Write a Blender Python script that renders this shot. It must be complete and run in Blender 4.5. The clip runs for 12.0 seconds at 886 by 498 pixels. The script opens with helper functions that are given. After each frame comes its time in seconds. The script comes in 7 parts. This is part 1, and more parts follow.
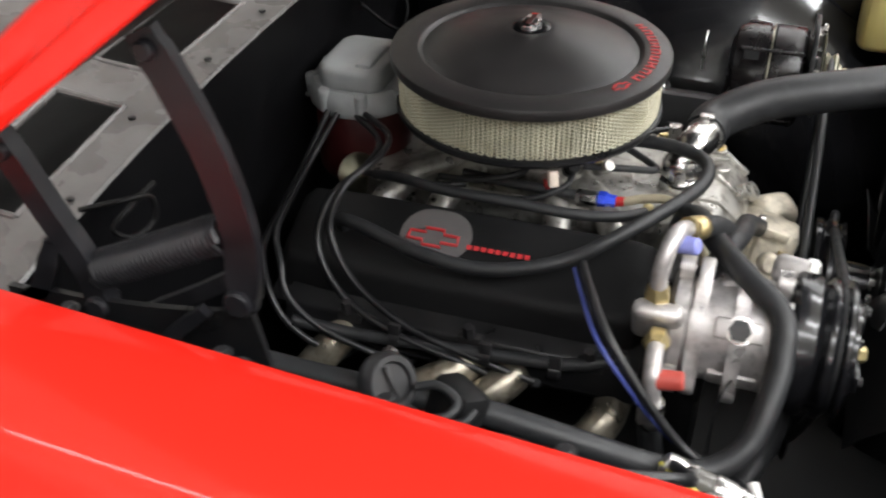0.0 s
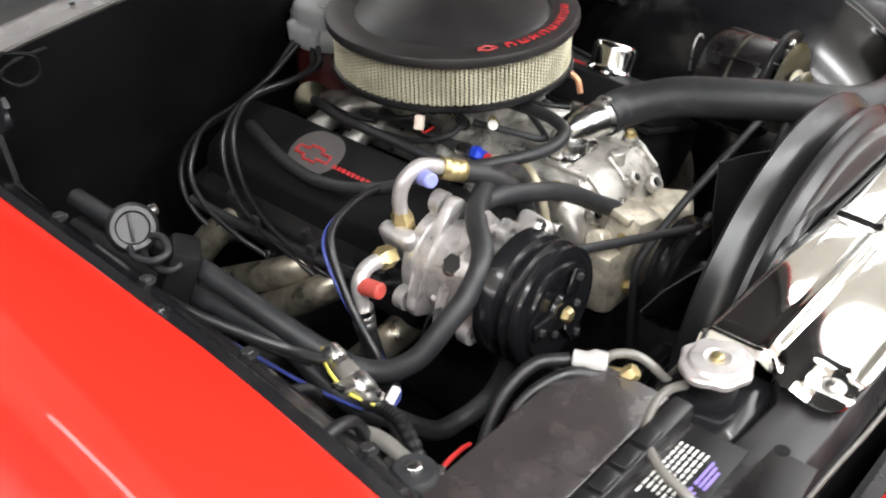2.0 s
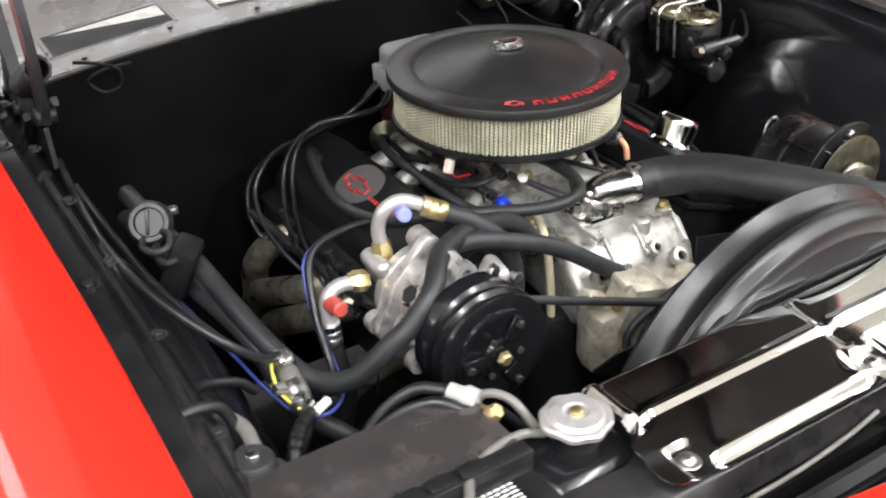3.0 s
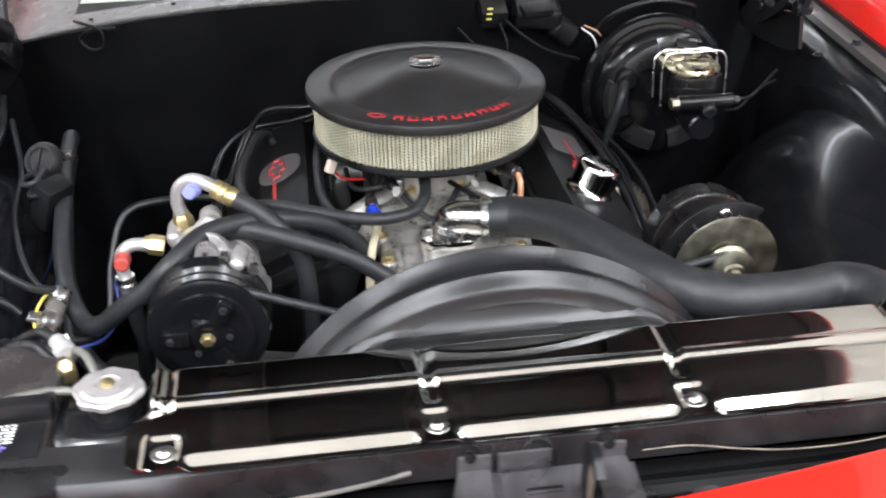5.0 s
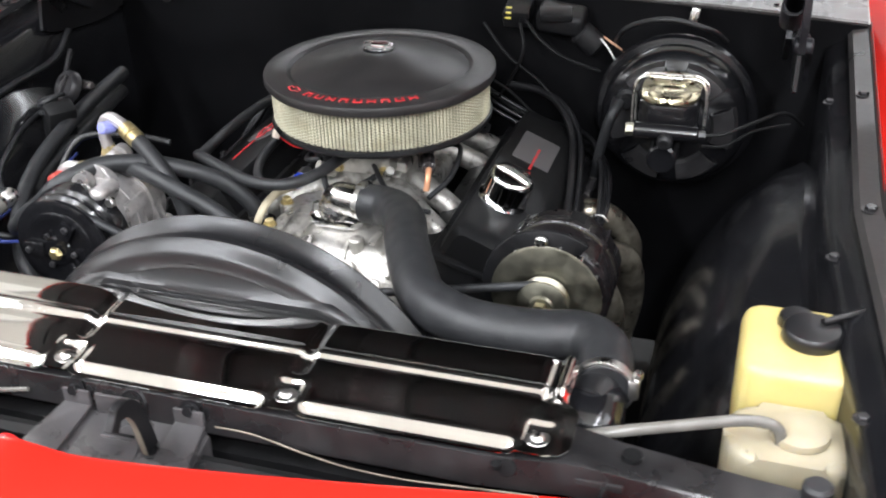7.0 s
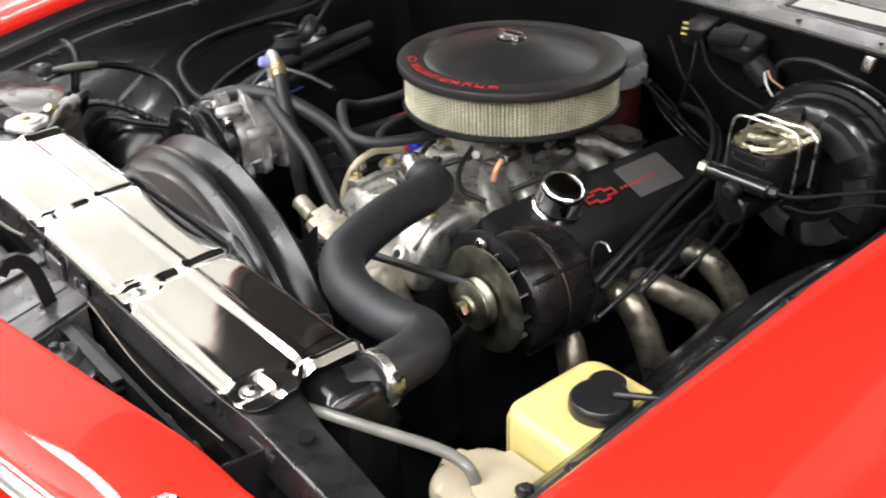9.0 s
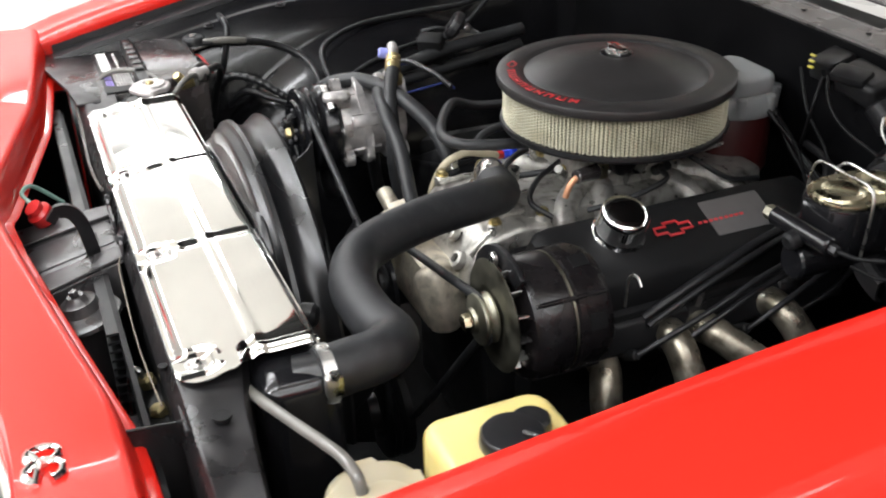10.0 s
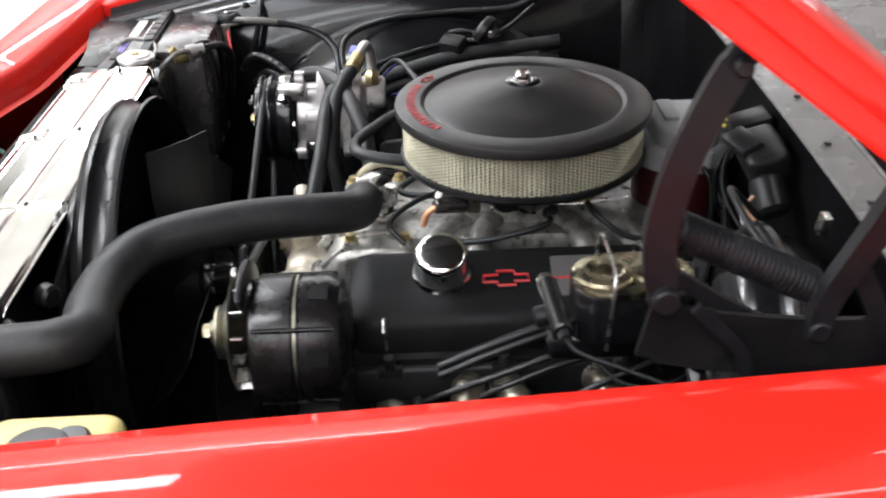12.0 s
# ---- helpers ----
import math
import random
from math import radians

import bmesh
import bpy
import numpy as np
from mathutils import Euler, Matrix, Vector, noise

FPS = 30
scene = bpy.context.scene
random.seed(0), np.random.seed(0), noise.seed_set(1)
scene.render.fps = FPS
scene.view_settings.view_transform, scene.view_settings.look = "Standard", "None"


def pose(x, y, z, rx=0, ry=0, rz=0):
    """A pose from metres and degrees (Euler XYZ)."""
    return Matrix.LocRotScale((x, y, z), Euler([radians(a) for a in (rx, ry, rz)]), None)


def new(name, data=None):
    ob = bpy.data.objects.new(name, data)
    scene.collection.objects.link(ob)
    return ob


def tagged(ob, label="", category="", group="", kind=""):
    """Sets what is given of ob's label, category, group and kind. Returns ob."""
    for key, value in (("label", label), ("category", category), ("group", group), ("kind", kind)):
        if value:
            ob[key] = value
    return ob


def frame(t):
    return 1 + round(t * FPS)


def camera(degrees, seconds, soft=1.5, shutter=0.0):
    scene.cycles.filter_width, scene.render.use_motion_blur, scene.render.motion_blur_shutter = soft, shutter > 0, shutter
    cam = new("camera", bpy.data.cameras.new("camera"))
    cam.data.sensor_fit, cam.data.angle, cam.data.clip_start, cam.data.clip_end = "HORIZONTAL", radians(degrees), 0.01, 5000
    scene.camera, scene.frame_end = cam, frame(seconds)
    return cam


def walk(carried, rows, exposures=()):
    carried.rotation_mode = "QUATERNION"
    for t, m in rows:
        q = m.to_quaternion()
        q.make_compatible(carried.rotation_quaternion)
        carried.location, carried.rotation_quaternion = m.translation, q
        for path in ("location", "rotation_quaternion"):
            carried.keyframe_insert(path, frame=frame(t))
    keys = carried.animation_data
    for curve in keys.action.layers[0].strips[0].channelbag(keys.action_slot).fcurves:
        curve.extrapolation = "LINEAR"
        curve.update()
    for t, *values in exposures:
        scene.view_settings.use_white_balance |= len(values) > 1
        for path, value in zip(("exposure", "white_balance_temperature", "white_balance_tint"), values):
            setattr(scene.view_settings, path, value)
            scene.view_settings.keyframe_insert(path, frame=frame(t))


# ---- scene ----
# The engine bay of a red classic car in a showroom. x: to the car's driver side, y: to the rear, z: up from the air cleaner's rim.
GROUND = -0.95

# ---------------------------------------------------------------- camera
cam = camera(45.78, 12.0, soft=2.0, shutter=0.5)
PATH = [
    (0.0, pose(-1.2003, -0.2935, 0.5581, 54.735, 0.512, -71.348)),
    (0.5, pose(-1.1665, -0.4612, 0.5576, 54.886, 0.852, -67.004)),
    (1.0, pose(-1.1443, -0.6307, 0.5448, 55.380, 0.885, -62.005)),
    (1.5, pose(-1.1119, -0.7778, 0.5452, 55.280, 0.668, -56.245)),
    (2.0, pose(-1.0554, -0.9161, 0.5485, 55.627, 0.758, -48.808)),
    (2.5, pose(-0.9782, -1.0533, 0.5566, 57.611, 0.993, -40.806)),
    (4.5, pose(-0.3664, -1.4275, 0.5571, 60.231, 0.767, -13.349)),
    (5.0, pose(-0.1722, -1.4686, 0.5562, 60.246, 0.904, -8.053)),
    (5.5, pose(0.0091, -1.4925, 0.5610, 60.042, 0.908, -2.209)),
    (6.0, pose(0.2016, -1.4948, 0.5596, 60.100, 1.127, 3.847)),
    (6.5, pose(0.3852, -1.4727, 0.5557, 60.188, 1.317, 10.448)),
    (7.0, pose(0.5631, -1.4325, 0.5512, 60.246, 1.507, 17.323)),
    (9.0, pose(1.1555, -1.0719, 0.5303, 60.968, 1.729, 50.434)),
    (9.5, pose(1.2355, -0.9458, 0.5240, 61.246, 1.658, 59.398)),
    (10.0, pose(1.2905, -0.8073, 0.5215, 61.386, 1.414, 67.213)),
    (10.5, pose(1.3216, -0.6425, 0.5208, 61.386, 1.463, 73.835)),
    (11.0, pose(1.3406, -0.4603, 0.5238, 61.297, 1.358, 78.938)),
    (11.5, pose(1.3544, -0.2934, 0.5321, 60.891, 1.439, 84.015)),
    (12.0, pose(1.3664, -0.1283, 0.5365, 60.598, 1.705, 88.583)),
]
walk(cam, PATH, exposures=[(0.0, -0.15, 6500, 10), (0.5, -0.1, 6500, 10), (1.5, 0.12, 6500, 10), (2.5, 0.22, 6480, 10), (4.5, 0.22, 6150, 11), (7.0, 0.26, 6200, 11), (9.0, 0.1, 6450, 10), (10.5, -0.12, 6350, 10), (12.0, 0.08, 6250, 11)])

# ---------------------------------------------------------------- world and lights
world = bpy.data.worlds.new("world")
scene.world = world
world.use_nodes = True
wn = world.node_tree.nodes
wn["Background"].inputs[0].default_value = (0.8, 0.83, 0.9, 1)
wn["Background"].inputs[1].default_value = 0.02

CEIL = 2.75
# x, y, width, length, power
# Unseen: strips inferred from streaks; x -2.5 to -6.6 and y 4.6 are added fill.
STRIPS_AND_FILLS = [(-1.25, -2.4, 0.3, 2.2, 88), (-1.25, 0.4, 0.3, 2.2, 26), (1.25, -2.4, 0.3, 2.2, 88), (1.25, 0.4, 0.3, 2.2, 26), (-1.25, -5.0, 0.3, 2.2, 200), (1.25, -5.0, 0.3, 2.2, 200), (-2.5, -2.2, 0.4, 4.4, 140), (-4.65, -0.9, 3.2, 6.8, 28), (-6.6, -0.9, 0.4, 6.4, 200), (0.0, 4.6, 6.0, 0.4, 110), (2.95, -1.7, 0.8, 5.2, 88), (4.3, -1.7, 0.4, 5.2, 88), (5.6, -1.7, 0.4, 5.2, 88)]
for tx, ty, tw, tl, power in STRIPS_AND_FILLS:
    ld = bpy.data.lights.new("strip_or_fill_light", "AREA")
    ld.shape, ld.size, ld.size_y, ld.energy = "RECTANGLE", tw, tl, power
    # The wide cream panel stands in for the ceiling mirrored in the chrome.
    ld.color = (1.0, 0.96, 0.86) if 1 < tw < 5 else (0.975, 0.985, 1.0)
    lo = new("strip_or_fill_light", ld)
    lo.matrix_world = pose(tx, ty, CEIL - 0.09)

# ---------------------------------------------------------------- materials


def mat(name, base, rough=0.5, metal=0.0, var=0.12, scale=30.0, bump=0.0, bscale=200.0, rvar=0.08, coat=0.0, dirt=None, dirt_amount=0.0, trans=0.0, spec=0.5, island=0.0, sub=0.0):
    """A surface with broad stains, fine grain, uneven gloss and relief."""
    m = bpy.data.materials.new(name)
    m.use_nodes = True
    nt = m.node_tree
    n, l = nt.nodes, nt.links
    p = n["Principled BSDF"]
    geo = n.new("ShaderNodeNewGeometry")
    big = n.new("ShaderNodeTexNoise")
    big.inputs["Scale"].default_value, big.inputs["Detail"].default_value = scale, 5
    fine = n.new("ShaderNodeTexNoise")
    fine.inputs["Scale"].default_value, fine.inputs["Detail"].default_value = bscale, 3
    l.new(geo.outputs["Position"], big.inputs["Vector"])
    l.new(geo.outputs["Position"], fine.inputs["Vector"])
    ramp = n.new("ShaderNodeMapRange")
    ramp.inputs[1].default_value, ramp.inputs[2].default_value = 0.3, 0.7
    ramp.inputs[3].default_value, ramp.inputs[4].default_value = 1 - var, 1 + var
    l.new(big.outputs["Fac"], ramp.inputs[0])
    mul = n.new("ShaderNodeMix")
    mul.data_type, mul.blend_type = "RGBA", "MULTIPLY"
    mul.inputs[0].default_value = 1
    mul.inputs[6].default_value = (*base, 1)
    l.new(ramp.outputs[0], mul.inputs[7])
    col = mul.outputs[2]
    if dirt:
        dr = n.new("ShaderNodeMapRange")
        dr.inputs[1].default_value, dr.inputs[2].default_value = 0.52, 0.75
        dr.inputs[3].default_value, dr.inputs[4].default_value = 0, dirt_amount
        dn = n.new("ShaderNodeTexNoise")
        dn.inputs["Scale"].default_value, dn.inputs["Detail"].default_value = scale * 1.7, 8
        l.new(geo.outputs["Position"], dn.inputs["Vector"])
        l.new(dn.outputs["Fac"], dr.inputs[0])
        dm = n.new("ShaderNodeMix")
        dm.data_type = "RGBA"
        dm.inputs[7].default_value = (*dirt, 1)
        l.new(dr.outputs[0], dm.inputs[0])
        l.new(col, dm.inputs[6])
        col = dm.outputs[2]
    if island:
        im = n.new("ShaderNodeMapRange")
        im.inputs[3].default_value, im.inputs[4].default_value = 1 - island, 1 + island
        l.new(geo.outputs["Random Per Island"], im.inputs[0])
        mi = n.new("ShaderNodeMix")
        mi.data_type, mi.blend_type = "RGBA", "MULTIPLY"
        mi.inputs[0].default_value = 1
        l.new(col, mi.inputs[6])
        l.new(im.outputs[0], mi.inputs[7])
        col = mi.outputs[2]
    l.new(col, p.inputs["Base Color"])
    rr = n.new("ShaderNodeMapRange")
    rr.inputs[1].default_value, rr.inputs[2].default_value = 0.3, 0.7
    rr.inputs[3].default_value, rr.inputs[4].default_value = max(0.02, rough - rvar), min(1, rough + rvar)
    l.new(big.outputs["Fac"], rr.inputs[0])
    l.new(rr.outputs[0], p.inputs["Roughness"])
    p.inputs["Metallic"].default_value = metal
    p.inputs["Coat Weight"].default_value = coat
    p.inputs["Coat Roughness"].default_value = 0.04
    p.inputs["Specular IOR Level"].default_value = spec
    p.inputs["Transmission Weight"].default_value = trans
    if sub:
        p.inputs["Subsurface Weight"].default_value = sub
        p.inputs["Subsurface Radius"].default_value = (0.02, 0.015, 0.006)
    if bump:
        b = n.new("ShaderNodeBump")
        b.inputs["Strength"].default_value, b.inputs["Distance"].default_value = bump, 0.002
        l.new(fine.outputs["Fac"], b.inputs["Height"])
        l.new(b.outputs[0], p.inputs["Normal"])
    return m


RED = mat("red_car_paint", (0.72, 0.018, 0.010), 0.36, 0, 0.04, 3, 0.01, 40, 0.05, coat=0.6, spec=0.08)
BLACK_GLOSS = mat("black_gloss_paint", (0.007, 0.007, 0.008), 0.2, 0, 0.25, 8, 0.03, 90, 0.05, coat=0.22, dirt=(0.022, 0.019, 0.018), dirt_amount=0.18, spec=0.4)
BLACK_SATIN = mat("black_satin_paint", (0.009, 0.009, 0.0097), 0.36, 0, 0.25, 14, 0.05, 160, 0.1, dirt=(0.035, 0.032, 0.03), dirt_amount=0.25, spec=0.27)
BLACK_WORN = mat("worn_black_steel", (0.018, 0.0175, 0.0185), 0.36, 0, 0.3, 22, 0.08, 120, 0.12, dirt=(0.06, 0.052, 0.048), dirt_amount=0.35, spec=0.4)
# Matt black paint; also painted in for the dark inside holes and gaps.
BLACK_MATT = mat("matt_black_paint_and_gaps", (0.008, 0.008, 0.0083), 0.48, 0, 0.2, 12, 0.1, 220, 0.08, spec=0.16)
FIREWALL = mat("firewall_black", (0.004, 0.004, 0.0045), 0.45, 0, 0.3, 6, 0.06, 60, 0.12, dirt=(0.015, 0.014, 0.0135), dirt_amount=0.12, spec=0.08)
LID = mat("black_crinkle_lid", (0.022, 0.0205, 0.0205), 0.37, 0, 0.12, 20, 0.12, 900, 0.05, dirt=(0.05, 0.045, 0.042), dirt_amount=0.15)
RUBBER = mat("black_rubber_hose", (0.017, 0.0175, 0.0187), 0.48, 0, 0.15, 40, 0.12, 600, 0.08, dirt=(0.055, 0.055, 0.055), dirt_amount=0.25, spec=0.4)
CABLE = mat("black_cable_jacket", (0.009, 0.009, 0.010), 0.4, 0, 0.15, 40, 0.05, 300, 0.1)
PLASTIC = mat("black_moulded_plastic", (0.009, 0.009, 0.0097), 0.29, 0, 0.12, 6, 0.08, 700, 0.04, dirt=(0.02, 0.02, 0.0195), dirt_amount=0.1, spec=0.5)
GREY_PLASTIC = mat("dusty_grey_plastic", (0.032, 0.028, 0.028), 0.22, 0, 0.25, 22, 0.12, 350, 0.1, dirt=(0.07, 0.058, 0.052), dirt_amount=0.4, spec=0.9)
GUTTER = mat("worn_grey_seam_paint", (0.03, 0.028, 0.027), 0.36, 0, 0.3, 14, 0.1, 120, 0.1, dirt=(0.03, 0.028, 0.027), dirt_amount=0.6)
LATCH = mat("satin_grey_latch_paint", (0.05, 0.047, 0.048), 0.33, 0, 0.3, 26, 0.1, 200, 0.1, dirt=(0.02, 0.018, 0.017), dirt_amount=0.5, spec=0.75)
HINGE = mat("worn_grey_steel", (0.011, 0.011, 0.013), 0.40, 0.0, 0.2, 30, 0.06, 160, 0.1, dirt=(0.03, 0.027, 0.026), dirt_amount=0.3, spec=0.28)
CHROME = mat("polished_chrome", (0.86, 0.86, 0.85), 0.06, 1, 0.03, 12, 0.006, 30, 0.04)
CHROME_SHEET = mat("thin_chrome_sheet", (0.74, 0.735, 0.71), 0.055, 1, 0.06, 10, 0.07, 14, 0.03)
ALU = mat("cast_aluminium", (0.53, 0.515, 0.48), 0.36, 0.75, 0.25, 30, 0.5, 330, 0.12, dirt=(0.07, 0.055, 0.035), dirt_amount=0.85)
ALU_CLEAN = mat("machined_aluminium", (0.52, 0.495, 0.487), 0.38, 0.6, 0.15, 40, 0.3, 420, 0.1, dirt=(0.14, 0.12, 0.1), dirt_amount=0.5)
STEEL = mat("bright_steel", (0.6, 0.59, 0.57), 0.3, 1, 0.15, 60, 0.05, 300, 0.1)
# Darker oily aluminium, with the shade under the air cleaner put into its colour.
SHADED_OILY_ALU = mat("shaded_oily_aluminium", (0.36, 0.35, 0.325), 0.36, 0.7, 0.3, 40, 0.5, 300, 0.12, dirt=(0.04, 0.033, 0.024), dirt_amount=0.75)
HEADER = mat("heat_tinted_header_pipe", (0.34, 0.31, 0.25), 0.34, 0.85, 0.45, 34, 0.06, 200, 0.1, dirt=(0.06, 0.042, 0.025), dirt_amount=0.65)
BRASS = mat("yellow_zinc_brass", (0.5, 0.41, 0.21), 0.36, 0.9, 0.2, 60, 0.05, 300, 0.1)
GOLD = mat("gold_cadmium_plating", (0.42, 0.38, 0.26), 0.28, 1, 0.2, 40, 0.03, 200, 0.1)
CAST_BRIGHT = mat("polished_cast_aluminium", (0.68, 0.67, 0.66), 0.22, 1, 0.15, 40, 0.12, 260, 0.1)
PUMP = mat("tan_cast_pump", (0.58, 0.53, 0.43), 0.45, 0.6, 0.3, 40, 0.5, 350, 0.1, dirt=(0.12, 0.09, 0.06), dirt_amount=0.5)
PAPER = mat("pleated_filter_paper", (0.2, 0.19, 0.135), 0.85, 0, 0.12, 60, 0.1, 500, 0.05, dirt=(0.22, 0.2, 0.14), dirt_amount=0.5)
WIRE_MESH = mat("filter_wire_screen", (0.5, 0.475, 0.35), 0.45, 0.2, 0.25, 25, 0, 200, 0.1, dirt=(0.27, 0.245, 0.14), dirt_amount=0.7)
DECAL_RED = mat("red_decal", (0.45, 0.028, 0.032), 0.45, 0, 0.1, 60, 0, 200, 0.05)
DECAL_GREY = mat("grey_decal_panel", (0.085, 0.08, 0.08), 0.5, 0, 0.08, 60, 0.05, 500, 0.05)
DARK_RED = mat("dark_red_plastic", (0.045, 0.006, 0.006), 0.42, 0, 0.2, 40, 0.05, 300, 0.08)
RED_CAP = mat("faded_red_cap", (0.42, 0.06, 0.045), 0.55, 0, 0.15, 50, 0.05, 300, 0.08)
BLUE_CAP = mat("faded_blue_cap", (0.25, 0.27, 0.62), 0.5, 0, 0.1, 50, 0.05, 300, 0.08)
BLUE = mat("blue_anodised", (0.02, 0.06, 0.6), 0.3, 0.4, 0.1, 50, 0, 300, 0.08)
BLUE_WIRE = mat("blue_wire", (0.05, 0.07, 0.28), 0.45, 0, 0.1, 50, 0, 300, 0.08)
RED_WIRE = mat("red_wire", (0.5, 0.02, 0.02), 0.45, 0, 0.1, 50, 0, 300, 0.08)
YELLOW = mat("yellow_paint", (0.6, 0.52, 0.1), 0.45, 0, 0.1, 50, 0, 300, 0.08)
BOTTLE = mat("yellowed_plastic_bottle", (0.52, 0.43, 0.165), 0.36, 0, 0.1, 12, 0.08, 60, 0.08, sub=0.25, dirt=(0.6, 0.4, 0.12), dirt_amount=0.25)
TANK = mat("cloudy_plastic_tank", (0.34, 0.30, 0.21), 0.36, 0, 0.12, 14, 0.05, 80, 0.08, sub=0.2, dirt=(0.4, 0.3, 0.17), dirt_amount=0.3)
HOSE_CLEAR = mat("cloudy_clear_tube", (0.13, 0.124, 0.112), 0.2, 0, 0.12, 40, 0.02, 200, 0.06)
TAN_HOSE = mat("tan_fuel_hose", (0.42, 0.37, 0.26), 0.55, 0, 0.15, 50, 0.05, 300, 0.08)
CAP_GREY = mat("grey_distributor_cap", (0.3, 0.31, 0.31), 0.45, 0, 0.1, 30, 0.1, 300, 0.08)
BRASS_DULL = mat("tan_cable_and_lit_edge", (0.21, 0.18, 0.14), 0.45, 0.3, 0.25, 40, 0.05, 200, 0.1)
BAR_PAINT = mat("scuffed_black_bar_paint", (0.012, 0.0115, 0.012), 0.34, 0, 0.3, 20, 0.2, 45, 0.14, dirt=(0.03, 0.027, 0.026), dirt_amount=0.35, spec=0.5)
ALU_COMP = mat("stained_compressor_casting", (0.50, 0.48, 0.47), 0.37, 0.65, 0.25, 40, 0.3, 300, 0.12, dirt=(0.12, 0.10, 0.085), dirt_amount=0.55)
FIN = mat("dull_black_fin_paint", (0.013, 0.013, 0.0135), 0.34, 0, 0.25, 20, 0.05, 120, 0.1, spec=0.5)
COWL = mat("bare_grey_primer", (0.11, 0.104, 0.101), 0.28, 0, 0.25, 16, 0.1, 200, 0.1, dirt=(0.07, 0.06, 0.055), dirt_amount=0.55)
WHITE = mat("white_label", (0.72, 0.71, 0.68), 0.5, 0, 0.08, 40, 0, 300, 0.05)
PURPLE = mat("violet_label", (0.22, 0.16, 0.5), 0.5, 0, 0.08, 40, 0, 300, 0.05)
FLOOR = mat("pale_epoxy_floor", (0.55, 0.54, 0.52), 0.28, 0, 0.06, 2, 0.03, 30, 0.08)
WALL = mat("cream_painted_wall", (0.47, 0.46, 0.44), 0.7, 0, 0.06, 2, 0.1, 60, 0.05)
CEILING = mat("cream_ceiling_board", (0.76, 0.74, 0.68), 0.8, 0, 0.05, 2, 0.1, 60, 0.05)
GLASS = mat("tinted_windscreen_glass", (0.02, 0.025, 0.025), 0.05, 0, 0.05, 5, 0, 50, 0.02)

# ---------------------------------------------------------------- mesh helpers
Z = Vector((0, 0, 1))
Y = Vector((0, 1, 0))
X = Vector((1, 0, 0))


def thing(name, at, label, category, group="", kind=""):
    e = new(name)
    e.empty_display_size = 0.02
    e.location = at
    return tagged(e, label, category, group, kind)


def finish(ob, angle=38):
    me = ob.data
    me.shade_smooth()
    me.set_sharp_from_angle(angle=radians(angle))
    return ob


def origin(ob):
    p = Vector((0, 0, 0))
    while ob is not None:
        p = p + ob.location
        ob = ob.parent
    return p


def part(name, bm, material, parent, label="", angle=38):
    """Links a bmesh, given in world places, as one mesh under a thing or under a part."""
    me = bpy.data.meshes.new(name)
    bm.transform(Matrix.Translation(-origin(parent)))
    bmesh.ops.recalc_face_normals(bm, faces=bm.faces)
    bm.to_mesh(me)
    bm.free()
    me.materials.append(material)
    ob = new(name, me)
    ob.parent = parent
    if label:
        tagged(ob, label)
    return finish(ob, angle)


def solid(name, bm, material, label, category, group="", kind="", angle=38):
    """Links a bmesh as one top-level mesh."""
    me = bpy.data.meshes.new(name)
    bmesh.ops.recalc_face_normals(bm, faces=bm.faces)
    bm.to_mesh(me)
    bm.free()
    me.materials.append(material)
    ob = new(name, me)
    return finish(tagged(ob, label, category, group, kind), angle)


def axes(d, up=Z):
    """A turn whose z axis is d."""
    d = Vector(d).normalized()
    u = Vector(up)
    if abs(d.dot(u)) > 0.95:
        u = Y if abs(d.dot(Y)) < 0.9 else X
    x = u.cross(d).normalized()
    return Matrix((x, d.cross(x), d)).transposed()


def box(bm, c, s, rot=None, bevel=0.0, seg=2):
    b = bmesh.new()
    bmesh.ops.create_cube(b, size=1)
    for v in b.verts:
        v.co = Vector((v.co.x * s[0], v.co.y * s[1], v.co.z * s[2]))
    if bevel:
        bmesh.ops.bevel(b, geom=b.edges[:], offset=bevel, segments=seg, affect="EDGES", profile=0.5)
    m = Matrix.Translation(c) @ (rot.to_4x4() if rot is not None else Matrix())
    return merge(bm, b, m)


def merge(bm, b, m=None):
    if m is not None:
        b.transform(m)
    vs = [bm.verts.new(v.co) for v in b.verts]
    b.verts.index_update()
    for f in b.faces:
        bm.faces.new([vs[v.index] for v in f.verts])
    b.free()
    return bm


def lathe(bm, prof, at, axis=Z, seg=32, closed=False):
    """Turns a profile of (radius, height) about an axis through at."""
    r3 = axes(axis)
    at = Vector(at)
    rings = []
    for r, h in prof:
        if r < 1e-6:
            rings.append([bm.verts.new(at + r3 @ Vector((0, 0, h)))])
        else:
            rings.append([bm.verts.new(at + r3 @ Vector((r * math.cos(2 * math.pi * k / seg), r * math.sin(2 * math.pi * k / seg), h))) for k in range(seg)])
    pairs = list(zip(rings, rings[1:])) + ([(rings[-1], rings[0])] if closed else [])
    for a, b in pairs:
        for k in range(seg):
            q = [a[k % len(a)], a[(k + 1) % len(a)], b[(k + 1) % len(b)], b[k % len(b)]]
            q = list(dict.fromkeys(q))
            if len(q) > 2:
                bm.faces.new(q)
    return bm


def cyl(bm, p0, p1, r0, r1=None, seg=20, bevel=0.0):
    p0, p1 = Vector(p0), Vector(p1)
    h = (p1 - p0).length
    r1 = r0 if r1 is None else r1
    b = min(bevel, h / 3)
    prof = [(0, 0), (r0 - b, 0), (r0, b), (r1, h - b), (r1 - b, h), (0, h)] if b else [(0, 0), (r0, 0), (r1, h), (0, h)]
    return lathe(bm, prof, p0, p1 - p0, seg)


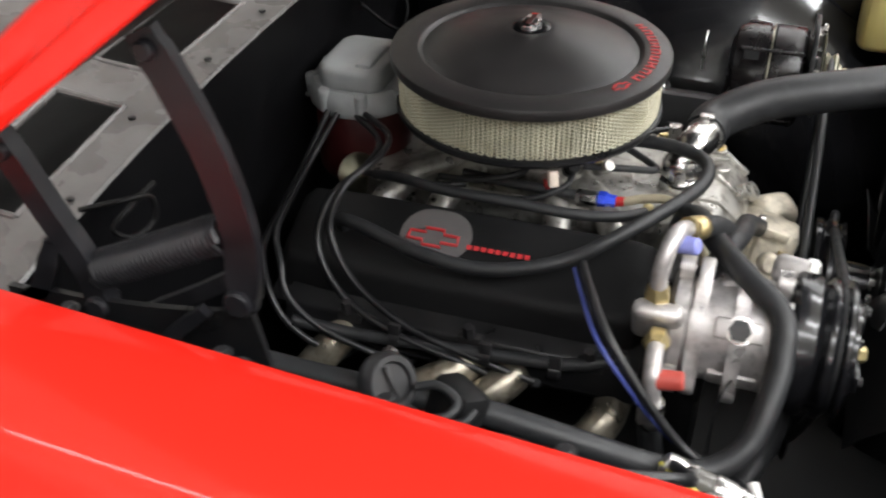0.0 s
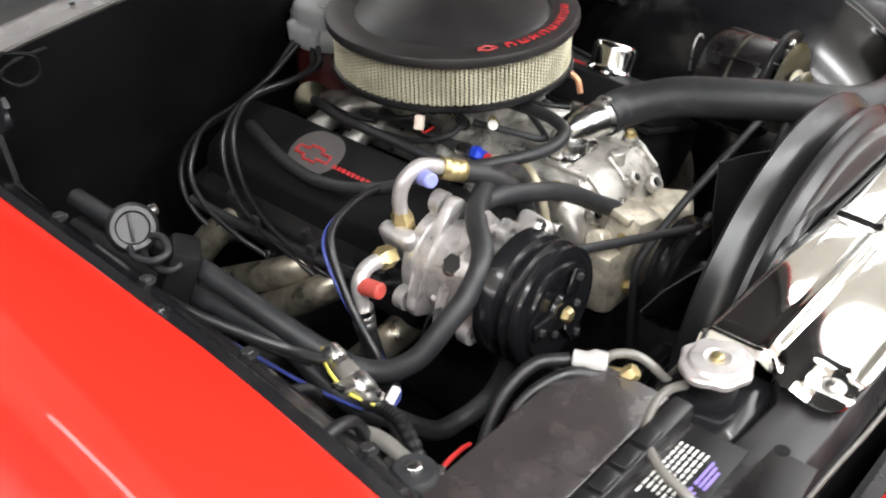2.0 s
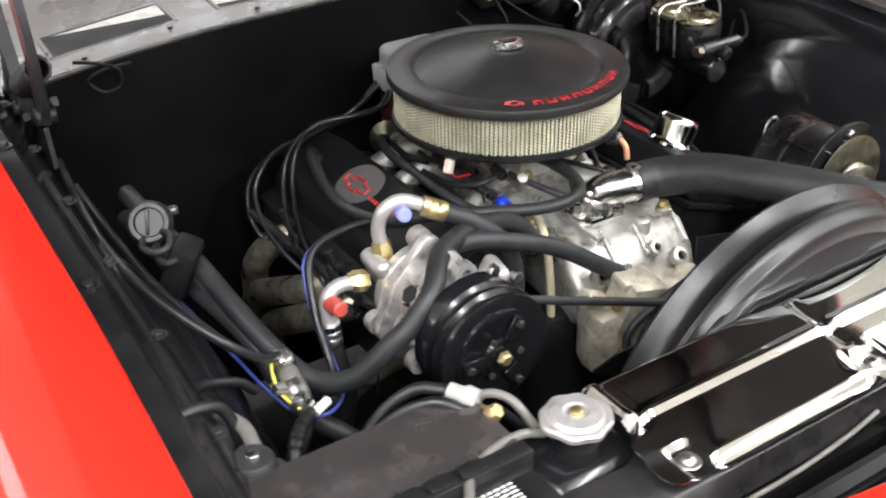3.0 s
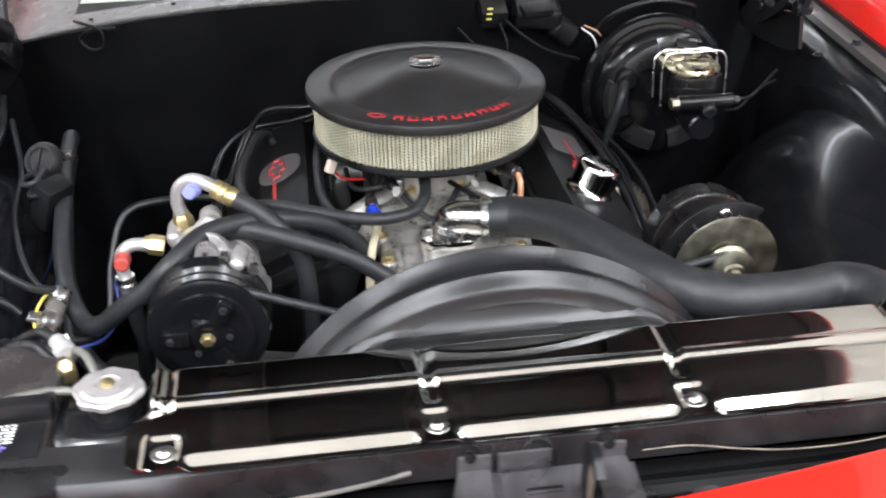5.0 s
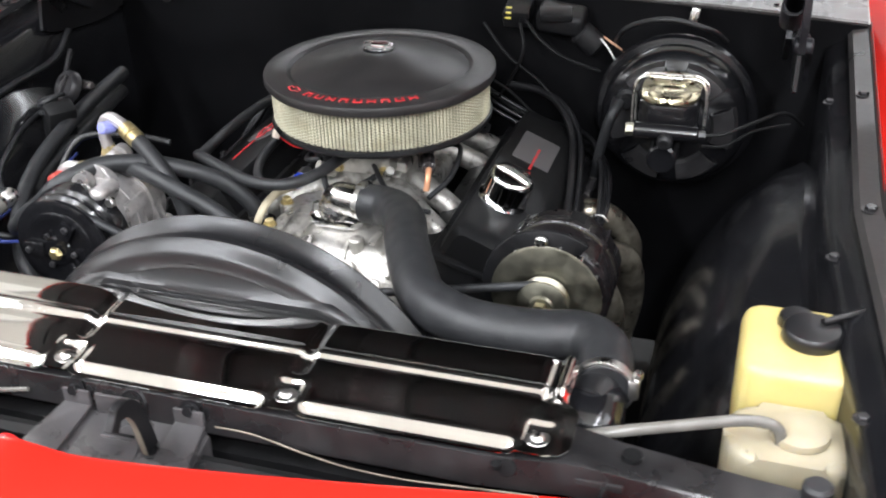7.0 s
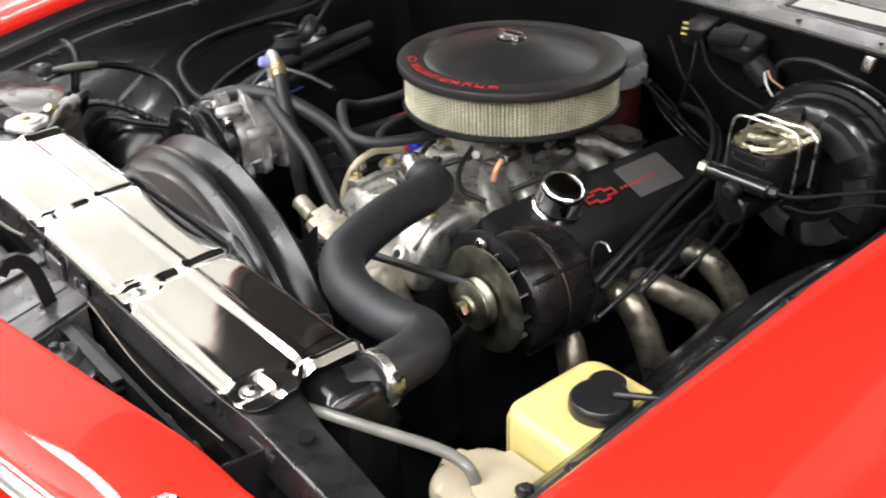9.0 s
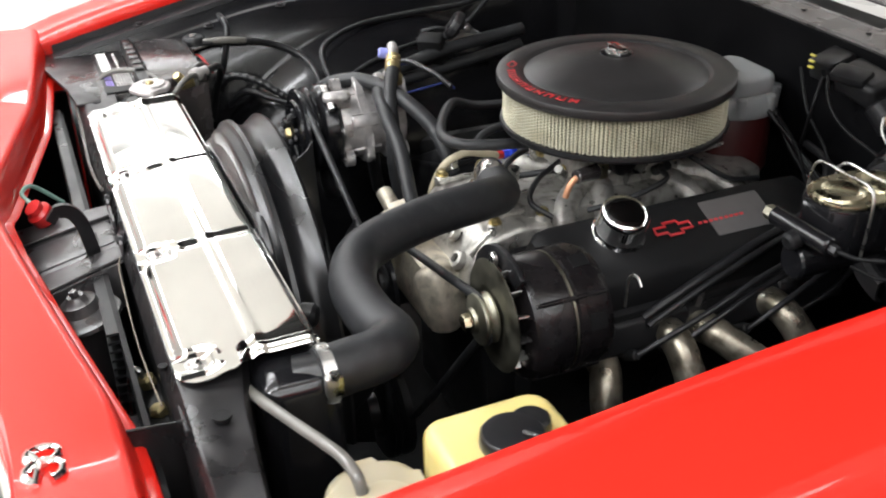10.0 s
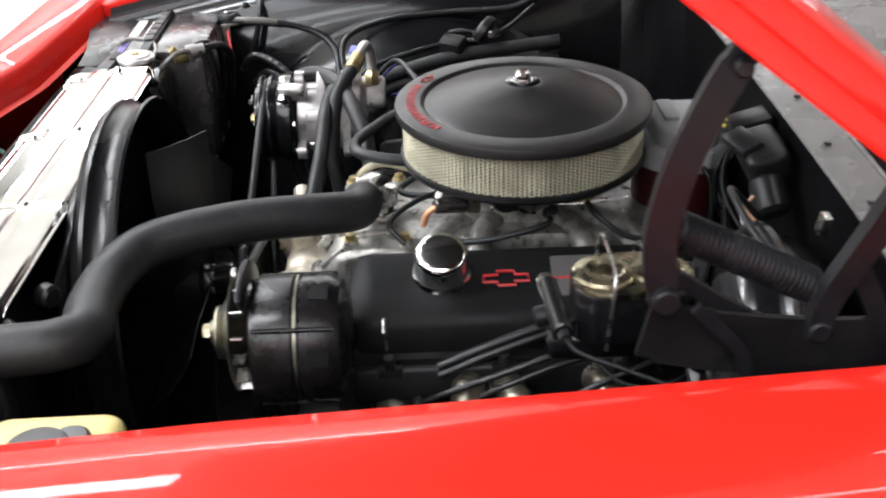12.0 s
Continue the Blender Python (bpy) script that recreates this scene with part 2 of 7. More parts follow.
def curve(pts, res=6):
    """A smooth line through points."""
    P = [Vector(p) for p in pts]
    P = [P[0] * 2 - P[1]] + P + [P[-1] * 2 - P[-2]]
    out = []
    for i in range(1, len(P) - 2):
        a, b, c, d = P[i - 1:i + 3]
        for k in range(res):
            t = k / res
            out.append(0.5 * (2 * b + (c - a) * t + (2 * a - 5 * b + 4 * c - d) * t * t + (3 * b - a - 3 * c + d) * t ** 3))
    out.append(P[-2])
    return out


def tube(bm, pts, r, seg=12, res=6, caps=True, ridge=None, ends=None):
    """A round hose along points. ridge: (period in steps, depth) for a corrugated one."""
    line = curve(pts, res) if res > 1 else [Vector(p) for p in pts]
    t0 = (line[1] - line[0]).normalized()
    m = axes(t0)
    u = m.col[0].copy()
    rings = []
    for i, p in enumerate(line):
        t = (line[min(i + 1, len(line) - 1)] - line[max(i - 1, 0)]).normalized()
        u = (u - t * u.dot(t)).normalized()
        w = t.cross(u)
        rad = r if ends is None else r + (ends - r) * i / (len(line) - 1)
        if ridge:
            rad += ridge[1] * (1 if i % ridge[0] < ridge[0] / 2 else -1)
        rings.append([bm.verts.new(p + (u * math.cos(2 * math.pi * k / seg) + w * math.sin(2 * math.pi * k / seg)) * rad) for k in range(seg)])
    for a, b in zip(rings, rings[1:]):
        for k in range(seg):
            bm.faces.new((a[k], a[(k + 1) % seg], b[(k + 1) % seg], b[k]))
    if caps:
        bm.faces.new(rings[0][::-1])
        bm.faces.new(rings[-1])
    return bm


def prism(bm, outline, m, depth, bevel=0.0, seg=2):
    """A flat outline (x, y) in the plane of m, pushed along its z by depth."""
    b = bmesh.new()
    lo = [b.verts.new((x, y, 0)) for x, y in outline]
    hi = [b.verts.new((x, y, depth)) for x, y in outline]
    b.faces.new(lo[::-1])
    b.faces.new(hi)
    for k in range(len(lo)):
        b.faces.new((lo[k], lo[(k + 1) % len(lo)], hi[(k + 1) % len(lo)], hi[k]))
    if bevel:
        bmesh.ops.bevel(b, geom=b.edges[:], offset=bevel, segments=seg, affect="EDGES", profile=0.5)
    return merge(bm, b, m)


def grid(bm, rows, closed=False):
    """A sheet through rows of points."""
    vs = [[bm.verts.new(p) for p in row] for row in rows]
    for a, b in zip(vs, vs[1:]):
        n = len(a)
        for k in range(n if closed else n - 1):
            bm.faces.new((a[k], a[(k + 1) % n], b[(k + 1) % n], b[k]))
    return vs


def sheet(bm, rows, thick, toward=Z):
    """A sheet with thickness."""
    b = bmesh.new()
    grid(b, rows)
    bmesh.ops.recalc_face_normals(b, faces=b.faces)
    b.normal_update()
    s = sum((f.normal.dot(Vector(toward)) * f.calc_area() for f in b.faces), 0.0)
    if s < 0:
        bmesh.ops.reverse_faces(b, faces=b.faces[:])
    bmesh.ops.solidify(b, geom=b.faces[:], thickness=thick)
    return merge(bm, b)


def hexbolt(bm, at, d, r=0.008, h=0.006, washer=0.0):
    at, d = Vector(at), Vector(d).normalized()
    if washer:
        cyl(bm, at, at + d * 0.0015, washer, seg=20)
        at = at + d * 0.0015
    lathe(bm, [(0, 0), (r, 0), (r, h * 0.8), (r * 0.85, h), (0, h)], at, d, 6)
    return bm


def frame_at(at, xdir, zdir):
    z = Vector(zdir).normalized()
    x = Vector(xdir)
    x = (x - z * x.dot(z)).normalized()
    y = z.cross(x)
    m = Matrix((x, y, z)).transposed().to_4x4()
    m.translation = Vector(at)
    return m


def rounded(w, h, r, n=5):
    out = []
    for cx, cy, a0 in ((w / 2 - r, h / 2 - r, 0), (-w / 2 + r, h / 2 - r, 90), (-w / 2 + r, -h / 2 + r, 180), (w / 2 - r, -h / 2 + r, 270)):
        out += [(cx + r * math.cos(radians(a0 + 90 * k / n)), cy + r * math.sin(radians(a0 + 90 * k / n))) for k in range(n + 1)]
    return out


def bolts(parent, material, places, d, r=0.007, h=0.006, washer=0.0, name="bolt"):
    for at in places:
        part(name, hexbolt(bmesh.new(), at, d, r, h, washer), material, parent)


def hose(name, pts, r, material, label, category="hose", group="", seg=14, res=8, ridge=None, clamps=()):
    """A hose with clamps near its ends (0, -1)."""
    ob = thing(name, pts[0], label, category, group)
    part("tube", tube(bmesh.new(), pts, r, seg, res, ridge=ridge), material, ob, angle=60)
    for c in clamps:
        a, b = (Vector(pts[0]), Vector(pts[1])) if c == 0 else (Vector(pts[-1]), Vector(pts[-2]))
        d = (b - a).normalized()
        q = lathe(bmesh.new(), [(r * 0.97, 0), (r * 1.1, 0), (r * 1.1, 0.009), (r * 0.97, 0.009)], a + d * 0.006, d, 20, True)
        box(q, a + d * 0.0105 + Z * r * 1.15, (0.012, 0.009, 0.006), bevel=0.0015)
        part("clamp", q, STEEL, ob, "small steel hose clamp")
    return ob

# ---------------------------------------------------------------- the showroom
solid("floor", box(bmesh.new(), (0, -1, GROUND - 0.05), (14, 13, 0.1)), FLOOR, "pale polished epoxy showroom floor", "floor", kind="structure")
solid("ceiling", box(bmesh.new(), (0, -1, CEIL + 0.05), (14, 13, 0.1)), CEILING, "cream ceiling boards with strip lights", "ceiling", kind="structure")
for nm, c, s in (("wall_north", (0, 5.55, 0.9), (14, 0.1, 3.7)), ("wall_south", (0, -7.55, 0.9), (14, 0.1, 3.7)), ("wall_east", (7.05, -1, 0.9), (0.1, 13.2, 3.7)), ("wall_west", (-7.05, -1, 0.9), (0.1, 13.2, 3.7))):
    solid(nm, box(bmesh.new(), c, s), WALL, "plain cream painted showroom wall", "wall", kind="structure")
# Housings for every overhead lamp, the added fill lamps included.
for tx, ty, tw, tl, power in STRIPS_AND_FILLS:
    fx = thing("overhead_strip_or_fill", (tx, ty, CEIL), "unseen white overhead light, one of the strips and added fills", "ceiling light", "strip lights")
    b = bmesh.new()
    box(b, (tx, ty, CEIL - 0.03), (tw + 0.04, tl + 0.06, 0.06), bevel=0.006)
    part("housing", b, WHITE, fx)

# ---------------------------------------------------------------- car body


def edge_p(y):
    f = max(0.0, -0.36 - y)
    return -0.716, 0.070 + 0.075 * y - 0.15 * f * f / (f + 0.09)


def edge_d(y):
    return 0.733 + 0.080 * max(0.0, -0.27 - y), 0.057 + 0.057 * y + 0.036 * max(0.0, -0.25 - y)


def fender(side):
    edge = edge_d if side > 0 else edge_p
    ob = thing("front_fender", (side * 0.85, 0, 0), "glossy bright red front fender with a raised crease", "car fender", "front fenders")
    rows = []
    for k in range(33):
        y = -0.99 + 1.99 * k / 32
        xi, zi = edge(y)
        xc = (0.868 - 0.05 * y) if side > 0 else (-0.838 + 0.01 * y)
        front = max(0.0, min(1.0, (-0.70 - y) / 0.13))
        drop = (0.05 if side > 0 else 0.01) * front * front * (3 - 2 * front) + 0.06 * max(0, (-0.84 - y) / 0.15) ** 2
        lip = [(xi - side * 0.021, zi - 0.047), (xi - side * 0.018, zi - 0.042), (xi - side * 0.004, zi - 0.008)] if side > 0 else [(xi, zi - 0.03), (xi, zi - 0.015), (xi, zi - 0.004)]
        prof = lip + [(xi + side * 0.004, zi), (xi + (xc - xi) * 0.35, zi + 0.006), (xi + (xc - xi) * 0.7, zi + 0.006), (xc - side * 0.012, zi + 0.003), (xc, zi + 0.0015), (xc + side * 0.012, zi - 0.007),
                (xc + side * 0.030, zi - 0.035), (xc + side * 0.048, zi - 0.085), (xc + side * 0.058, zi - 0.16), (xc + side * 0.06, zi - 0.3), (xc + side * 0.05, zi - 0.55)]
        rows.append([Vector((px, y, pz - drop)) for px, pz in prof])
    b = bmesh.new()
    sheet(b, rows, 0.003, Z)
    part("outer_skin", b, RED, ob, angle=50)
    b = bmesh.new()
    rows = []
    for k in range(25):
        y = -0.76 + 1.05 * k / 24
        xi, zi = edge(y)
        if side > 0:
            xi, zi = xi - 0.017, zi - 0.026
        rows.append([Vector((xi - side * 0.003, y, zi - 0.018)), Vector((xi - side * 0.006, y, zi - 0.03)), Vector((xi - side * 0.028, y, zi - 0.034)), Vector((xi - side * 0.034, y, zi - 0.042))])
    sheet(b, rows, 0.003, Z)
    part("gutter", b, GUTTER if side > 0 else BLACK_SATIN, ob, "worn grey gutter under the fender edge" if side > 0 else "black gutter under the fender edge")
    for y in (-0.6, -0.28, 0.04):
        xi, zi = edge(y)
        if side > 0:
            xi, zi = xi - 0.017, zi - 0.026
        part("bolt", hexbolt(bmesh.new(), (xi - side * 0.018, y, zi - 0.033), Z, 0.007, 0.005, 0.011), BLACK_WORN, ob)
    return ob


fender(-1)
fender(1)


def nose_y(x):
    """The rear edge of the nose panel: a shallow arrow that flattens towards the fenders."""
    a = abs(x)
    f = max(0.0, a - 0.36)
    g = max(0.0, x - 0.44)
    return -0.885 + 0.185 * a - 0.2 * g * g / (g + 0.08) if x > 0 else -0.885 + 0.19 * a - 0.11 * f * f / (f + 0.08)


def nose_z(x):
    f = max(0.0, x - 0.53)
    g = max(0.0, -x - 0.36)
    side = -0.022 - 0.0195 * (1 - math.exp(-x / 0.13)) + 0.3 * f * f / (f + 0.06) if x > 0 else -0.022 + 0.051 * x + 0.083 * g
    return side + 0.009 * max(0.0, 1 - abs(x - 0.004) / 0.045)


b = bmesh.new()
rows = []
for k in range(81):
    x = -0.75 + 1.59 * k / 80
    y, zt = nose_y(x), nose_z(x)
    rows.append([Vector((x, y + 0.020, zt - 0.054)), Vector((x, y + 0.017, zt - 0.051)), Vector((x, y + 0.010, zt - 0.050)), Vector((x, y + 0.001, zt - 0.008)), Vector((x, y - 0.004, zt - 0.001)), Vector((x, y - 0.010, zt + 0.0005)), Vector((x, y - 0.045, zt + 0.0022)), Vector((x, y - 0.080, zt + 0.0038)), Vector((x, y - 0.090, zt + 0.002)), Vector((x, y - 0.0945, zt - 0.008)), Vector((x, y - 0.096, zt - 0.024)), Vector((x, y - 0.098, zt - 0.07)), Vector((x, y - 0.10, zt - 0.12)), Vector((x, y - 0.098, zt - 0.20))])
sheet(b, rows, 0.003, Z)
nose = thing("nose_panel", (0.03, -0.98, -0.05), "glossy red front header panel with a centre peak", "car nose")
part("outer_skin", b, RED, nose, angle=50)
b = bmesh.new()
tube(b, [(-0.66 + 1.36 * k / 16, nose_y(-0.66 + 1.36 * k / 16) - 0.101, nose_z(-0.66 + 1.36 * k / 16) - 0.062) for k in range(17)], 0.011, 10, 4)
part("trim_strip", b, CHROME, nose, "polished chrome trim strip")
b = bmesh.new()
for x0, w, h in ((0.531, 0.011, 0.013), (0.556, 0.014, 0.015)):
    tube(b, [(x0 + w * math.cos(radians(a)), -0.862 + h * math.sin(radians(a)), nose_z(x0) + 0.0065) for a in range(20, 341, 40)], 0.0036, 8, 4)
tube(b, [(0.525, -0.872, nose_z(0.54) + 0.006), (0.545, -0.866, nose_z(0.55) + 0.007), (0.575, -0.870, nose_z(0.57) + 0.006)], 0.0032, 8, 4)
part("emblem", b, CHROME, nose, "small curled chrome emblem")
b = bmesh.new()
box(b, (0.03, -1.02, -0.42), (1.5, 0.1, 0.36), bevel=0.02)
part("bumper_filler", b, BLACK_SATIN, nose)
# Black panels added to keep the gaps beside the nose dark.
for gx in (-0.705, 0.765):
    part("gap_blackout_panel", box(bmesh.new(), (gx, -0.855, -0.43), (0.012, 0.21, 0.58)), BLACK_SATIN, nose)
# Black sheet added under the nose so no pale floor shows through.
part("grille_gap_blackout", box(bmesh.new(), (0.03, -0.955, -0.37), (1.56, 0.02, 0.46)), BLACK_MATT, nose)

# hood, propped open on its hinges
HOOD_A = radians(38.0)
ALONG = Vector((0, -math.cos(HOOD_A), math.sin(HOOD_A)))
OUT = Vector((0, math.sin(HOOD_A), math.cos(HOOD_A)))
HOOD_O = Vector((0, 0.415, 0.043))
hood = thing("hood", HOOD_O, "red car hood standing open with a black underside", "car hood")
b = bmesh.new()
rows = []
for k in range(21):
    u = 0.195 + 1.28 * k / 20
    edge = [(0.701, 0.0), (0.7035, 0.003), (0.7025, 0.019), (0.6995, 0.021), (0.7005, 0.024), (0.7065, 0.037), (0.7045, 0.042), (0.692, 0.046), (0.66, 0.048), (0.4, 0.052), (0.15, 0.054)]
    prof = [(-px, pn) for px, pn in edge] + [(0.0, 0.057)] + edge[::-1]
    rows.append([HOOD_O + X * px + ALONG * u + OUT * (pn - 0.02 * max(0, u - 1.1) ** 2) for px, pn in prof])
sheet(b, rows, 0.002, OUT)
part("outer_skin", b, RED, hood, angle=50)
for x0, x1 in ((-0.698, -0.66), (0.66, 0.698)):
    m = frame_at(HOOD_O + X * (x0 + x1) / 2 + ALONG * 0.835 + OUT * 0.004, X, OUT)
    b = prism(bmesh.new(), rounded(abs(x1 - x0), 1.26, 0.012), m, 0.01)
    part("side_rail", b, BLACK_SATIN, hood)
b = bmesh.new()
m = frame_at(HOOD_O + ALONG * 0.835 + OUT * 0.008, X, OUT)
prism(b, rounded(1.315, 1.24, 0.03), m, 0.012, 0.003)
part("inner_panel", b, BLACK_MATT, hood, "matt black underside of the hood")
for x in (-0.33, 0.0, 0.34):
    m = frame_at(HOOD_O + X * x + ALONG * 0.835 + OUT * -0.012, X, OUT)
    b = prism(bmesh.new(), rounded(0.09, 1.1, 0.02), m, 0.022, 0.006)
    part("stiffener", b, BLACK_SATIN, hood)

# cowl, firewall and screen
cowl = thing("cowl_panel", (0, 0.4, 0.06), "dusty grey primer cowl panel with dark vent openings", "cowl panel", kind="structure")
OPEN = [(-0.56, -0.37), (-0.30, -0.10), (-0.04, 0.16), (0.24, 0.44)]


def lip_z(x):
    a = abs(x) / 0.65
    return 0.050 - (0.020 * a * a if x > 0 else 0.045 * a ** 2.6)


def cowl_z(x, y):
    return lip_z(x) + 0.10 * (y - 0.296)


def cowl_piece(x0, x1, y0, y1):
    nx = max(2, int((x1 - x0) / 0.05) + 1)
    rows = [[Vector((x0 + (x1 - x0) * i / nx, y0 + (y1 - y0) * j / 3, cowl_z(x0 + (x1 - x0) * i / nx, y0 + (y1 - y0) * j / 3))) for i in range(nx + 1)] for j in range(4)]
    return rows


b = bmesh.new()
sheet(b, cowl_piece(-0.71, 0.71, 0.296, 0.346), 0.003)
sheet(b, cowl_piece(-0.71, 0.71, 0.43, 0.60), 0.003)
xs = [-0.71] + [v for o in OPEN for v in o] + [0.71]
for i in range(0, len(xs), 2):
    sheet(b, cowl_piece(xs[i], xs[i + 1], 0.346, 0.43), 0.003)
part("top_sheet", b, COWL, cowl)
b = bmesh.new()
for x0, x1 in OPEN:
    for pa, pb in (((x0, 0.346), (x1, 0.346)), ((x0, 0.43), (x1, 0.43)), ((x0, 0.346), (x0, 0.43)), ((x1, 0.346), (x1, 0.43))):
        tube(b, [(pa[0], pa[1], cowl_z(*pa) - 0.001), (pb[0], pb[1], cowl_z(*pb) - 0.001)], 0.004, 8, 1)
part("rolled_rim", b, COWL, cowl)
b = bmesh.new()
rows = [[Vector((-0.71 + 1.42 * i / 24, yy, cowl_z(-0.71 + 1.42 * i / 24, 0.296) - dz)) for i in range(25)] for yy, dz in ((0.296, 0.0005), (0.294, 0.003), (0.298, 0.008))]
sheet(b, rows, 0.003, -Y)
part("front_lip", b, COWL, cowl)
b = bmesh.new()
box(b, (0, 0.45, -0.03), (1.4, 0.29, 0.012))
part("plenum_floor", b, BLACK_MATT, cowl)
for k in range(10):
    random.seed(k)
    x = -0.66 + 0.1365 * k
    part("screw", hexbolt(bmesh.new(), (x, 0.308 + 0.02 * random.random(), cowl_z(x, 0.318) + 0.001), Z, 0.004, 0.003), BLACK_WORN, cowl)

firewall = thing("wall_firewall", (0, 0.31, -0.3), "glossy black firewall at the back of the engine bay", "firewall", kind="structure")
b = bmesh.new()
rows = [[Vector((-0.72 + 1.44 * i / 24, 0.320, z if z < -0.5 else lip_z(-0.72 + 1.44 * i / 24) - z)) for i in range(25)] for z in (-0.635, 0.25, 0.12, 0.03, 0.010)]
sheet(b, rows, 0.02, Y)
part("sheet", b, FIREWALL, firewall)
b = bmesh.new()
box(b, (-0.445, 0.3165, -0.149), (0.255, 0.007, 0.008), bevel=0.003)
part("pressed_ridge", b, BLACK_SATIN, firewall)
part("heater_plate", box(bmesh.new(), (-0.445, 0.318, -0.33), (0.27, 0.005, 0.34), bevel=0.002), FIREWALL, firewall)
b = bmesh.new()
rows = [[Vector((-0.71 + 1.42 * i / 24, yy, lip_z(-0.71 + 1.42 * i / 24) - dz)) for i in range(25)] for yy, dz in ((0.319, 0.012), (0.301, 0.010), (0.300, 0.020))]
sheet(b, rows, 0.003, -Y)
part("seam_lip", b, FIREWALL, firewall)
for x, z in ((-0.5, -0.06), (-0.3, -0.1), (-0.2, 0.0), (0.05, 0.01), (0.22, -0.05), (0.28, 0.01), (-0.62, -0.04), (-0.111, -0.14)):
    part("screw", hexbolt(bmesh.new(), (x, 0.318, z), -Y, 0.006, 0.006, 0.009), BLACK_WORN, firewall)

screen = thing("windscreen", (0, 0.8, 0.2), "sloping tinted windscreen behind the cowl", "windscreen")
b = bmesh.new()
rows = [[Vector((-0.72 + 1.44 * i / 16, 0.62 + 0.55 * j + 0.05 * (abs(-0.72 + 1.44 * i / 16) / 0.72) ** 2, 0.10 + 0.42 * j)) for i in range(17)] for j in (0, 0.5, 1)]
sheet(b, rows, 0.006, -Y)
part("pane", b, GLASS, screen)


def inner_fender(side):
    edge = edge_d if side > 0 else edge_p
    ob = thing("inner_fender", (side * 0.62, -0.2, -0.2), "black pressed steel inner fender bulging over the wheel", "inner fender", "inner fenders")
    rows = []
    for k in range(45):
        y = -0.75 + 1.075 * k / 44
        xi, zi = edge(y)
        if side > 0:
            xi, zi = xi - 0.017, zi - 0.026
        dy = y + 0.14
        h = -0.485 + math.sqrt(max(0.0, 0.412 ** 2 - dy * dy)) if abs(dy) < 0.412 else -0.6
        f = max(0.0, min(1.0, (h + 0.6) / 0.45))
        h = max(h, -0.56)
        xo = abs(xi) - 0.030
        inner = 0.455 if side > 0 else 0.505
        wall = xo - 0.030
        pts = [(xo, zi - 0.038), (xo - 0.006, zi - 0.055), (xo - 0.022, zi - 0.062), (wall - 0.004, zi - 0.072)]
        top = min(h, zi - 0.09)
        pts += [(wall - 0.010, top + 0.012), (wall - 0.016, top + 0.002), (wall - 0.024, top + 0.006 * f), (wall - 0.030, top)]
        face = wall - 0.035 + (inner - wall + 0.035) * f
        drop = 0.31 * f
        for q in range(1, 12):
            a = math.pi / 2 * q / 11
            pts.append((wall - 0.030 + (face - wall + 0.030) * math.sin(a), top - drop * (0.5 * math.sin(a) ** 1.3 + 0.5 * (1 - math.cos(a))) + (0.003 * f if q in (3, 4) else 0)))
        pts.append((face - 0.004, min(top - drop, -0.3) - 0.12))
        pts.append((face - 0.008, -0.64))
        rows.append([Vector((side * px, y, pz)) for px, pz in pts])
    b = bmesh.new()
    sheet(b, rows, 0.003, Z)
    part("pressing", b, BLACK_GLOSS, ob, angle=60)
    for y in (-0.62, -0.34, 0.08) if side > 0 else [-0.62 + 0.14 * k for k in range(7)]:
        xi, zi = edge(y)
        if side > 0:
            xi, zi = xi - 0.017, zi - 0.026
        part("bolt", hexbolt(bmesh.new(), (side * (abs(xi) - 0.058), y, zi - 0.066), Z, 0.006, 0.004, 0.009), BLACK_WORN, ob)
    return ob


inner_fender(-1)
inner_fender(1)

# underside of the bay: unseen black sheet added to keep gaps dark
solid("underbay_blackout", box(bmesh.new(), (0, -0.32, -0.68), (1.6, 1.4, 0.02)), BLACK_MATT, "added black sheet closing the bay below the engine", "undertray", kind="structure")


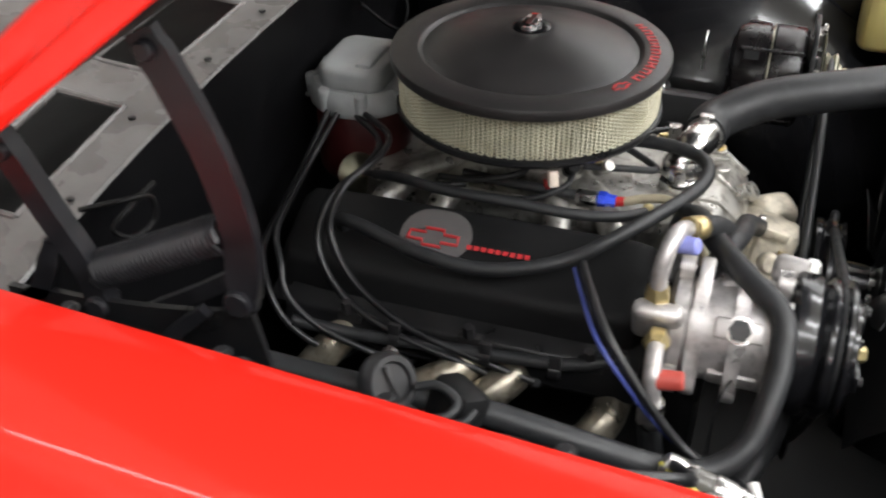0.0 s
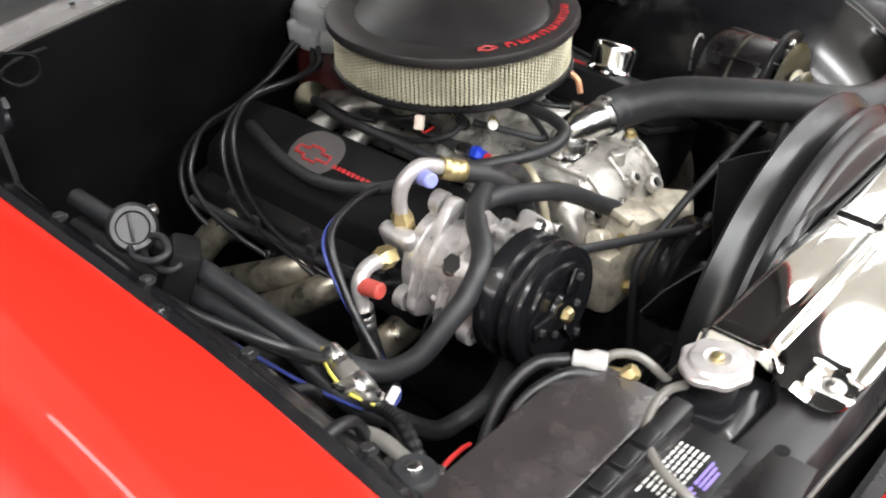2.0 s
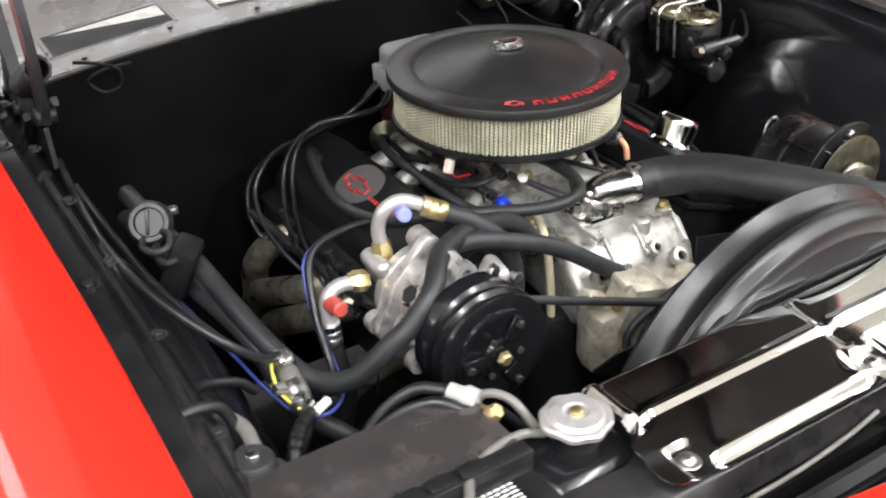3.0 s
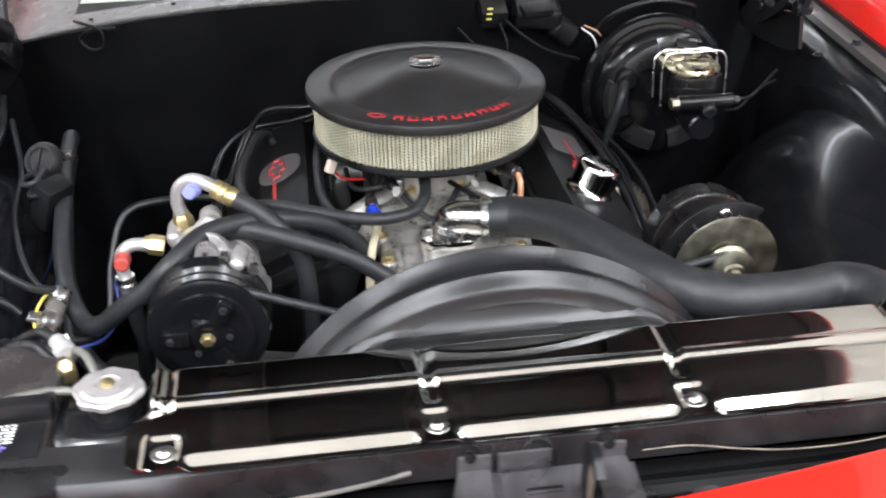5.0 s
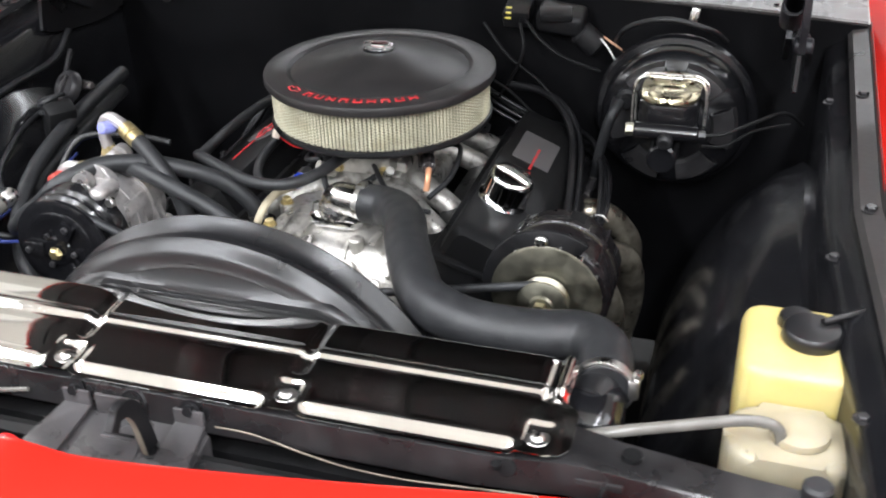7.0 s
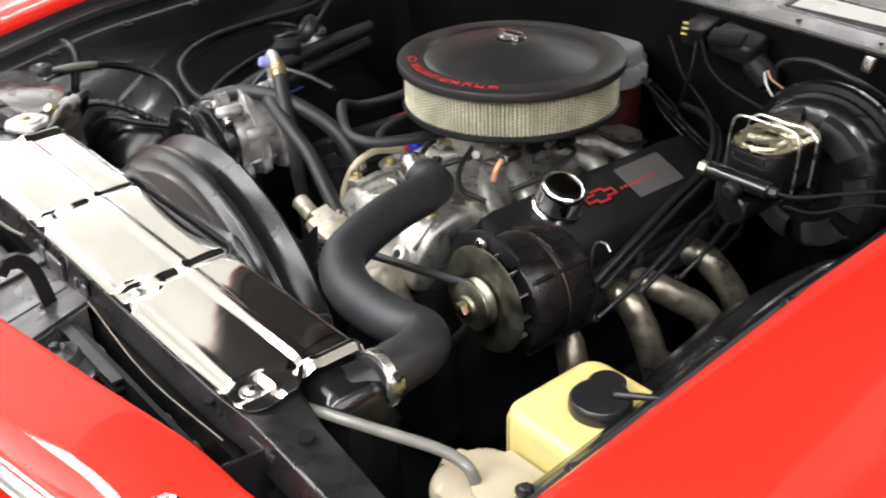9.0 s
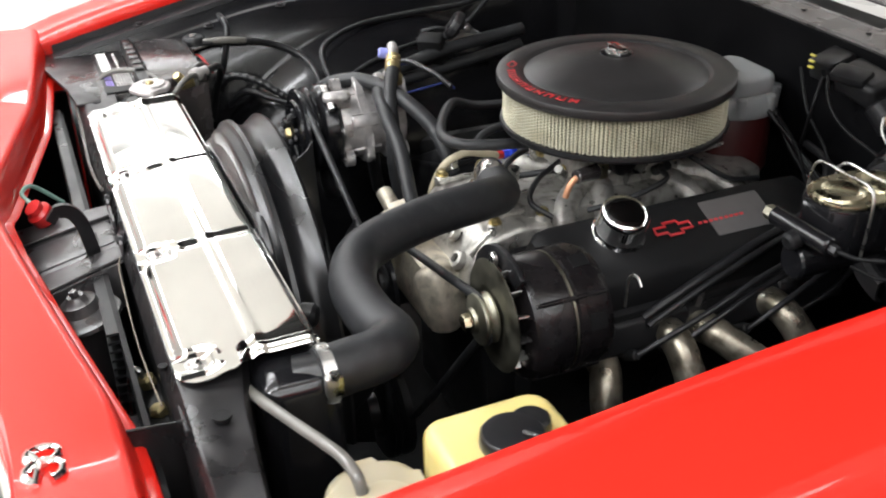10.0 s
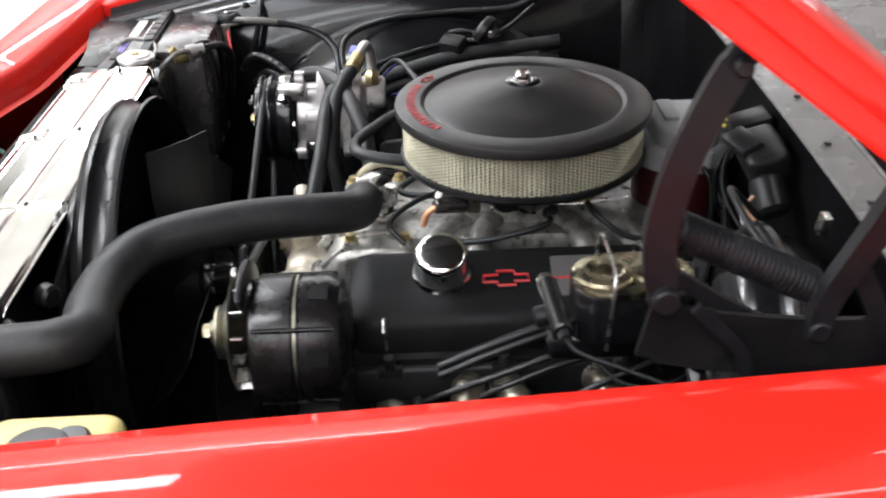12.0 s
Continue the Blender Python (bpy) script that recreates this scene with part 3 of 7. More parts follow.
def hinge(side):
    x = 0.604 if side > 0 else -0.646

    def strip(pts, width, thick, xo=0.0):
        b = bmesh.new()
        line = curve(pts, 10)
        rows = []
        for i, p in enumerate(line):
            t = (line[min(i + 1, len(line) - 1)] - line[max(i - 1, 0)]).normalized()
            nrm = Vector((0, -t.z, t.y))
            wdt = width * (1 if 2 < i < len(line) - 3 else 0.85)
            rows.append([p + nrm * wdt / 2 + X * thick, p + nrm * wdt / 2, p - nrm * wdt / 2, p - nrm * wdt / 2 + X * thick])
        grid(b, rows, True)
        b.faces.new(b.verts[:4])
        b.faces.new(b.verts[-4:])
        b.transform(Matrix.Translation((x + xo, 0, 0)))
        return b

    ob = part("hinge", strip([(0, 0.05, 0.02), (0, 0.12, 0.005), (0, 0.21, -0.005), (0, 0.29, -0.005)], 0.06, 0.006), BLACK_SATIN, hood, "worn black steel hood hinge with a coil spring")
    part("front_arm", strip([(0, 0.112, 0.275), (0, 0.088, 0.225), (0, 0.068, 0.17), (0, 0.058, 0.11), (0, 0.064, 0.05)], 0.028, 0.010), HINGE, ob)
    part("rear_arm", strip([(0, 0.262, 0.17), (0, 0.232, 0.105), (0, 0.206, 0.05), (0, 0.2, 0.01)], 0.022, 0.016), HINGE, ob)
    part("link", strip([(0, 0.068, 0.07), (0, 0.12, 0.035), (0, 0.17, 0.005)], 0.014, 0.008, -side * 0.018), HINGE, ob)
    part("link", strip([(0, 0.09, 0.05), (0, 0.13, 0.01), (0, 0.14, -0.02)], 0.012, 0.008, side * 0.014), HINGE, ob)
    part("link", strip([(0, 0.30, -0.01), (0, 0.26, 0.02), (0, 0.232, 0.075)], 0.018, 0.008, 0.0), HINGE, ob)
    b = bmesh.new()
    a0, a1 = Vector((x - side * 0.012, 0.075, 0.112)), Vector((x - side * 0.012, 0.198, 0.05))
    ax = axes(a1 - a0)
    turns = 27
    pts = []
    for k in range(turns * 10 + 1):
        f = k / (turns * 10)
        a = 2 * math.pi * k / 10
        pts.append(a0 + (a1 - a0) * f + ax @ Vector((0.0150 * math.cos(a), 0.0150 * math.sin(a), 0)))
    tube(b, pts, 0.0027, 6, 1)
    part("spring", b, HINGE, ob, "coiled black steel spring")
    for y, z, r in ((0.065, 0.056, 0.012), (0.2, 0.02, 0.010), (0.108, 0.262, 0.008), (0.256, 0.158, 0.008)):
        part("pivot", cyl(bmesh.new(), (x - 0.006, y, z), (x + 0.020, y, z), r, seg=16, bevel=0.002), HINGE, ob)
    return ob


hinge(-1)
hinge(1)

# radiator support across the front
sup = thing("radiator_support", (0.03, -0.73, -0.1), "black steel radiator support bar with bolt holes", "radiator support", kind="structure")
b = bmesh.new()
rows = []
for k in range(41):
    x = -0.76 + 1.55 * k / 40
    e = 0.024 * max(0, -x - 0.38)
    q = max(0.0, x - 0.44)
    w = max(0.0, min(1.0, (x - 0.38) / 0.08))
    fu = w * 0.010 - 0.11 * q
    ru = -w * 0.004 - 0.05 * min(0.17, q)
    back = 1 - (w * 0.018 + 0.1 * q + 0.024 * max(0.0, min(1.0, (-0.32 - x) / 0.05))) / 0.0795
    rows.append([Vector((x, -0.738 + e, -0.106 + fu)), Vector((x, -0.747 + e, -0.102 + fu)), Vector((x, -0.746 + e, -0.097 + fu))] + [Vector((x, -0.7375 + 2 * e + d * back, z + fu + (ru - fu) * min(1.0, d / 0.07))) for d, z in ((0, -0.0745), (0.004, -0.0725), (0.034, -0.0722), (0.0485, -0.0690 - 0.002 * w), (0.0725, -0.0695), (0.0795, -0.078), (0.0805, -0.13))])
sheet(b, rows, 0.004, Z)
part("top_bar", b, BAR_PAINT, sup)
# Flush black discs paint the dark of the bolt holes; the bar is uncut.
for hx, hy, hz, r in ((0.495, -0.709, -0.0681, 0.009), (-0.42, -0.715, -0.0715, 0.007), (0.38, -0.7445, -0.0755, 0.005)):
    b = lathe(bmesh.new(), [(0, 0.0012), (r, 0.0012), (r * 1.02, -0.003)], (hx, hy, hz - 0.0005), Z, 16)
    part("bolt_hole_disc", b, BLACK_MATT, sup)
# Black discs again, for the dark of holes in the sloping face.
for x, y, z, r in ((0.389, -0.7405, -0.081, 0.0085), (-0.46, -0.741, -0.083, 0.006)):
    part("face_hole_disc", lathe(bmesh.new(), [(0, 0.0012), (r, 0.0012), (r * 1.05, -0.003)], (x, y, z), (0, -1, 0.36), 16), BLACK_MATT, sup)
part("face_slot", box(bmesh.new(), (0.471, -0.741, -0.0815), (0.042, 0.004, 0.009), bevel=0.0015), BLACK_WORN, sup)
b = bmesh.new()
prism(b, [(-0.725, -0.80), (-0.60, -0.775), (-0.50, -0.752), (-0.42, -0.748), (-0.42, -0.695), (-0.60, -0.692), (-0.725, -0.70)], frame_at((0, 0, -0.0765), X, Z), 0.0055, 0.002)
part("end_plate", b, BAR_PAINT, sup, "worn black plate reaching to the fender")
b = bmesh.new()
box(b, (0.03, -0.735, -0.40), (1.2, 0.02, 0.55))
part("lower_frame", b, BLACK_MATT, sup)

part("stay_plate", prism(bmesh.new(), [(0.0, 0.0), (0.062, 0.006), (0.085, -0.004), (0.085, -0.12), (0.0, -0.12)], frame_at((0.478, -0.738, -0.077), -Y, -X), 0.004, 0.001), BAR_PAINT, sup, "black stay plate reaching to the nose panel")

cond = thing("condenser", (0.03, -0.79, -0.3), "dark finned condenser behind the grille", "condenser")
for k in range(22):
    part("fin", box(bmesh.new(), (-0.14, -0.780, -0.112 - 0.0115 * k), (0.76, 0.016, 0.003)), FIN, cond)
b = bmesh.new()
box(b, (0.03, -0.772, -0.31), (1.06, 0.006, 0.4))
part("core", b, BLACK_MATT, cond)


# ---------------------------------------------------------------- air cleaner
ac = thing("air_cleaner", (0, 0, -0.078), "round black air cleaner with a pale pleated filter and red markings", "air cleaner")
LIDP = [(0, 0.0255), (0.018, 0.0255), (0.026, 0.0275), (0.034, 0.0262), (0.05, 0.0225), (0.09, 0.012), (0.128, 0.0035), (0.1335, 0.0005), (0.1365, -0.0012), (0.1395, 0.0005), (0.1415, 0.0030), (0.1435, 0.0038), (0.1735, 0.0024), (0.177, 0.001), (0.178, -0.0015), (0.178, -0.0098), (0.1765, -0.0125), (0.172, -0.0128), (0.15, -0.006), (0, -0.002)]
part("lid", lathe(bmesh.new(), LIDP, (0, 0, 0), Z, 96), LID, ac, "black crinkle-finish lid with a raised rim")
b = bmesh.new()
NP = 112
ring0, ring1 = [], []
for k in range(NP * 2):
    a = math.pi * k / NP
    r = 0.1662 if k % 2 else 0.1575
    ring0.append(b.verts.new((r * math.cos(a), r * math.sin(a), -0.012)))
    ring1.append(b.verts.new((r * math.cos(a), r * math.sin(a), -0.069)))
for k in range(NP * 2):
    b.faces.new((ring0[k], ring1[k], ring1[(k + 1) % (2 * NP)], ring0[(k + 1) % (2 * NP)]))
part("filter_element", b, PAPER, ac, "dusty cream pleated paper filter", angle=10)
b = bmesh.new()
NW = 176
for k in range(NW):
    pts = []
    for j in range(49):
        side = (1 if (j // 2) % 2 else -1) * (1 if k % 2 else -1)
        a = 2 * math.pi * (k + 0.31 * side) / NW
        pts.append(Vector((0.1674 * math.cos(a), 0.1674 * math.sin(a), -0.0125 - 0.0565 * j / 48)))
    tube(b, pts, 0.0008, 4, 1, caps=False)
scr = part("wire_screen", b, WIRE_MESH, ac, "fine diamond wire screen round the filter")
tagged(scr, kind="stuff")
part("base_pan", lathe(bmesh.new(), [(0, -0.074), (0.150, -0.071), (0.168, -0.068), (0.1715, -0.0695), (0.1725, -0.074), (0.170, -0.0785), (0.155, -0.081), (0.06, -0.083), (0, -0.083)], (0, 0, 0), Z, 72), BLACK_SATIN, ac)
nut = part("wing_nut", prism(bmesh.new(), [(-0.023, -0.0065), (-0.011, -0.0065), (-0.009, -0.0105), (0.011, -0.0105), (0.012, -0.0065), (0.023, -0.0065), (0.023, 0.0065), (0.011, 0.0065), (0.009, 0.0105), (-0.011, 0.0105), (-0.012, 0.0065), (-0.023, 0.0065)], pose(0, 0, 0.0285, 0, 0, -4), 0.0085, 0.0022), CHROME, ac, "chrome hold-down nut with a red inset")
part("inset", prism(bmesh.new(), rounded(0.030, 0.007, 0.002), pose(0, 0, 0.0368, 0, 0, -4), 0.0008), DARK_RED, nut)
part("dish", lathe(bmesh.new(), [(0, 0.029), (0.014, 0.029), (0.022, 0.0295), (0.0245, 0.028), (0.025, 0.026), (0, 0.026)], (0, 0, 0), Z, 32), BLACK_GLOSS, ac)


def ring_bar(a0, a1, r0, r1, z, h=0.0007):
    b = bmesh.new()
    rows = []
    for k in range(5):
        a = radians(a0 + (a1 - a0) * k / 4)
        rows.append([Vector((r * math.cos(a), r * math.sin(a), zz)) for r, zz in ((r0, z), (r1, z - 0.0006), (r1, z - 0.0006 + h), (r0, z + h))])
    grid(b, rows, True)
    b.faces.new(b.verts[:4])
    b.faces.new(b.verts[-4:])
    return b


for k in range(9):
    a = -113 + 7.3 * k
    part("lettering_bar", ring_bar(a, a + 1.2, 0.1500, 0.1615, 0.0040), DECAL_RED, ac, "small plain red bar on the lid rim")
    part("lettering_bar", ring_bar(a + 3.7, a + 4.9, 0.1500, 0.1615, 0.0040), DECAL_RED, ac, "small plain red bar on the lid rim")
    r0 = (0.1500, 0.1548, 0.1595)[(k * 2) % 3]
    part("lettering_bar", ring_bar(a + 1.2, a + 3.7, r0, r0 + 0.0025, 0.0040), DECAL_RED, ac, "small plain red bar on the lid rim")


def badge(m, w, h, line=0.0021):
    """A plain outlined cross shape."""
    o = [(-w / 2, -h * 0.24), (-w * 0.2, -h * 0.24), (-w * 0.17, -h / 2), (w * 0.2, -h / 2), (w * 0.17, -h * 0.24), (w / 2, -h * 0.24), (w / 2 - 0.001, h * 0.24), (w * 0.2, h * 0.24), (w * 0.17, h / 2), (-w * 0.2, h / 2), (-w * 0.17, h * 0.24), (-w / 2 + 0.001, h * 0.24)]
    b = bmesh.new()
    tube(b, [m @ Vector((x, y, 0.0006)) for x, y in o + [o[0]]], line, 6, 1)
    return b


part("emblem_outline", badge(frame_at((0.155 * math.cos(radians(-122.5)), 0.155 * math.sin(radians(-122.5)), 0.0036), (math.sin(radians(122.5)), math.cos(radians(122.5)), 0), Z), 0.026, 0.013, 0.0009), DECAL_RED, ac, "plain red outlined cross shape")

# ---------------------------------------------------------------- engine
eng = thing("engine", (0, 0, -0.4), "black and aluminium vee eight engine filling the bay", "engine")
b = bmesh.new()
box(b, (0, 0.02, -0.42), (0.36, 0.5, 0.28), bevel=0.02)
box(b, (0, -0.25, -0.40), (0.28, 0.06, 0.30), bevel=0.02)
part("block", b, BLACK_SATIN, eng)
for s in (-1, 1):
    b = bmesh.new()
    yo = -0.02 if s > 0 else 0.0
    prism(b, [(s * 0.12, -0.19), (s * 0.20, -0.165), (s * 0.315, -0.225), (s * 0.325, -0.262), (s * 0.27, -0.31), (s * 0.16, -0.33)], frame_at((0, 0.215 + yo, 0), X, -Y) @ Matrix.Scale(1, 4), 0.43, 0.004)
    part("cylinder_head", b, BLACK_SATIN, eng)


def valve_cover(s, y0, y1):
    ob = thing("valve_cover", (s * 0.24, (y0 + y1) / 2, -0.2), "matt black valve cover with a grey panel and red outlined emblem", "valve cover", "valve covers")
    sec = [(0.160, -0.178), (0.178, -0.146), (0.186, -0.138), (0.196, -0.1371), (0.276, -0.1715), (0.285, -0.179), (0.290, -0.188), (0.294, -0.222), (0.309, -0.226), (0.309, -0.236)]
    mid = (0.225, -0.19)
    lift = 0.006 if s > 0 else 0.0
    rows = []
    n = 14
    for k in range(n + 1):
        f = k / n
        y = y0 + (y1 - y0) * f
        shr = {0: 0.80, 1: 0.95, n - 1: 0.95, n: 0.80}.get(k, 1.0)
        yy = {0: y0, 1: y0 + 0.01, 2: y0 + 0.03, n - 1: y1 - 0.01, n: y1}.get(k, y)
        rows.append([Vector((s * (mid[0] + (px - mid[0]) * (shr if k in (0, n) else 1 - (1 - shr))), yy, mid[1] + lift + (pz - mid[1]) * shr)) for px, pz in sec])
    b = bmesh.new()
    vs = grid(b, rows)
    b.faces.new(vs[0])
    b.faces.new(vs[-1])
    part("shell", b, BLACK_MATT, ob, angle=30)
    b = bmesh.new()
    prism(b, [(s * 0.148, -0.178), (s * 0.152, -0.172), (s * 0.312, -0.226), (s * 0.310, -0.236)], frame_at((0, y1 + 0.006, 0), X, -Y) @ Matrix.Scale(1, 4), y1 - y0 + 0.012, 0.001)
    part("rail", b, BLACK_SATIN, ob)
    nrm = Vector((s * 0.0430, 0, 0.1)).normalized()
    return ob, nrm


def on_cover(s, u, y, up=0.0006):
    """A place on the cover's sloping top; u runs from its inner edge to its outer edge."""
    nrm = Vector((s * 0.0430, 0, 0.1)).normalized()
    return Vector((s * (0.176 + 0.1 * u), y, -0.1285 - 0.043 * u + (0.006 if s > 0 else 0))) + nrm * up


vcd, nd = valve_cover(1, -0.238, 0.205)
vcp, npn = valve_cover(-1, -0.212, 0.232)
down_d = Vector((0.1, 0, -0.043)).normalized()
down_p = Vector((-0.1, 0, -0.043)).normalized()
# driver side badge
b = bmesh.new()
prism(b, rounded(0.098, 0.062, 0.003), frame_at(on_cover(1, 0.57, 0.066, 0.0002), Y, nd), 0.0008)
part("grey_panel", b, DECAL_GREY, vcd, "dull grey rectangular panel")
part("emblem_outline", badge(frame_at(on_cover(1, 0.58, -0.041, 0.0004), Y, nd), 0.058, 0.022), DECAL_RED, vcd, "plain red outlined cross shape")
for k in range(9):
    b = bmesh.new()
    prism(b, rounded(0.0056, 0.0042, 0.0008, 2), frame_at(on_cover(1, 0.6, 0.002 + 0.0085 * k, 0.001), Y, nd), 0.0006)
    part("lettering_bar", b, DECAL_RED, vcd)
b = bmesh.new()
prism(b, rounded(0.088, 0.072, 0.036, 8), frame_at(on_cover(-1, 0.52, 0.05, 0.0002), Y, npn), 0.0008)
part("grey_panel", b, DECAL_GREY, vcp, "dull grey rounded panel")
part("emblem_outline", badge(frame_at(on_cover(-1, 0.56, 0.052, 0.001), -Y, npn), 0.062, 0.024), DECAL_RED, vcp, "plain red outlined cross shape")
for k in range(9):
    b = bmesh.new()
    prism(b, rounded(0.0062, 0.006, 0.0008, 2), frame_at(on_cover(-1, 0.6, 0.006 - 0.0088 * k, 0.001), -Y, npn), 0.0008)
    part("lettering_bar", b, DECAL_RED, vcp)
# bolts and clips along the covers
for ob, s, ys in ((vcd, 1, (-0.19, -0.05, 0.1)), (vcp, -1, (-0.16, -0.02, 0.13))):
    for y in ys:
        b = box(bmesh.new(), (s * 0.312, y, -0.228), (0.012, 0.03, 0.016), bevel=0.002)
        hexbolt(b, (s * 0.315, y, -0.220), (s * 0.3, 0, 1), 0.007, 0.02)
        part("hold_down", b, BLACK_WORN, ob)

cap = thing("oil_filler_cap", on_cover(1, 0.48, -0.122), "polished chrome oil filler cap on the valve cover", "oil cap")
part("shell", lathe(bmesh.new(), [(0, 0), (0.033, 0), (0.0368, 0.004), (0.0368, 0.008), (0.034, 0.0115), (0.0325, 0.015), (0.0335, 0.041), (0.0325, 0.0465), (0.0295, 0.0500), (0.022, 0.0518), (0.0, 0.0525)], on_cover(1, 0.48, -0.122, -0.003), nd, 48), CHROME, cap)

grom = thing("breather_hose", (-0.2, 0.1, -0.1), "black breather hose looping over the valve cover", "hose")
part("tube", tube(bmesh.new(), [on_cover(-1, 0.62, 0.165, 0.0), on_cover(-1, 0.64, 0.164, 0.018), on_cover(-1, 0.75, 0.13, 0.032), on_cover(-1, 0.95, 0.05, 0.032), on_cover(-1, 0.98, -0.03, 0.03), on_cover(-1, 0.75, -0.11, 0.035), on_cover(-1, 0.35, -0.17, 0.045), (-0.12, -0.235, -0.098), (-0.06, -0.24, -0.095), (-0.03, -0.20, -0.095), (-0.02, -0.13, -0.10), (-0.02, -0.06, -0.11)], 0.0085, 12, 8), RUBBER, grom, angle=60)

# intake manifold and front castings
im = thing("intake_manifold", (0, 0, -0.2), "bright cast aluminium intake manifold under the carburettor", "intake manifold")
b = bmesh.new()
box(b, (0, 0.01, -0.185), (0.19, 0.42, 0.05), bevel=0.012)
box(b, (0, 0.0, -0.152), (0.12, 0.18, 0.03), bevel=0.008)
part("casting", b, SHADED_OILY_ALU, im)
b = bmesh.new()
prism(b, [(-0.14, -0.205), (-0.16, -0.168), (-0.215, -0.160), (-0.262, -0.172), (-0.29, -0.205), (-0.305, -0.25), (-0.28, -0.27), (-0.14, -0.25)][::-1], frame_at((-0.092, 0, 0), Y, X), 0.212, 0.010, 3)
part("front_casting", b, ALU, im, "bright cast aluminium front end")
for x, y, z, r in ((0.046, -0.285, -0.190, 0.010), (0.085, -0.295, -0.212, 0.013), (-0.055, -0.290, -0.200, 0.011)):
    b = lathe(bmesh.new(), [(r * 0.5, 0.001), (r * 0.55, 0.010), (r, 0.009), (r * 1.15, 0.0), (r * 0.9, -0.004)], (x, y, z), (0, -0.75, 0.65), 18, True)
    eye = part("lug", b, ALU, im)
    # A black disc inside the ring paints the dark of the hole.
    part("bore", lathe(bmesh.new(), [(0, 0.004), (r * 0.52, 0.004), (r * 0.52, 0.0), (0, 0.0)], (x, y, z), (0, -0.75, 0.65), 16), BLACK_MATT, eye)
for x in (-0.02, 0.035, 0.105):
    part("casting_rib", box(bmesh.new(), (x, -0.268, -0.181), (0.007, 0.05, 0.012), Matrix.Rotation(0.7, 3, "X"), bevel=0.003), ALU, im)
for x in (-0.07, -0.035, 0.075):
    part("casting_rib", box(bmesh.new(), (x, -0.225, -0.160), (0.008, 0.075, 0.006), bevel=0.002), ALU, im)
for s in (-1, 1):
    for y in (-0.15, -0.075, 0.085, 0.16):
        b = bmesh.new()
        tube(b, [(s * 0.03, y * 0.45, -0.158), (s * 0.08, y * 0.8, -0.164), (s * 0.13, y, -0.188), (s * 0.15, y, -0.21)], 0.018, 14, 5)
        part("runner", b, SHADED_OILY_ALU, im)
for x, y in ((-0.085, -0.25), (0.098, -0.245), (-0.09, -0.18), (0.1, -0.17), (0.05, -0.256)):
    part("boss", cyl(bmesh.new(), (x, y, -0.183), (x, y, -0.157), 0.011, seg=14, bevel=0.002), ALU, im)
bolts(im, BRASS, [(-0.085, -0.25, -0.157), (0.098, -0.245, -0.157), (-0.09, -0.18, -0.157), (0.1, -0.17, -0.157)], Z, 0.0075, 0.007, 0.010)

th = thing("thermostat_housing", (0.01, -0.21, -0.16), "bright polished aluminium thermostat housing elbow", "thermostat housing")
b = bmesh.new()
prism(b, [(-0.042, -0.012), (-0.03, -0.026), (0.03, -0.026), (0.042, -0.012), (0.042, 0.012), (0.03, 0.026), (-0.03, 0.026), (-0.042, 0.012)], frame_at((0.005, -0.208, -0.16), X, Z), 0.012, 0.003)
part("flange", b, CHROME, th)
b = bmesh.new()
tube(b, [(0.0, -0.205, -0.155), (0.001, -0.206, -0.138), (0.008, -0.210, -0.124), (0.022, -0.217, -0.118), (0.05, -0.226, -0.117), (0.075, -0.232, -0.116)], 0.0235, 20, 6)
lathe(b, [(0, 0.026), (0.014, 0.022), (0.026, 0.006), (0.027, -0.015), (0, -0.016)], (0.003, -0.207, -0.135), Z, 28)
part("elbow", b, CAST_BRIGHT, th, angle=60)
bolts(th, STEEL, [(-0.027, -0.208, -0.148), (0.042, -0.20, -0.148)], Z, 0.0075, 0.012, 0.010)
part("bleed_screw", cyl(bmesh.new(), (0.042, -0.19, -0.125), (0.043, -0.188, -0.104), 0.009, seg=6), STEEL, th)
b = bmesh.new()
lathe(b, [(0.0225, 0), (0.0245, 0), (0.0245, 0.013), (0.0225, 0.013)], (0.046, -0.2245, -0.1172), (0.98, -0.2, 0.02), 28, True)
box(b, (0.052, -0.226, -0.092), (0.014, 0.018, 0.010), bevel=0.002)
part("hose_clamp", b, STEEL, th, "bright stainless hose clamp")

wp = thing("water_pump", (0, -0.33, -0.3), "tan cast water pump with a black pulley", "water pump")
b = bmesh.new()
box(b, (0, -0.32, -0.27), (0.20, 0.06, 0.10), bevel=0.02)
part("casting", b, PUMP, wp)
part("outlet_leg", box(bmesh.new(), (-0.040, -0.330, -0.240), (0.062, 0.05, 0.12), axes((0.25, -0.2, 1)), bevel=0.009, seg=2), PUMP, wp)
part("outlet_leg", box(bmesh.new(), (0.09, -0.325, -0.262), (0.06, 0.05, 0.10), axes((-0.3, -0.2, 1)), bevel=0.016, seg=3), PUMP, wp)
part("hose_stub", cyl(bmesh.new(), (-0.122, -0.335, -0.182), (-0.09, -0.33, -0.20), 0.013, seg=16, bevel=0.003), PUMP, wp)
part("pulley", lathe(bmesh.new(), [(0, -0.075), (0.025, -0.075), (0.028, -0.04), (0.06, -0.038), (0.076, -0.036), (0.072, -0.030), (0.078, -0.024), (0.078, -0.018), (0.072, -0.012), (0.077, -0.006), (0.077, 0), (0, 0)], (0.0, -0.385, -0.27), Y, 40), BLACK_GLOSS, wp)
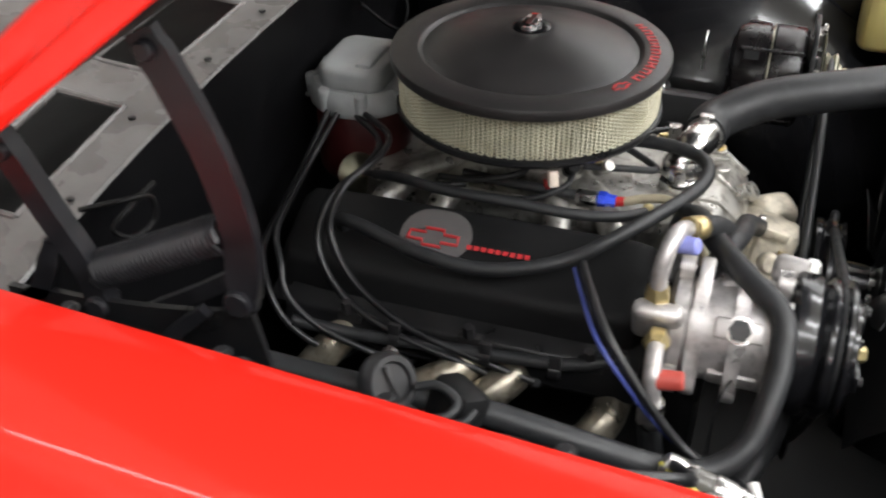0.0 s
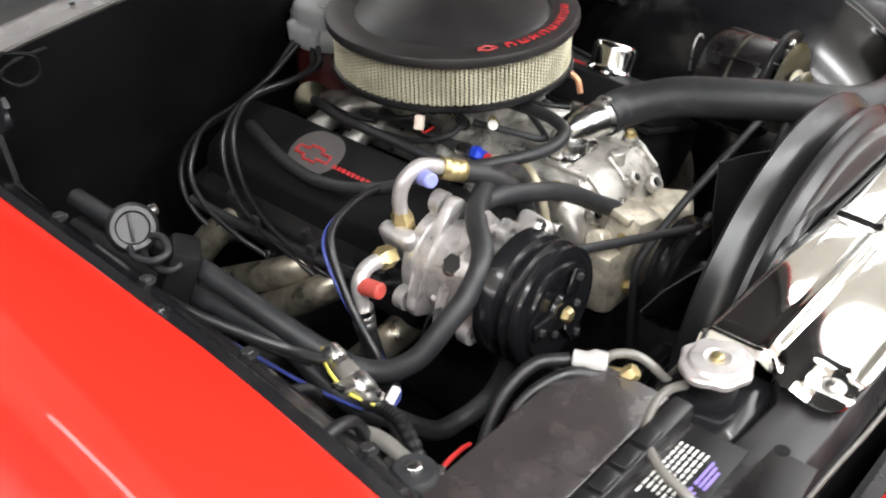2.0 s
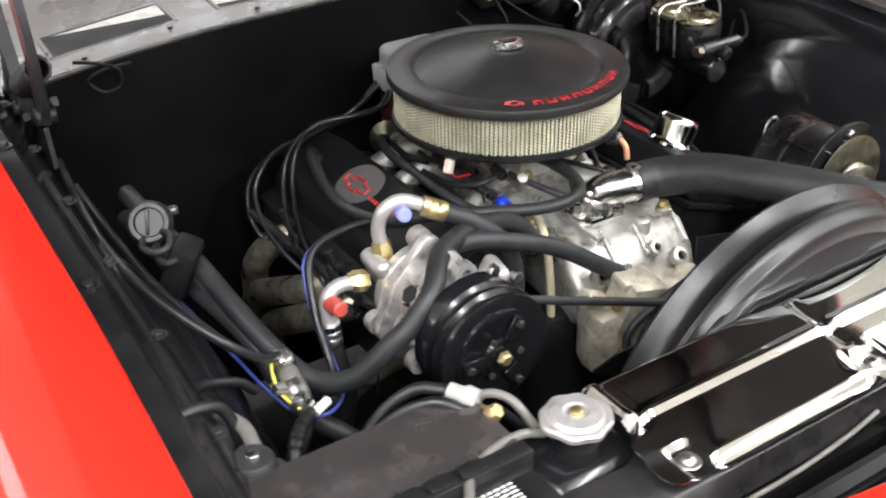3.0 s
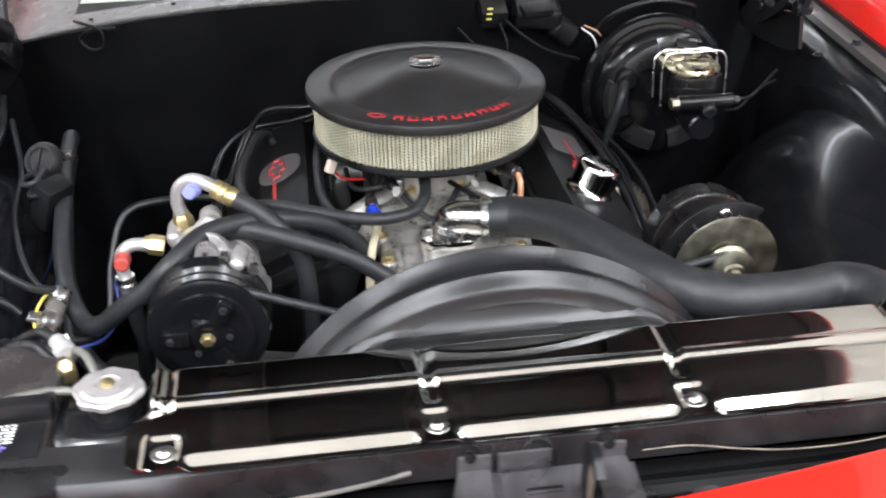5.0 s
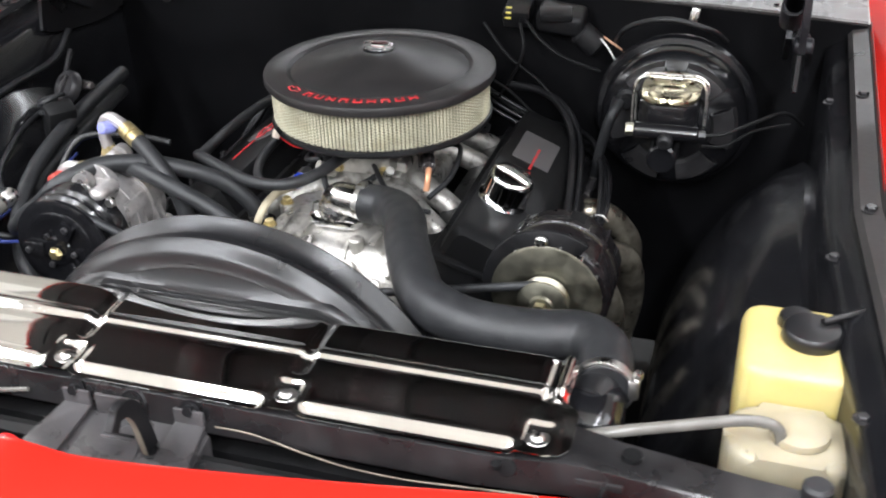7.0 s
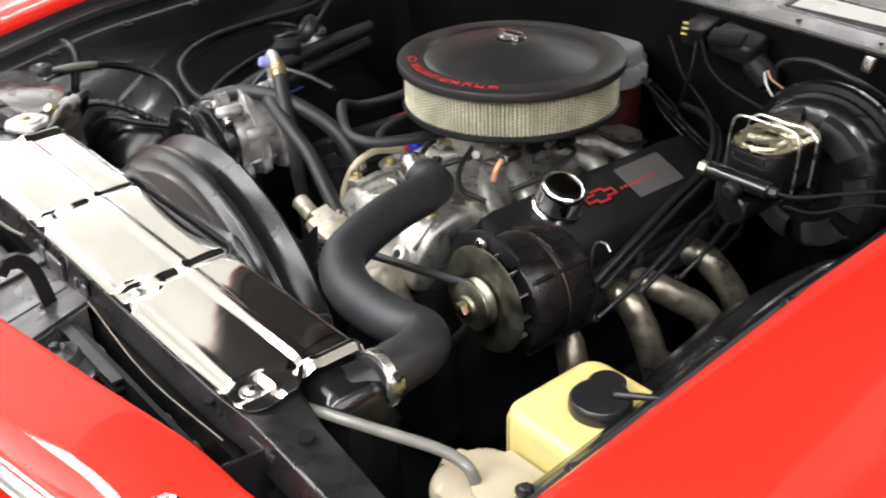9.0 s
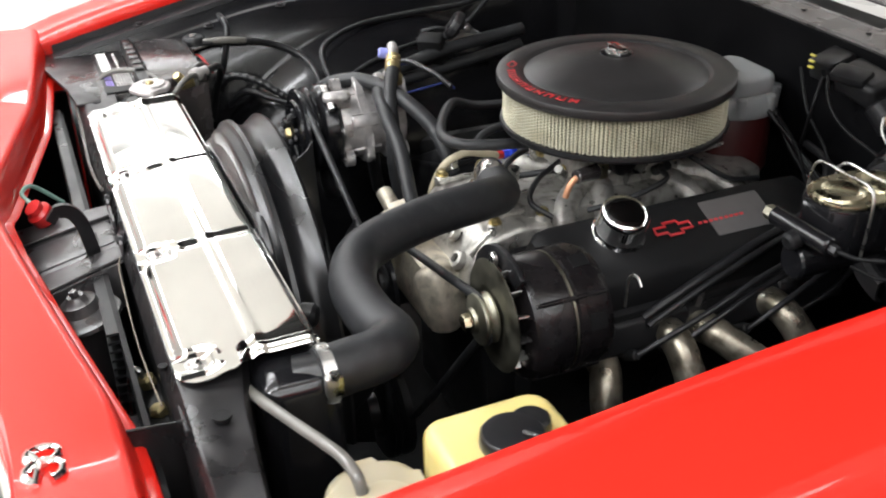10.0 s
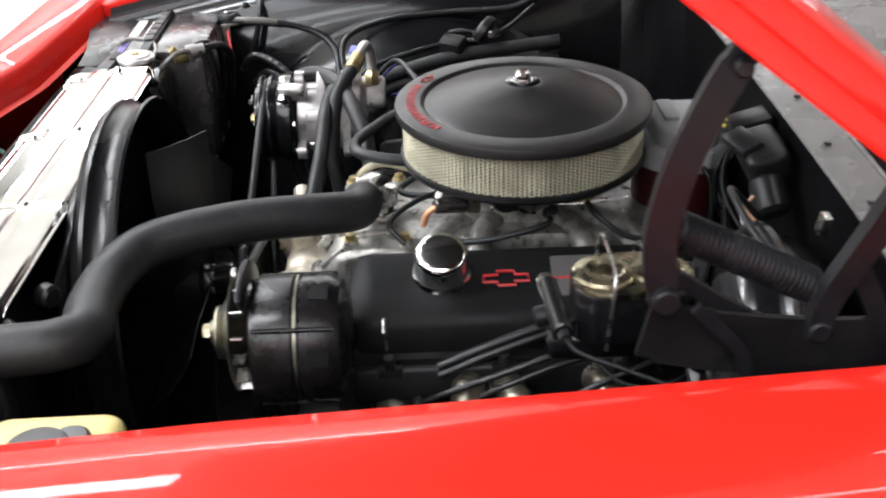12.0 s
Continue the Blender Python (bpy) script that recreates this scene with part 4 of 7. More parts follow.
for x, y, z in ((-0.072, -0.345, -0.205), (-0.012, -0.352, -0.225), (-0.06, -0.352, -0.28), (0.07, -0.345, -0.25)):
    part("casting_bolt", hexbolt(bmesh.new(), (x, y, z), (0, -1, 0.4), 0.007, 0.007, 0.010), BRASS, wp)
part("flange", box(bmesh.new(), (-0.032, -0.332, -0.186), (0.065, 0.038, 0.012), axes((0.25, -0.2, 1)), bevel=0.003), PUMP, wp)
bolts(wp, STEEL, [(0.018 * math.cos(radians(45 + 90 * k)), -0.46, -0.27 + 0.018 * math.sin(radians(45 + 90 * k))) for k in range(4)], -Y, 0.006, 0.008)

fan = thing("cooling_fan", (0, -0.5, -0.27), "black engine cooling fan inside the shroud", "fan")
part("hub", cyl(bmesh.new(), (0, -0.47, -0.27), (0, -0.52, -0.27), 0.055, seg=24, bevel=0.006), BLACK_SATIN, fan)
for k in range(7):
    a = radians(94 + 360 * k / 7)
    b = bmesh.new()
    rows = []
    for j in range(6):
        r = 0.045 + 0.175 * j / 5
        wd = 0.036 + 0.022 * min(1, j / 3)
        dr, dt = Vector((math.cos(a), 0, math.sin(a))), Vector((-math.sin(a), 0, math.cos(a)))
        c = Vector((0, -0.482, -0.27)) + dr * r
        rows.append([c + dt * wd * q * 0.8 + Y * (0.034 * q - 0.008 * q * q) for q in (-1, -0.4, 0.3, 1)])
    sheet(b, rows, 0.002, Y)
    part("blade", b, BLACK_SATIN, fan)

sh = thing("fan_shroud", (0.008, -0.56, -0.27), "black moulded plastic fan shroud behind the radiator", "fan shroud")
b = bmesh.new()
SC = (0.012, -0.265)
prof = [(-0.588, 0.243), (-0.587, 0.257), (-0.584, 0.263), (-0.577, 0.2655), (-0.573, 0.2725), (-0.567, 0.2735), (-0.564, 0.268), (-0.551, 0.2625), (-0.542, 0.2645), (-0.533, 0.272), (-0.528, 0.276), (-0.524, 0.2745)]
rows = []
for k in range(61):
    a = radians(-12 + 204 * k / 60)
    rows.append([Vector((SC[0] + r * math.cos(a), y, SC[1] + r * math.sin(a))) for y, r in prof])
sheet(b, rows, 0.003, Z)
part("ring", b, PLASTIC, sh, angle=50)
FACE = [(0.29, -0.26), (0.27, -0.10), (0.195, -0.074), (0.138, -0.048), (-0.125, -0.048), (-0.185, -0.074), (-0.27, -0.10), (-0.29, -0.26)]


def face_reach(a):
    """How far the flat front of the shroud reaches from the ring's centre at an angle."""
    c, d = math.cos(a), math.sin(a)
    for (x0, z0), (x1, z1) in zip(FACE, FACE[1:]):
        px, pz, qx, qz = x0, z0 - SC[1], x1 - x0, z1 - z0
        den = c * qz - d * qx
        if abs(den) > 1e-9:
            r = (px * qz - pz * qx) / den
            u = (px * d - pz * c) / den
            if r > 0 and -1e-6 <= u <= 1 + 1e-6:
                return r
    return 0.26


b = bmesh.new()
rows = []
for k in range(73):
    a = radians(2 + 176 * k / 72)
    rf = min(0.262, face_reach(a))
    rows.append([Vector((SC[0] + r * math.cos(a), y, SC[1] + r * math.sin(a))) for y, r in ((-0.577, 0.2655), (-0.5795, 0.2625), (-0.582 - 0.001, 0.5 * (0.262 + rf) + 0.004), (-0.589, rf + 0.003), (-0.5925, rf), (-0.5925, rf - 0.008))])
sheet(b, rows, 0.003, Vector((0, -1, 0.6)))
part("front_web", b, PLASTIC, sh, angle=50)
b = bmesh.new()
prism(b, [(x, z - 0.006) for x, z in FACE], frame_at((SC[0], -0.583, 0), X, -Y), 0.0065, 0.002)
part("front_plate", b, PLASTIC, sh)
part("mounting_lug", cyl(bmesh.new(), (0.318, -0.588, -0.092), (0.330, -0.570, -0.092), 0.014, seg=20, bevel=0.004), PLASTIC, sh)

rad = thing("radiator", (0.03, -0.65, -0.3), "black crossflow radiator with side tanks", "radiator")
b = bmesh.new()
box(b, (0.035, -0.645, -0.31), (0.66, 0.05, 0.46), bevel=0.004)
part("core", b, BLACK_MATT, rad)
for x0, x1, y0, y1, top in ((-0.447, -0.335, -0.684, -0.585, -0.072), (0.385, 0.475, -0.6675, -0.5825, -0.07)):
    b = bmesh.new()
    box(b, ((x0 + x1) / 2, (y0 + y1) / 2, top - 0.20), (x1 - x0, y1 - y0, 0.40), bevel=0.022, seg=5)
    part("tank", b, BLACK_GLOSS, rad, "glossy black rounded side tank")
b = bmesh.new()
cyl(b, (0.44, -0.625, -0.088), (0.452, -0.575, -0.082), 0.0235, seg=24)
part("outlet_neck", b, PLASTIC, rad)
b = bmesh.new()
cyl(b, (-0.384, -0.632, -0.085), (-0.384, -0.632, -0.05), 0.022, seg=28)
part("filler_neck", b, BLACK_SATIN, rad)
b = bmesh.new()
seg = 48
lathe(b, [(0, 0), (0.0315, 0), (0.032, 0.005), (0.030, 0.007), (0.026, 0.0074), (0.023, 0.0105), (0.012, 0.0115), (0.010, 0.010), (0, 0.010)], (-0.384, -0.632, -0.052), Z, seg)
for v in b.verts:
    d = Vector((v.co.x + 0.384, v.co.y + 0.632, 0))
    if d.length > 0.029:
        a = math.atan2(d.y, d.x)
        v.co += d.normalized() * (0.0012 * math.cos(8 * a) + 0.003 * max(0, math.cos(2 * a + 0.6)) ** 6)
rc = part("radiator_cap", b, ALU_CLEAN, rad, "dull silver radiator cap with a brass centre rivet")
part("rivet", lathe(bmesh.new(), [(0.0065, 0), (0.0060, 0.003), (0.004, 0.0042), (0, 0.0045)], (-0.384, -0.632, -0.042), Z, 20), BRASS, rc)

# ---------------------------------------------------------------- chrome radiator cover
PX0, PX1, PY0, PY1 = -0.362, 0.442, -0.737, -0.594
BOLTS = (-0.328, -0.081, 0.165, 0.411)


def ss(a, b, v):
    t = max(0.0, min(1.0, (v - a) / (b - a)))
    return t * t * (3 - 2 * t)


def cover_end(y):
    """How far the sheet is cut back at its ends: a wide tongue at the front, narrower behind."""
    back = 0.015 * ss(-0.684, -0.662, y)
    q = max(0.0, 0.02 - (y - PY0))
    return back + 0.02 - math.sqrt(max(0.0, 0.02 ** 2 - q * q))


def cover_z(x, y):
    z = -0.0705 + 0.0085 * ss(-0.734, -0.720, y) + 0.0035 * ss(-0.720, -0.664, y) + 0.0050 * ss(-0.664, -0.653, y) - 0.002 * ss(-0.653, -0.644, y) + 0.0005 * ss(-0.644, -0.604, y) - 0.007 * ss(-0.603, -0.596, y)
    d = min(abs(x - c) for c in BOLTS) if BOLTS[0] < x < BOLTS[3] else 0.0
    tab = (1 - ss(0.009, 0.027, d)) * (1 - ss(-0.712, -0.688, y))
    z += tab * (-0.0655 - z)
    near = min(abs(x - c) for c in BOLTS)
    bead = math.exp(-((near - 0.0155) / 0.0034) ** 2) * (1 - ss(-0.702, -0.692, y)) + math.exp(-((y + 0.695) / 0.0036) ** 2) * (1 - ss(0.012, 0.019, near))
    z += 0.0018 * min(1, bead)
    gap = min(abs(x - c) for c in BOLTS)
    z -= 0.0045 * (1 - ss(0.003, 0.011, min(abs(x - c) for c in BOLTS[1:3]))) * ss(-0.69, -0.68, y) * (1 - 0.4 * ss(-0.65, -0.64, y))
    bay = max(0.0, 1 - (min(1.0, gap / 0.123) - 1) ** 8) if BOLTS[0] < x < BOLTS[3] else 0.0
    z += bay * (0.0009 * max(0.0, 1 - ((y + 0.690) / 0.024) ** 2) + 0.0010 * max(0.0, 1 - ((y + 0.622) / 0.020) ** 2))
    z += 0.010 * max(0.0, x - 0.24) * (1 - ss(-0.672, -0.66, y))
    end = min(x - PX0, PX1 - x) - cover_end(y)
    rear = ss(-0.676, -0.664, y)
    z += rear * (0.005 * math.exp(-((end - 0.008) / 0.004) ** 2) - 0.004 * math.exp(-((end - 0.018) / 0.005) ** 2))
    z -= 0.004 * rear * (1 - ss(0.0, 0.005, end))
    return z


cov = thing("radiator_cover", (0.04, -0.68, -0.06), "polished chrome radiator cover panel with three pressed bays", "radiator cover")
b = bmesh.new()
NX, NY = 330, 74
rows = []
for j in range(NY + 1):
    y = PY0 + (PY1 - PY0) * j / NY
    cut = cover_end(y)
    rows.append([Vector((x, y, cover_z(x, y))) for x in (PX0 + cut + (PX1 - PX0 - 2 * cut) * i / NX for i in range(NX + 1))])
grid(b, rows)
bmesh.ops.recalc_face_normals(b, faces=b.faces)
bmesh.ops.solidify(b, geom=b.faces[:], thickness=0.0012)
part("panel", b, CHROME_SHEET, cov, angle=60)
for x in BOLTS:
    b = bmesh.new()
    lathe(b, [(0, 0.0052), (0.0035, 0.005), (0.0055, 0.0035), (0.007, 0.0012), (0.011, 0.001), (0.011, -0.002), (0, -0.002)], (x, -0.716, -0.0645 + 0.010 * max(0.0, x - 0.24)), Z, 20)
    part("bolt", b, STEEL, cov, "small bright screw with a washer")

# ---------------------------------------------------------------- upper radiator hose
uh = thing("upper_radiator_hose", (0.25, -0.45, -0.1), "thick black rubber upper radiator hose with bends", "hose")
part("tube", tube(bmesh.new(), [(0.056, -0.226, -0.117), (0.095, -0.236, -0.114), (0.135, -0.29, -0.098), (0.165, -0.365, -0.088), (0.20, -0.44, -0.084), (0.232, -0.489, -0.086), (0.29, -0.515, -0.09), (0.36, -0.518, -0.09), (0.412, -0.512, -0.088), (0.440, -0.535, -0.084), (0.449, -0.575, -0.082), (0.452, -0.605, -0.083)], 0.028, 24, 8), RUBBER, uh, angle=60)
b = bmesh.new()
lathe(b, [(0.0282, 0), (0.0302, 0), (0.0302, 0.0125), (0.0282, 0.0125)], (0.4515, -0.603, -0.083), (0.02, 1, 0.02), 32, True)
box(b, (0.481, -0.597, -0.078), (0.010, 0.018, 0.022), bevel=0.002)
hexbolt(b, (0.483, -0.597, -0.068), (0.2, 0, 1), 0.005, 0.008)
for k in range(26):
    a = radians(-60 + 8 * k)
    box(b, (0.4517 + 0.0304 * math.cos(a), -0.5965, -0.0828 + 0.0304 * math.sin(a)), (0.0012, 0.008, 0.0022), Matrix.Rotation(-a, 3, "Y"))
part("worm_clamp", b, STEEL, uh, "stainless worm-drive clamp with a slotted band")

# ---------------------------------------------------------------- alternator
DULL_GOLD = mat("dull_gold_plate", (0.25, 0.24, 0.19), 0.42, 1, 0.25, 40, 0.05, 300, 0.1)
ALT_BODY = mat("brown_black_cast_paint", (0.007, 0.006, 0.0065), 0.27, 0, 0.3, 30, 0.15, 300, 0.1, dirt=(0.02, 0.014, 0.0135), dirt_amount=0.35, spec=0.4)
al = thing("alternator", (0.351, -0.3, -0.138), "black alternator with a gold fan plate and pulley", "alternator")
AX = (0.342, 0, -0.140)


def along(y):
    return (AX[0], y, AX[2])


part("body", lathe(bmesh.new(), [(0, 0), (0.056, 0), (0.071, 0.006), (0.0755, 0.014), (0.0755, 0.052), (0.072, 0.054), (0.072, 0.060), (0.0755, 0.062), (0.0755, 0.092), (0.069, 0.106), (0.048, 0.114), (0, 0.114)], (AX[0], -0.345, AX[2] - 0.012), Y, 40), ALT_BODY, al)
for k in range(4):
    a = radians(90 * k + 40)
    part("through_bolt", cyl(bmesh.new(), (AX[0] + 0.0745 * math.cos(a), -0.335, AX[2] - 0.012 + 0.0745 * math.sin(a)), (AX[0] + 0.0745 * math.cos(a), -0.245, AX[2] - 0.012 + 0.0745 * math.sin(a)), 0.0032, seg=10, bevel=0.001), ALT_BODY, al)
# Black blocks paint the dark of vent slots; the body is not cut.
for k in range(6):
    a = radians(60 * k + 75)
    part("vent_slot_block", box(bmesh.new(), (AX[0] + 0.0743 * math.cos(a), -0.262, AX[2] - 0.012 + 0.0743 * math.sin(a)), (0.003, 0.022, 0.020), Matrix.Rotation(-a, 3, "Y")), BLACK_MATT, al)
part("seam_ring", lathe(bmesh.new(), [(0.0715, 0), (0.0745, 0), (0.0745, 0.003), (0.0715, 0.003)], (AX[0], -0.290, AX[2] - 0.012), Y, 48, True), DULL_GOLD, al)
b = bmesh.new()
lathe(b, [(0, 0), (0.066, 0.0), (0.0695, 0.0015), (0.068, 0.003), (0, 0.003)], along(-0.363), Y, 48)
part("fan_plate", b, DULL_GOLD, al, "dull gold round fan plate")
for k in range(14):
    a = radians(360 / 14 * k)
    part("fan_fin", box(bmesh.new(), (AX[0] + 0.058 * math.cos(a), -0.3525, AX[2] + 0.058 * math.sin(a)), (0.018, 0.013, 0.002), Matrix.Rotation(-a, 3, "Y")), STEEL, al)
part("pulley", lathe(bmesh.new(), [(0, 0), (0.014, 0), (0.016, 0.004), (0.026, 0.006), (0.031, 0.008), (0.0315, 0.0105), (0.025, 0.016), (0.0315, 0.0225), (0.031, 0.025), (0.0, 0.026)], along(-0.392), Y, 40), DULL_GOLD, al)
b = bmesh.new()
lathe(b, [(0, 0), (0.0095, 0.0), (0.0105, 0.002), (0.0105, 0.009), (0, 0.009)], along(-0.402), Y, 6)
part("pulley_nut", b, GOLD, al)
b = bmesh.new()
arc = [(0.084 * math.cos(radians(a)), 0.084 * math.sin(radians(a))) for a in range(55, 206, 10)] + [(0.060 * math.cos(radians(a)), 0.060 * math.sin(radians(a))) for a in range(205, 54, -10)]
prism(b, arc, frame_at((AX[0], -0.344, AX[2]), X, -Y), 0.007, 0.0015)
part("bracket", b, BLACK_SATIN, al, "curved black adjusting bracket")
b = bmesh.new()
lathe(b, [(0, 0), (0.008, 0), (0.008, 0.004), (0.006, 0.006), (0, 0.006)], (0.334, -0.356, -0.068), -Y, 20)
part("bracket_bolt", b, STEEL, al)

# ---------------------------------------------------------------- compressor
co = thing("air_conditioning_compressor", (-0.313, -0.33, -0.139), "bare aluminium air conditioning compressor with a black clutch pulley", "compressor")
CX = (-0.313, 0, -0.139)


def cal(y):
    return (CX[0], y, CX[2])


part("body", lathe(bmesh.new(), [(0, 0), (0.050, 0), (0.056, 0.003), (0.058, 0.010), (0.058, 0.055), (0.056, 0.062), (0.056, 0.092), (0.059, 0.095), (0.059, 0.108), (0.05, 0.114), (0, 0.114)], cal(-0.352), Y, 48), ALU_COMP, co)
for k in range(6):
    a = radians(60 * k + 22)
    c = Vector((CX[0] + 0.054 * math.cos(a), 0, CX[2] + 0.054 * math.sin(a)))
    part("body_rib", box(bmesh.new(), (c.x, -0.31, c.z), (0.014, 0.05, 0.022), Matrix.Rotation(-a, 3, "Y"), bevel=0.004), ALU_COMP, co)
for a in (88, 205, 325):
    a = radians(a)
    for y in (-0.25, -0.345):
        b = bmesh.new()
        c = Vector((CX[0] + 0.068 * math.cos(a), y, CX[2] + 0.068 * math.sin(a)))
        lathe(b, [(0.0065, -0.007), (0.014, -0.007), (0.014, 0.007), (0.0065, 0.007)], c, Y, 18, True)
        box(b, Vector((CX[0] + 0.052 * math.cos(a), y, CX[2] + 0.052 * math.sin(a))), (0.026, 0.012, 0.024), Matrix.Rotation(-a, 3, "Y"), bevel=0.002)
        part("mounting_ear", b, ALU_COMP, co)
lobes = []
for k in range(36):
    a = 10 * k
    near = min(abs((a - e + 180) % 360 - 180) for e in (88, 205, 325))
    r = 0.060 + 0.022 * math.exp(-(near / 17) ** 2)
    lobes.append((r * math.cos(radians(a)), r * math.sin(radians(a))))
for y in (-0.262, -0.302):
    part("head_plate" if y > -0.28 else "centre_plate", prism(bmesh.new(), lobes, frame_at((CX[0], y, CX[2]), X, -Y), 0.014, 0.003), ALU_COMP, co)
b = bmesh.new()
lathe(b, [(0, 0), (0.010, 0), (0.0115, 0.0015), (0.0115, 0.006), (0, 0.006)], (-0.3575, -0.31, -0.104), (-0.045, 0, 0.037), 6)
part("hex_plug", b, BLACK_WORN, co)
part("plug_ring", lathe(bmesh.new(), [(0.0115, 0.0), (0.0145, 0.0), (0.0145, 0.004), (0.0115, 0.0045)], (-0.3575, -0.31, -0.104), (-0.045, 0, 0.037), 24, True), STEEL, co)
part("front_flange", lathe(bmesh.new(), [(0, 0), (0.055, 0), (0.060, 0.003), (0.060, 0.013), (0, 0.013)], cal(-0.366), Y, 40), BLACK_SATIN, co)
bolts(co, STEEL, [(CX[0] + 0.062 * math.cos(radians(51.4 * k + 10)), -0.352, CX[2] + 0.062 * math.sin(radians(51.4 * k + 10))) for k in range(7)], -Y, 0.0065, 0.014, name="flange_bolt")
part("pulley", lathe(bmesh.new(), [(0.035, 0.001), (0.058, 0.0), (0.066, 0.001), (0.071, 0.003), (0.072, 0.007), (0.064, 0.013), (0.072, 0.019), (0.0725, 0.0215), (0.072, 0.024), (0.064, 0.030), (0.072, 0.036), (0.0725, 0.039), (0.074, 0.042), (0.074, 0.056), (0.070, 0.060), (0.05, 0.062), (0, 0.062)], cal(-0.416), Y, 56), BLACK_GLOSS, co)
b = bmesh.new()
lathe(b, [(0, -0.001), (0.02, -0.001), (0.022, 0.003), (0.044, 0.004), (0.050, 0.002), (0.055, 0.003), (0.056, 0.009), (0, 0.01)], cal(-0.423), Y, 40)
part("clutch_plate", b, BLACK_GLOSS, co)
for k in range(3):
    a = radians(120 * k + 60)
    part("clutch_arm", box(bmesh.new(), (CX[0] + 0.036 * math.cos(a), -0.424, CX[2] + 0.036 * math.sin(a)), (0.030, 0.006, 0.020), Matrix.Rotation(-a, 3, "Y"), bevel=0.002), BLACK_GLOSS, co)
for k in range(3):
    b = bmesh.new()
    a = radians(120 * k + 60)
    part("clutch_rivet", hexbolt(bmesh.new(), (CX[0] + 0.043 * math.cos(a), -0.427, CX[2] + 0.043 * math.sin(a)), -Y, 0.005, 0.004), BLACK_WORN, co)
    hexbolt(b, (CX[0] + 0.025 * math.cos(a + 1), -0.423, CX[2] + 0.025 * math.sin(a + 1)), -Y, 0.0045, 0.004)
    part("clutch_rivet", b, BLACK_WORN, co)
b = bmesh.new()
lathe(b, [(0, 0.008), (0.006, 0.008), (0.009, 0.005), (0.0095, 0), (0, 0)], cal(-0.427), -Y, 6)
part("centre_bolt", b, BRASS, co)
br = part("bracket", box(bmesh.new(), (-0.275, -0.354, -0.080), (0.046, 0.020, 0.030), axes((0.5, -0.1, 1)), bevel=0.008, seg=3), ALU_COMP, co, "bare aluminium bracket")
for p in ((-0.287, -0.366, -0.064), (-0.255, -0.366, -0.083), (-0.262, -0.366, -0.098)):
    part("bracket_bolt", hexbolt(bmesh.new(), p, -Y, 0.0075, 0.009), STEEL, br)
# fittings
b = bmesh.new()
box(b, (-0.352, -0.230, -0.115), (0.052, 0.022, 0.056), axes((-0.45, 0, 1)), bevel=0.009, seg=3)
part("port_block", b, ALU_COMP, co)
for pos, d in (((-0.348, -0.226, -0.086), (-0.15, 0.05, 1)), ((-0.388, -0.234, -0.113), (-1, 0, 0.25))):
    b = bmesh.new()
    lathe(b, [(0, -0.012), (0.0125, -0.012), (0.0135, -0.009), (0.0135, 0.006), (0.011, 0.009), (0.010, 0.014), (0, 0.014)], pos, d, 6)
    part("brass_nut", b, BRASS, co, "yellow plated hex nut")
b = bmesh.new()
tube(b, [(-0.349, -0.226, -0.078), (-0.352, -0.226, -0.058), (-0.347, -0.229, -0.036), (-0.331, -0.234, -0.024), (-0.313, -0.239, -0.027), (-0.299, -0.244, -0.034)], 0.0088, 14, 8)
part("suction_pipe", b, ALU_CLEAN, co, "bent bare aluminium pipe", angle=60)
b = bmesh.new()
tube(b, [(-0.398, -0.235, -0.111), (-0.418, -0.236, -0.110), (-0.432, -0.238, -0.122), (-0.433, -0.240, -0.142), (-0.432, -0.241, -0.155)], 0.0088, 14, 8)
part("discharge_pipe", b, ALU_CLEAN, co, "bent bare aluminium pipe", angle=60)
b = bmesh.new()
cyl(b, (-0.326, -0.236, -0.036), (-0.333, -0.258, -0.031), 0.0095, 0.0088, seg=16, bevel=0.002)
part("service_cap", b, BLUE_CAP, co, "faded blue plastic service cap")
b = bmesh.new()
cyl(b, (-0.430, -0.238, -0.125), (-0.428, -0.268, -0.121), 0.0105, 0.0095, seg=16, bevel=0.002)
part("service_cap", b, RED_CAP, co, "faded red plastic service cap")
b = bmesh.new()
for p0, p1 in (((-0.302, -0.243, -0.033), (-0.273, -0.256, -0.047)),):
    lathe(b, [(0, 0), (0.0125, 0), (0.0125, 0.008), (0.0115, 0.009), (0.013, 0.011), (0.013, 0.017), (0.0115, 0.018), (0.013, 0.020), (0.013, 0.029), (0.0115, 0.031), (0.0115, 0.034), (0, 0.034)], p0, Vector(p1) - Vector(p0), 20)
part("crimp_sleeve", b, BRASS, co, "yellow crimped hose ferrule")
b = bmesh.new()
lathe(b, [(0, 0), (0.0125, 0), (0.0125, 0.008), (0.0115, 0.009), (0.013, 0.011), (0.013, 0.017), (0.0115, 0.018), (0.013, 0.020), (0.013, 0.029), (0, 0.034)], (-0.432, -0.241, -0.152), (0.06, 0.0, -1), 20)
part("crimp_sleeve", b, STEEL, co, "silver crimped hose ferrule")

# ---------------------------------------------------------------- hood latch
latch = thing("hood_latch", (0.03, -0.8, -0.1), "grey-black steel hood latch bracket bolted to the radiator support", "hood latch")
LS = 0.22


def latch_panel(name, pts, lift, label=""):
    """A pressed panel of the latch, lying on the slope that leaves the support bar."""
    return part(name, prism(bmesh.new(), pts, frame_at((0, -0.746, -0.104 + lift), X, (0, -LS, 1)), 0.004, 0.0014), LATCH, latch, label)


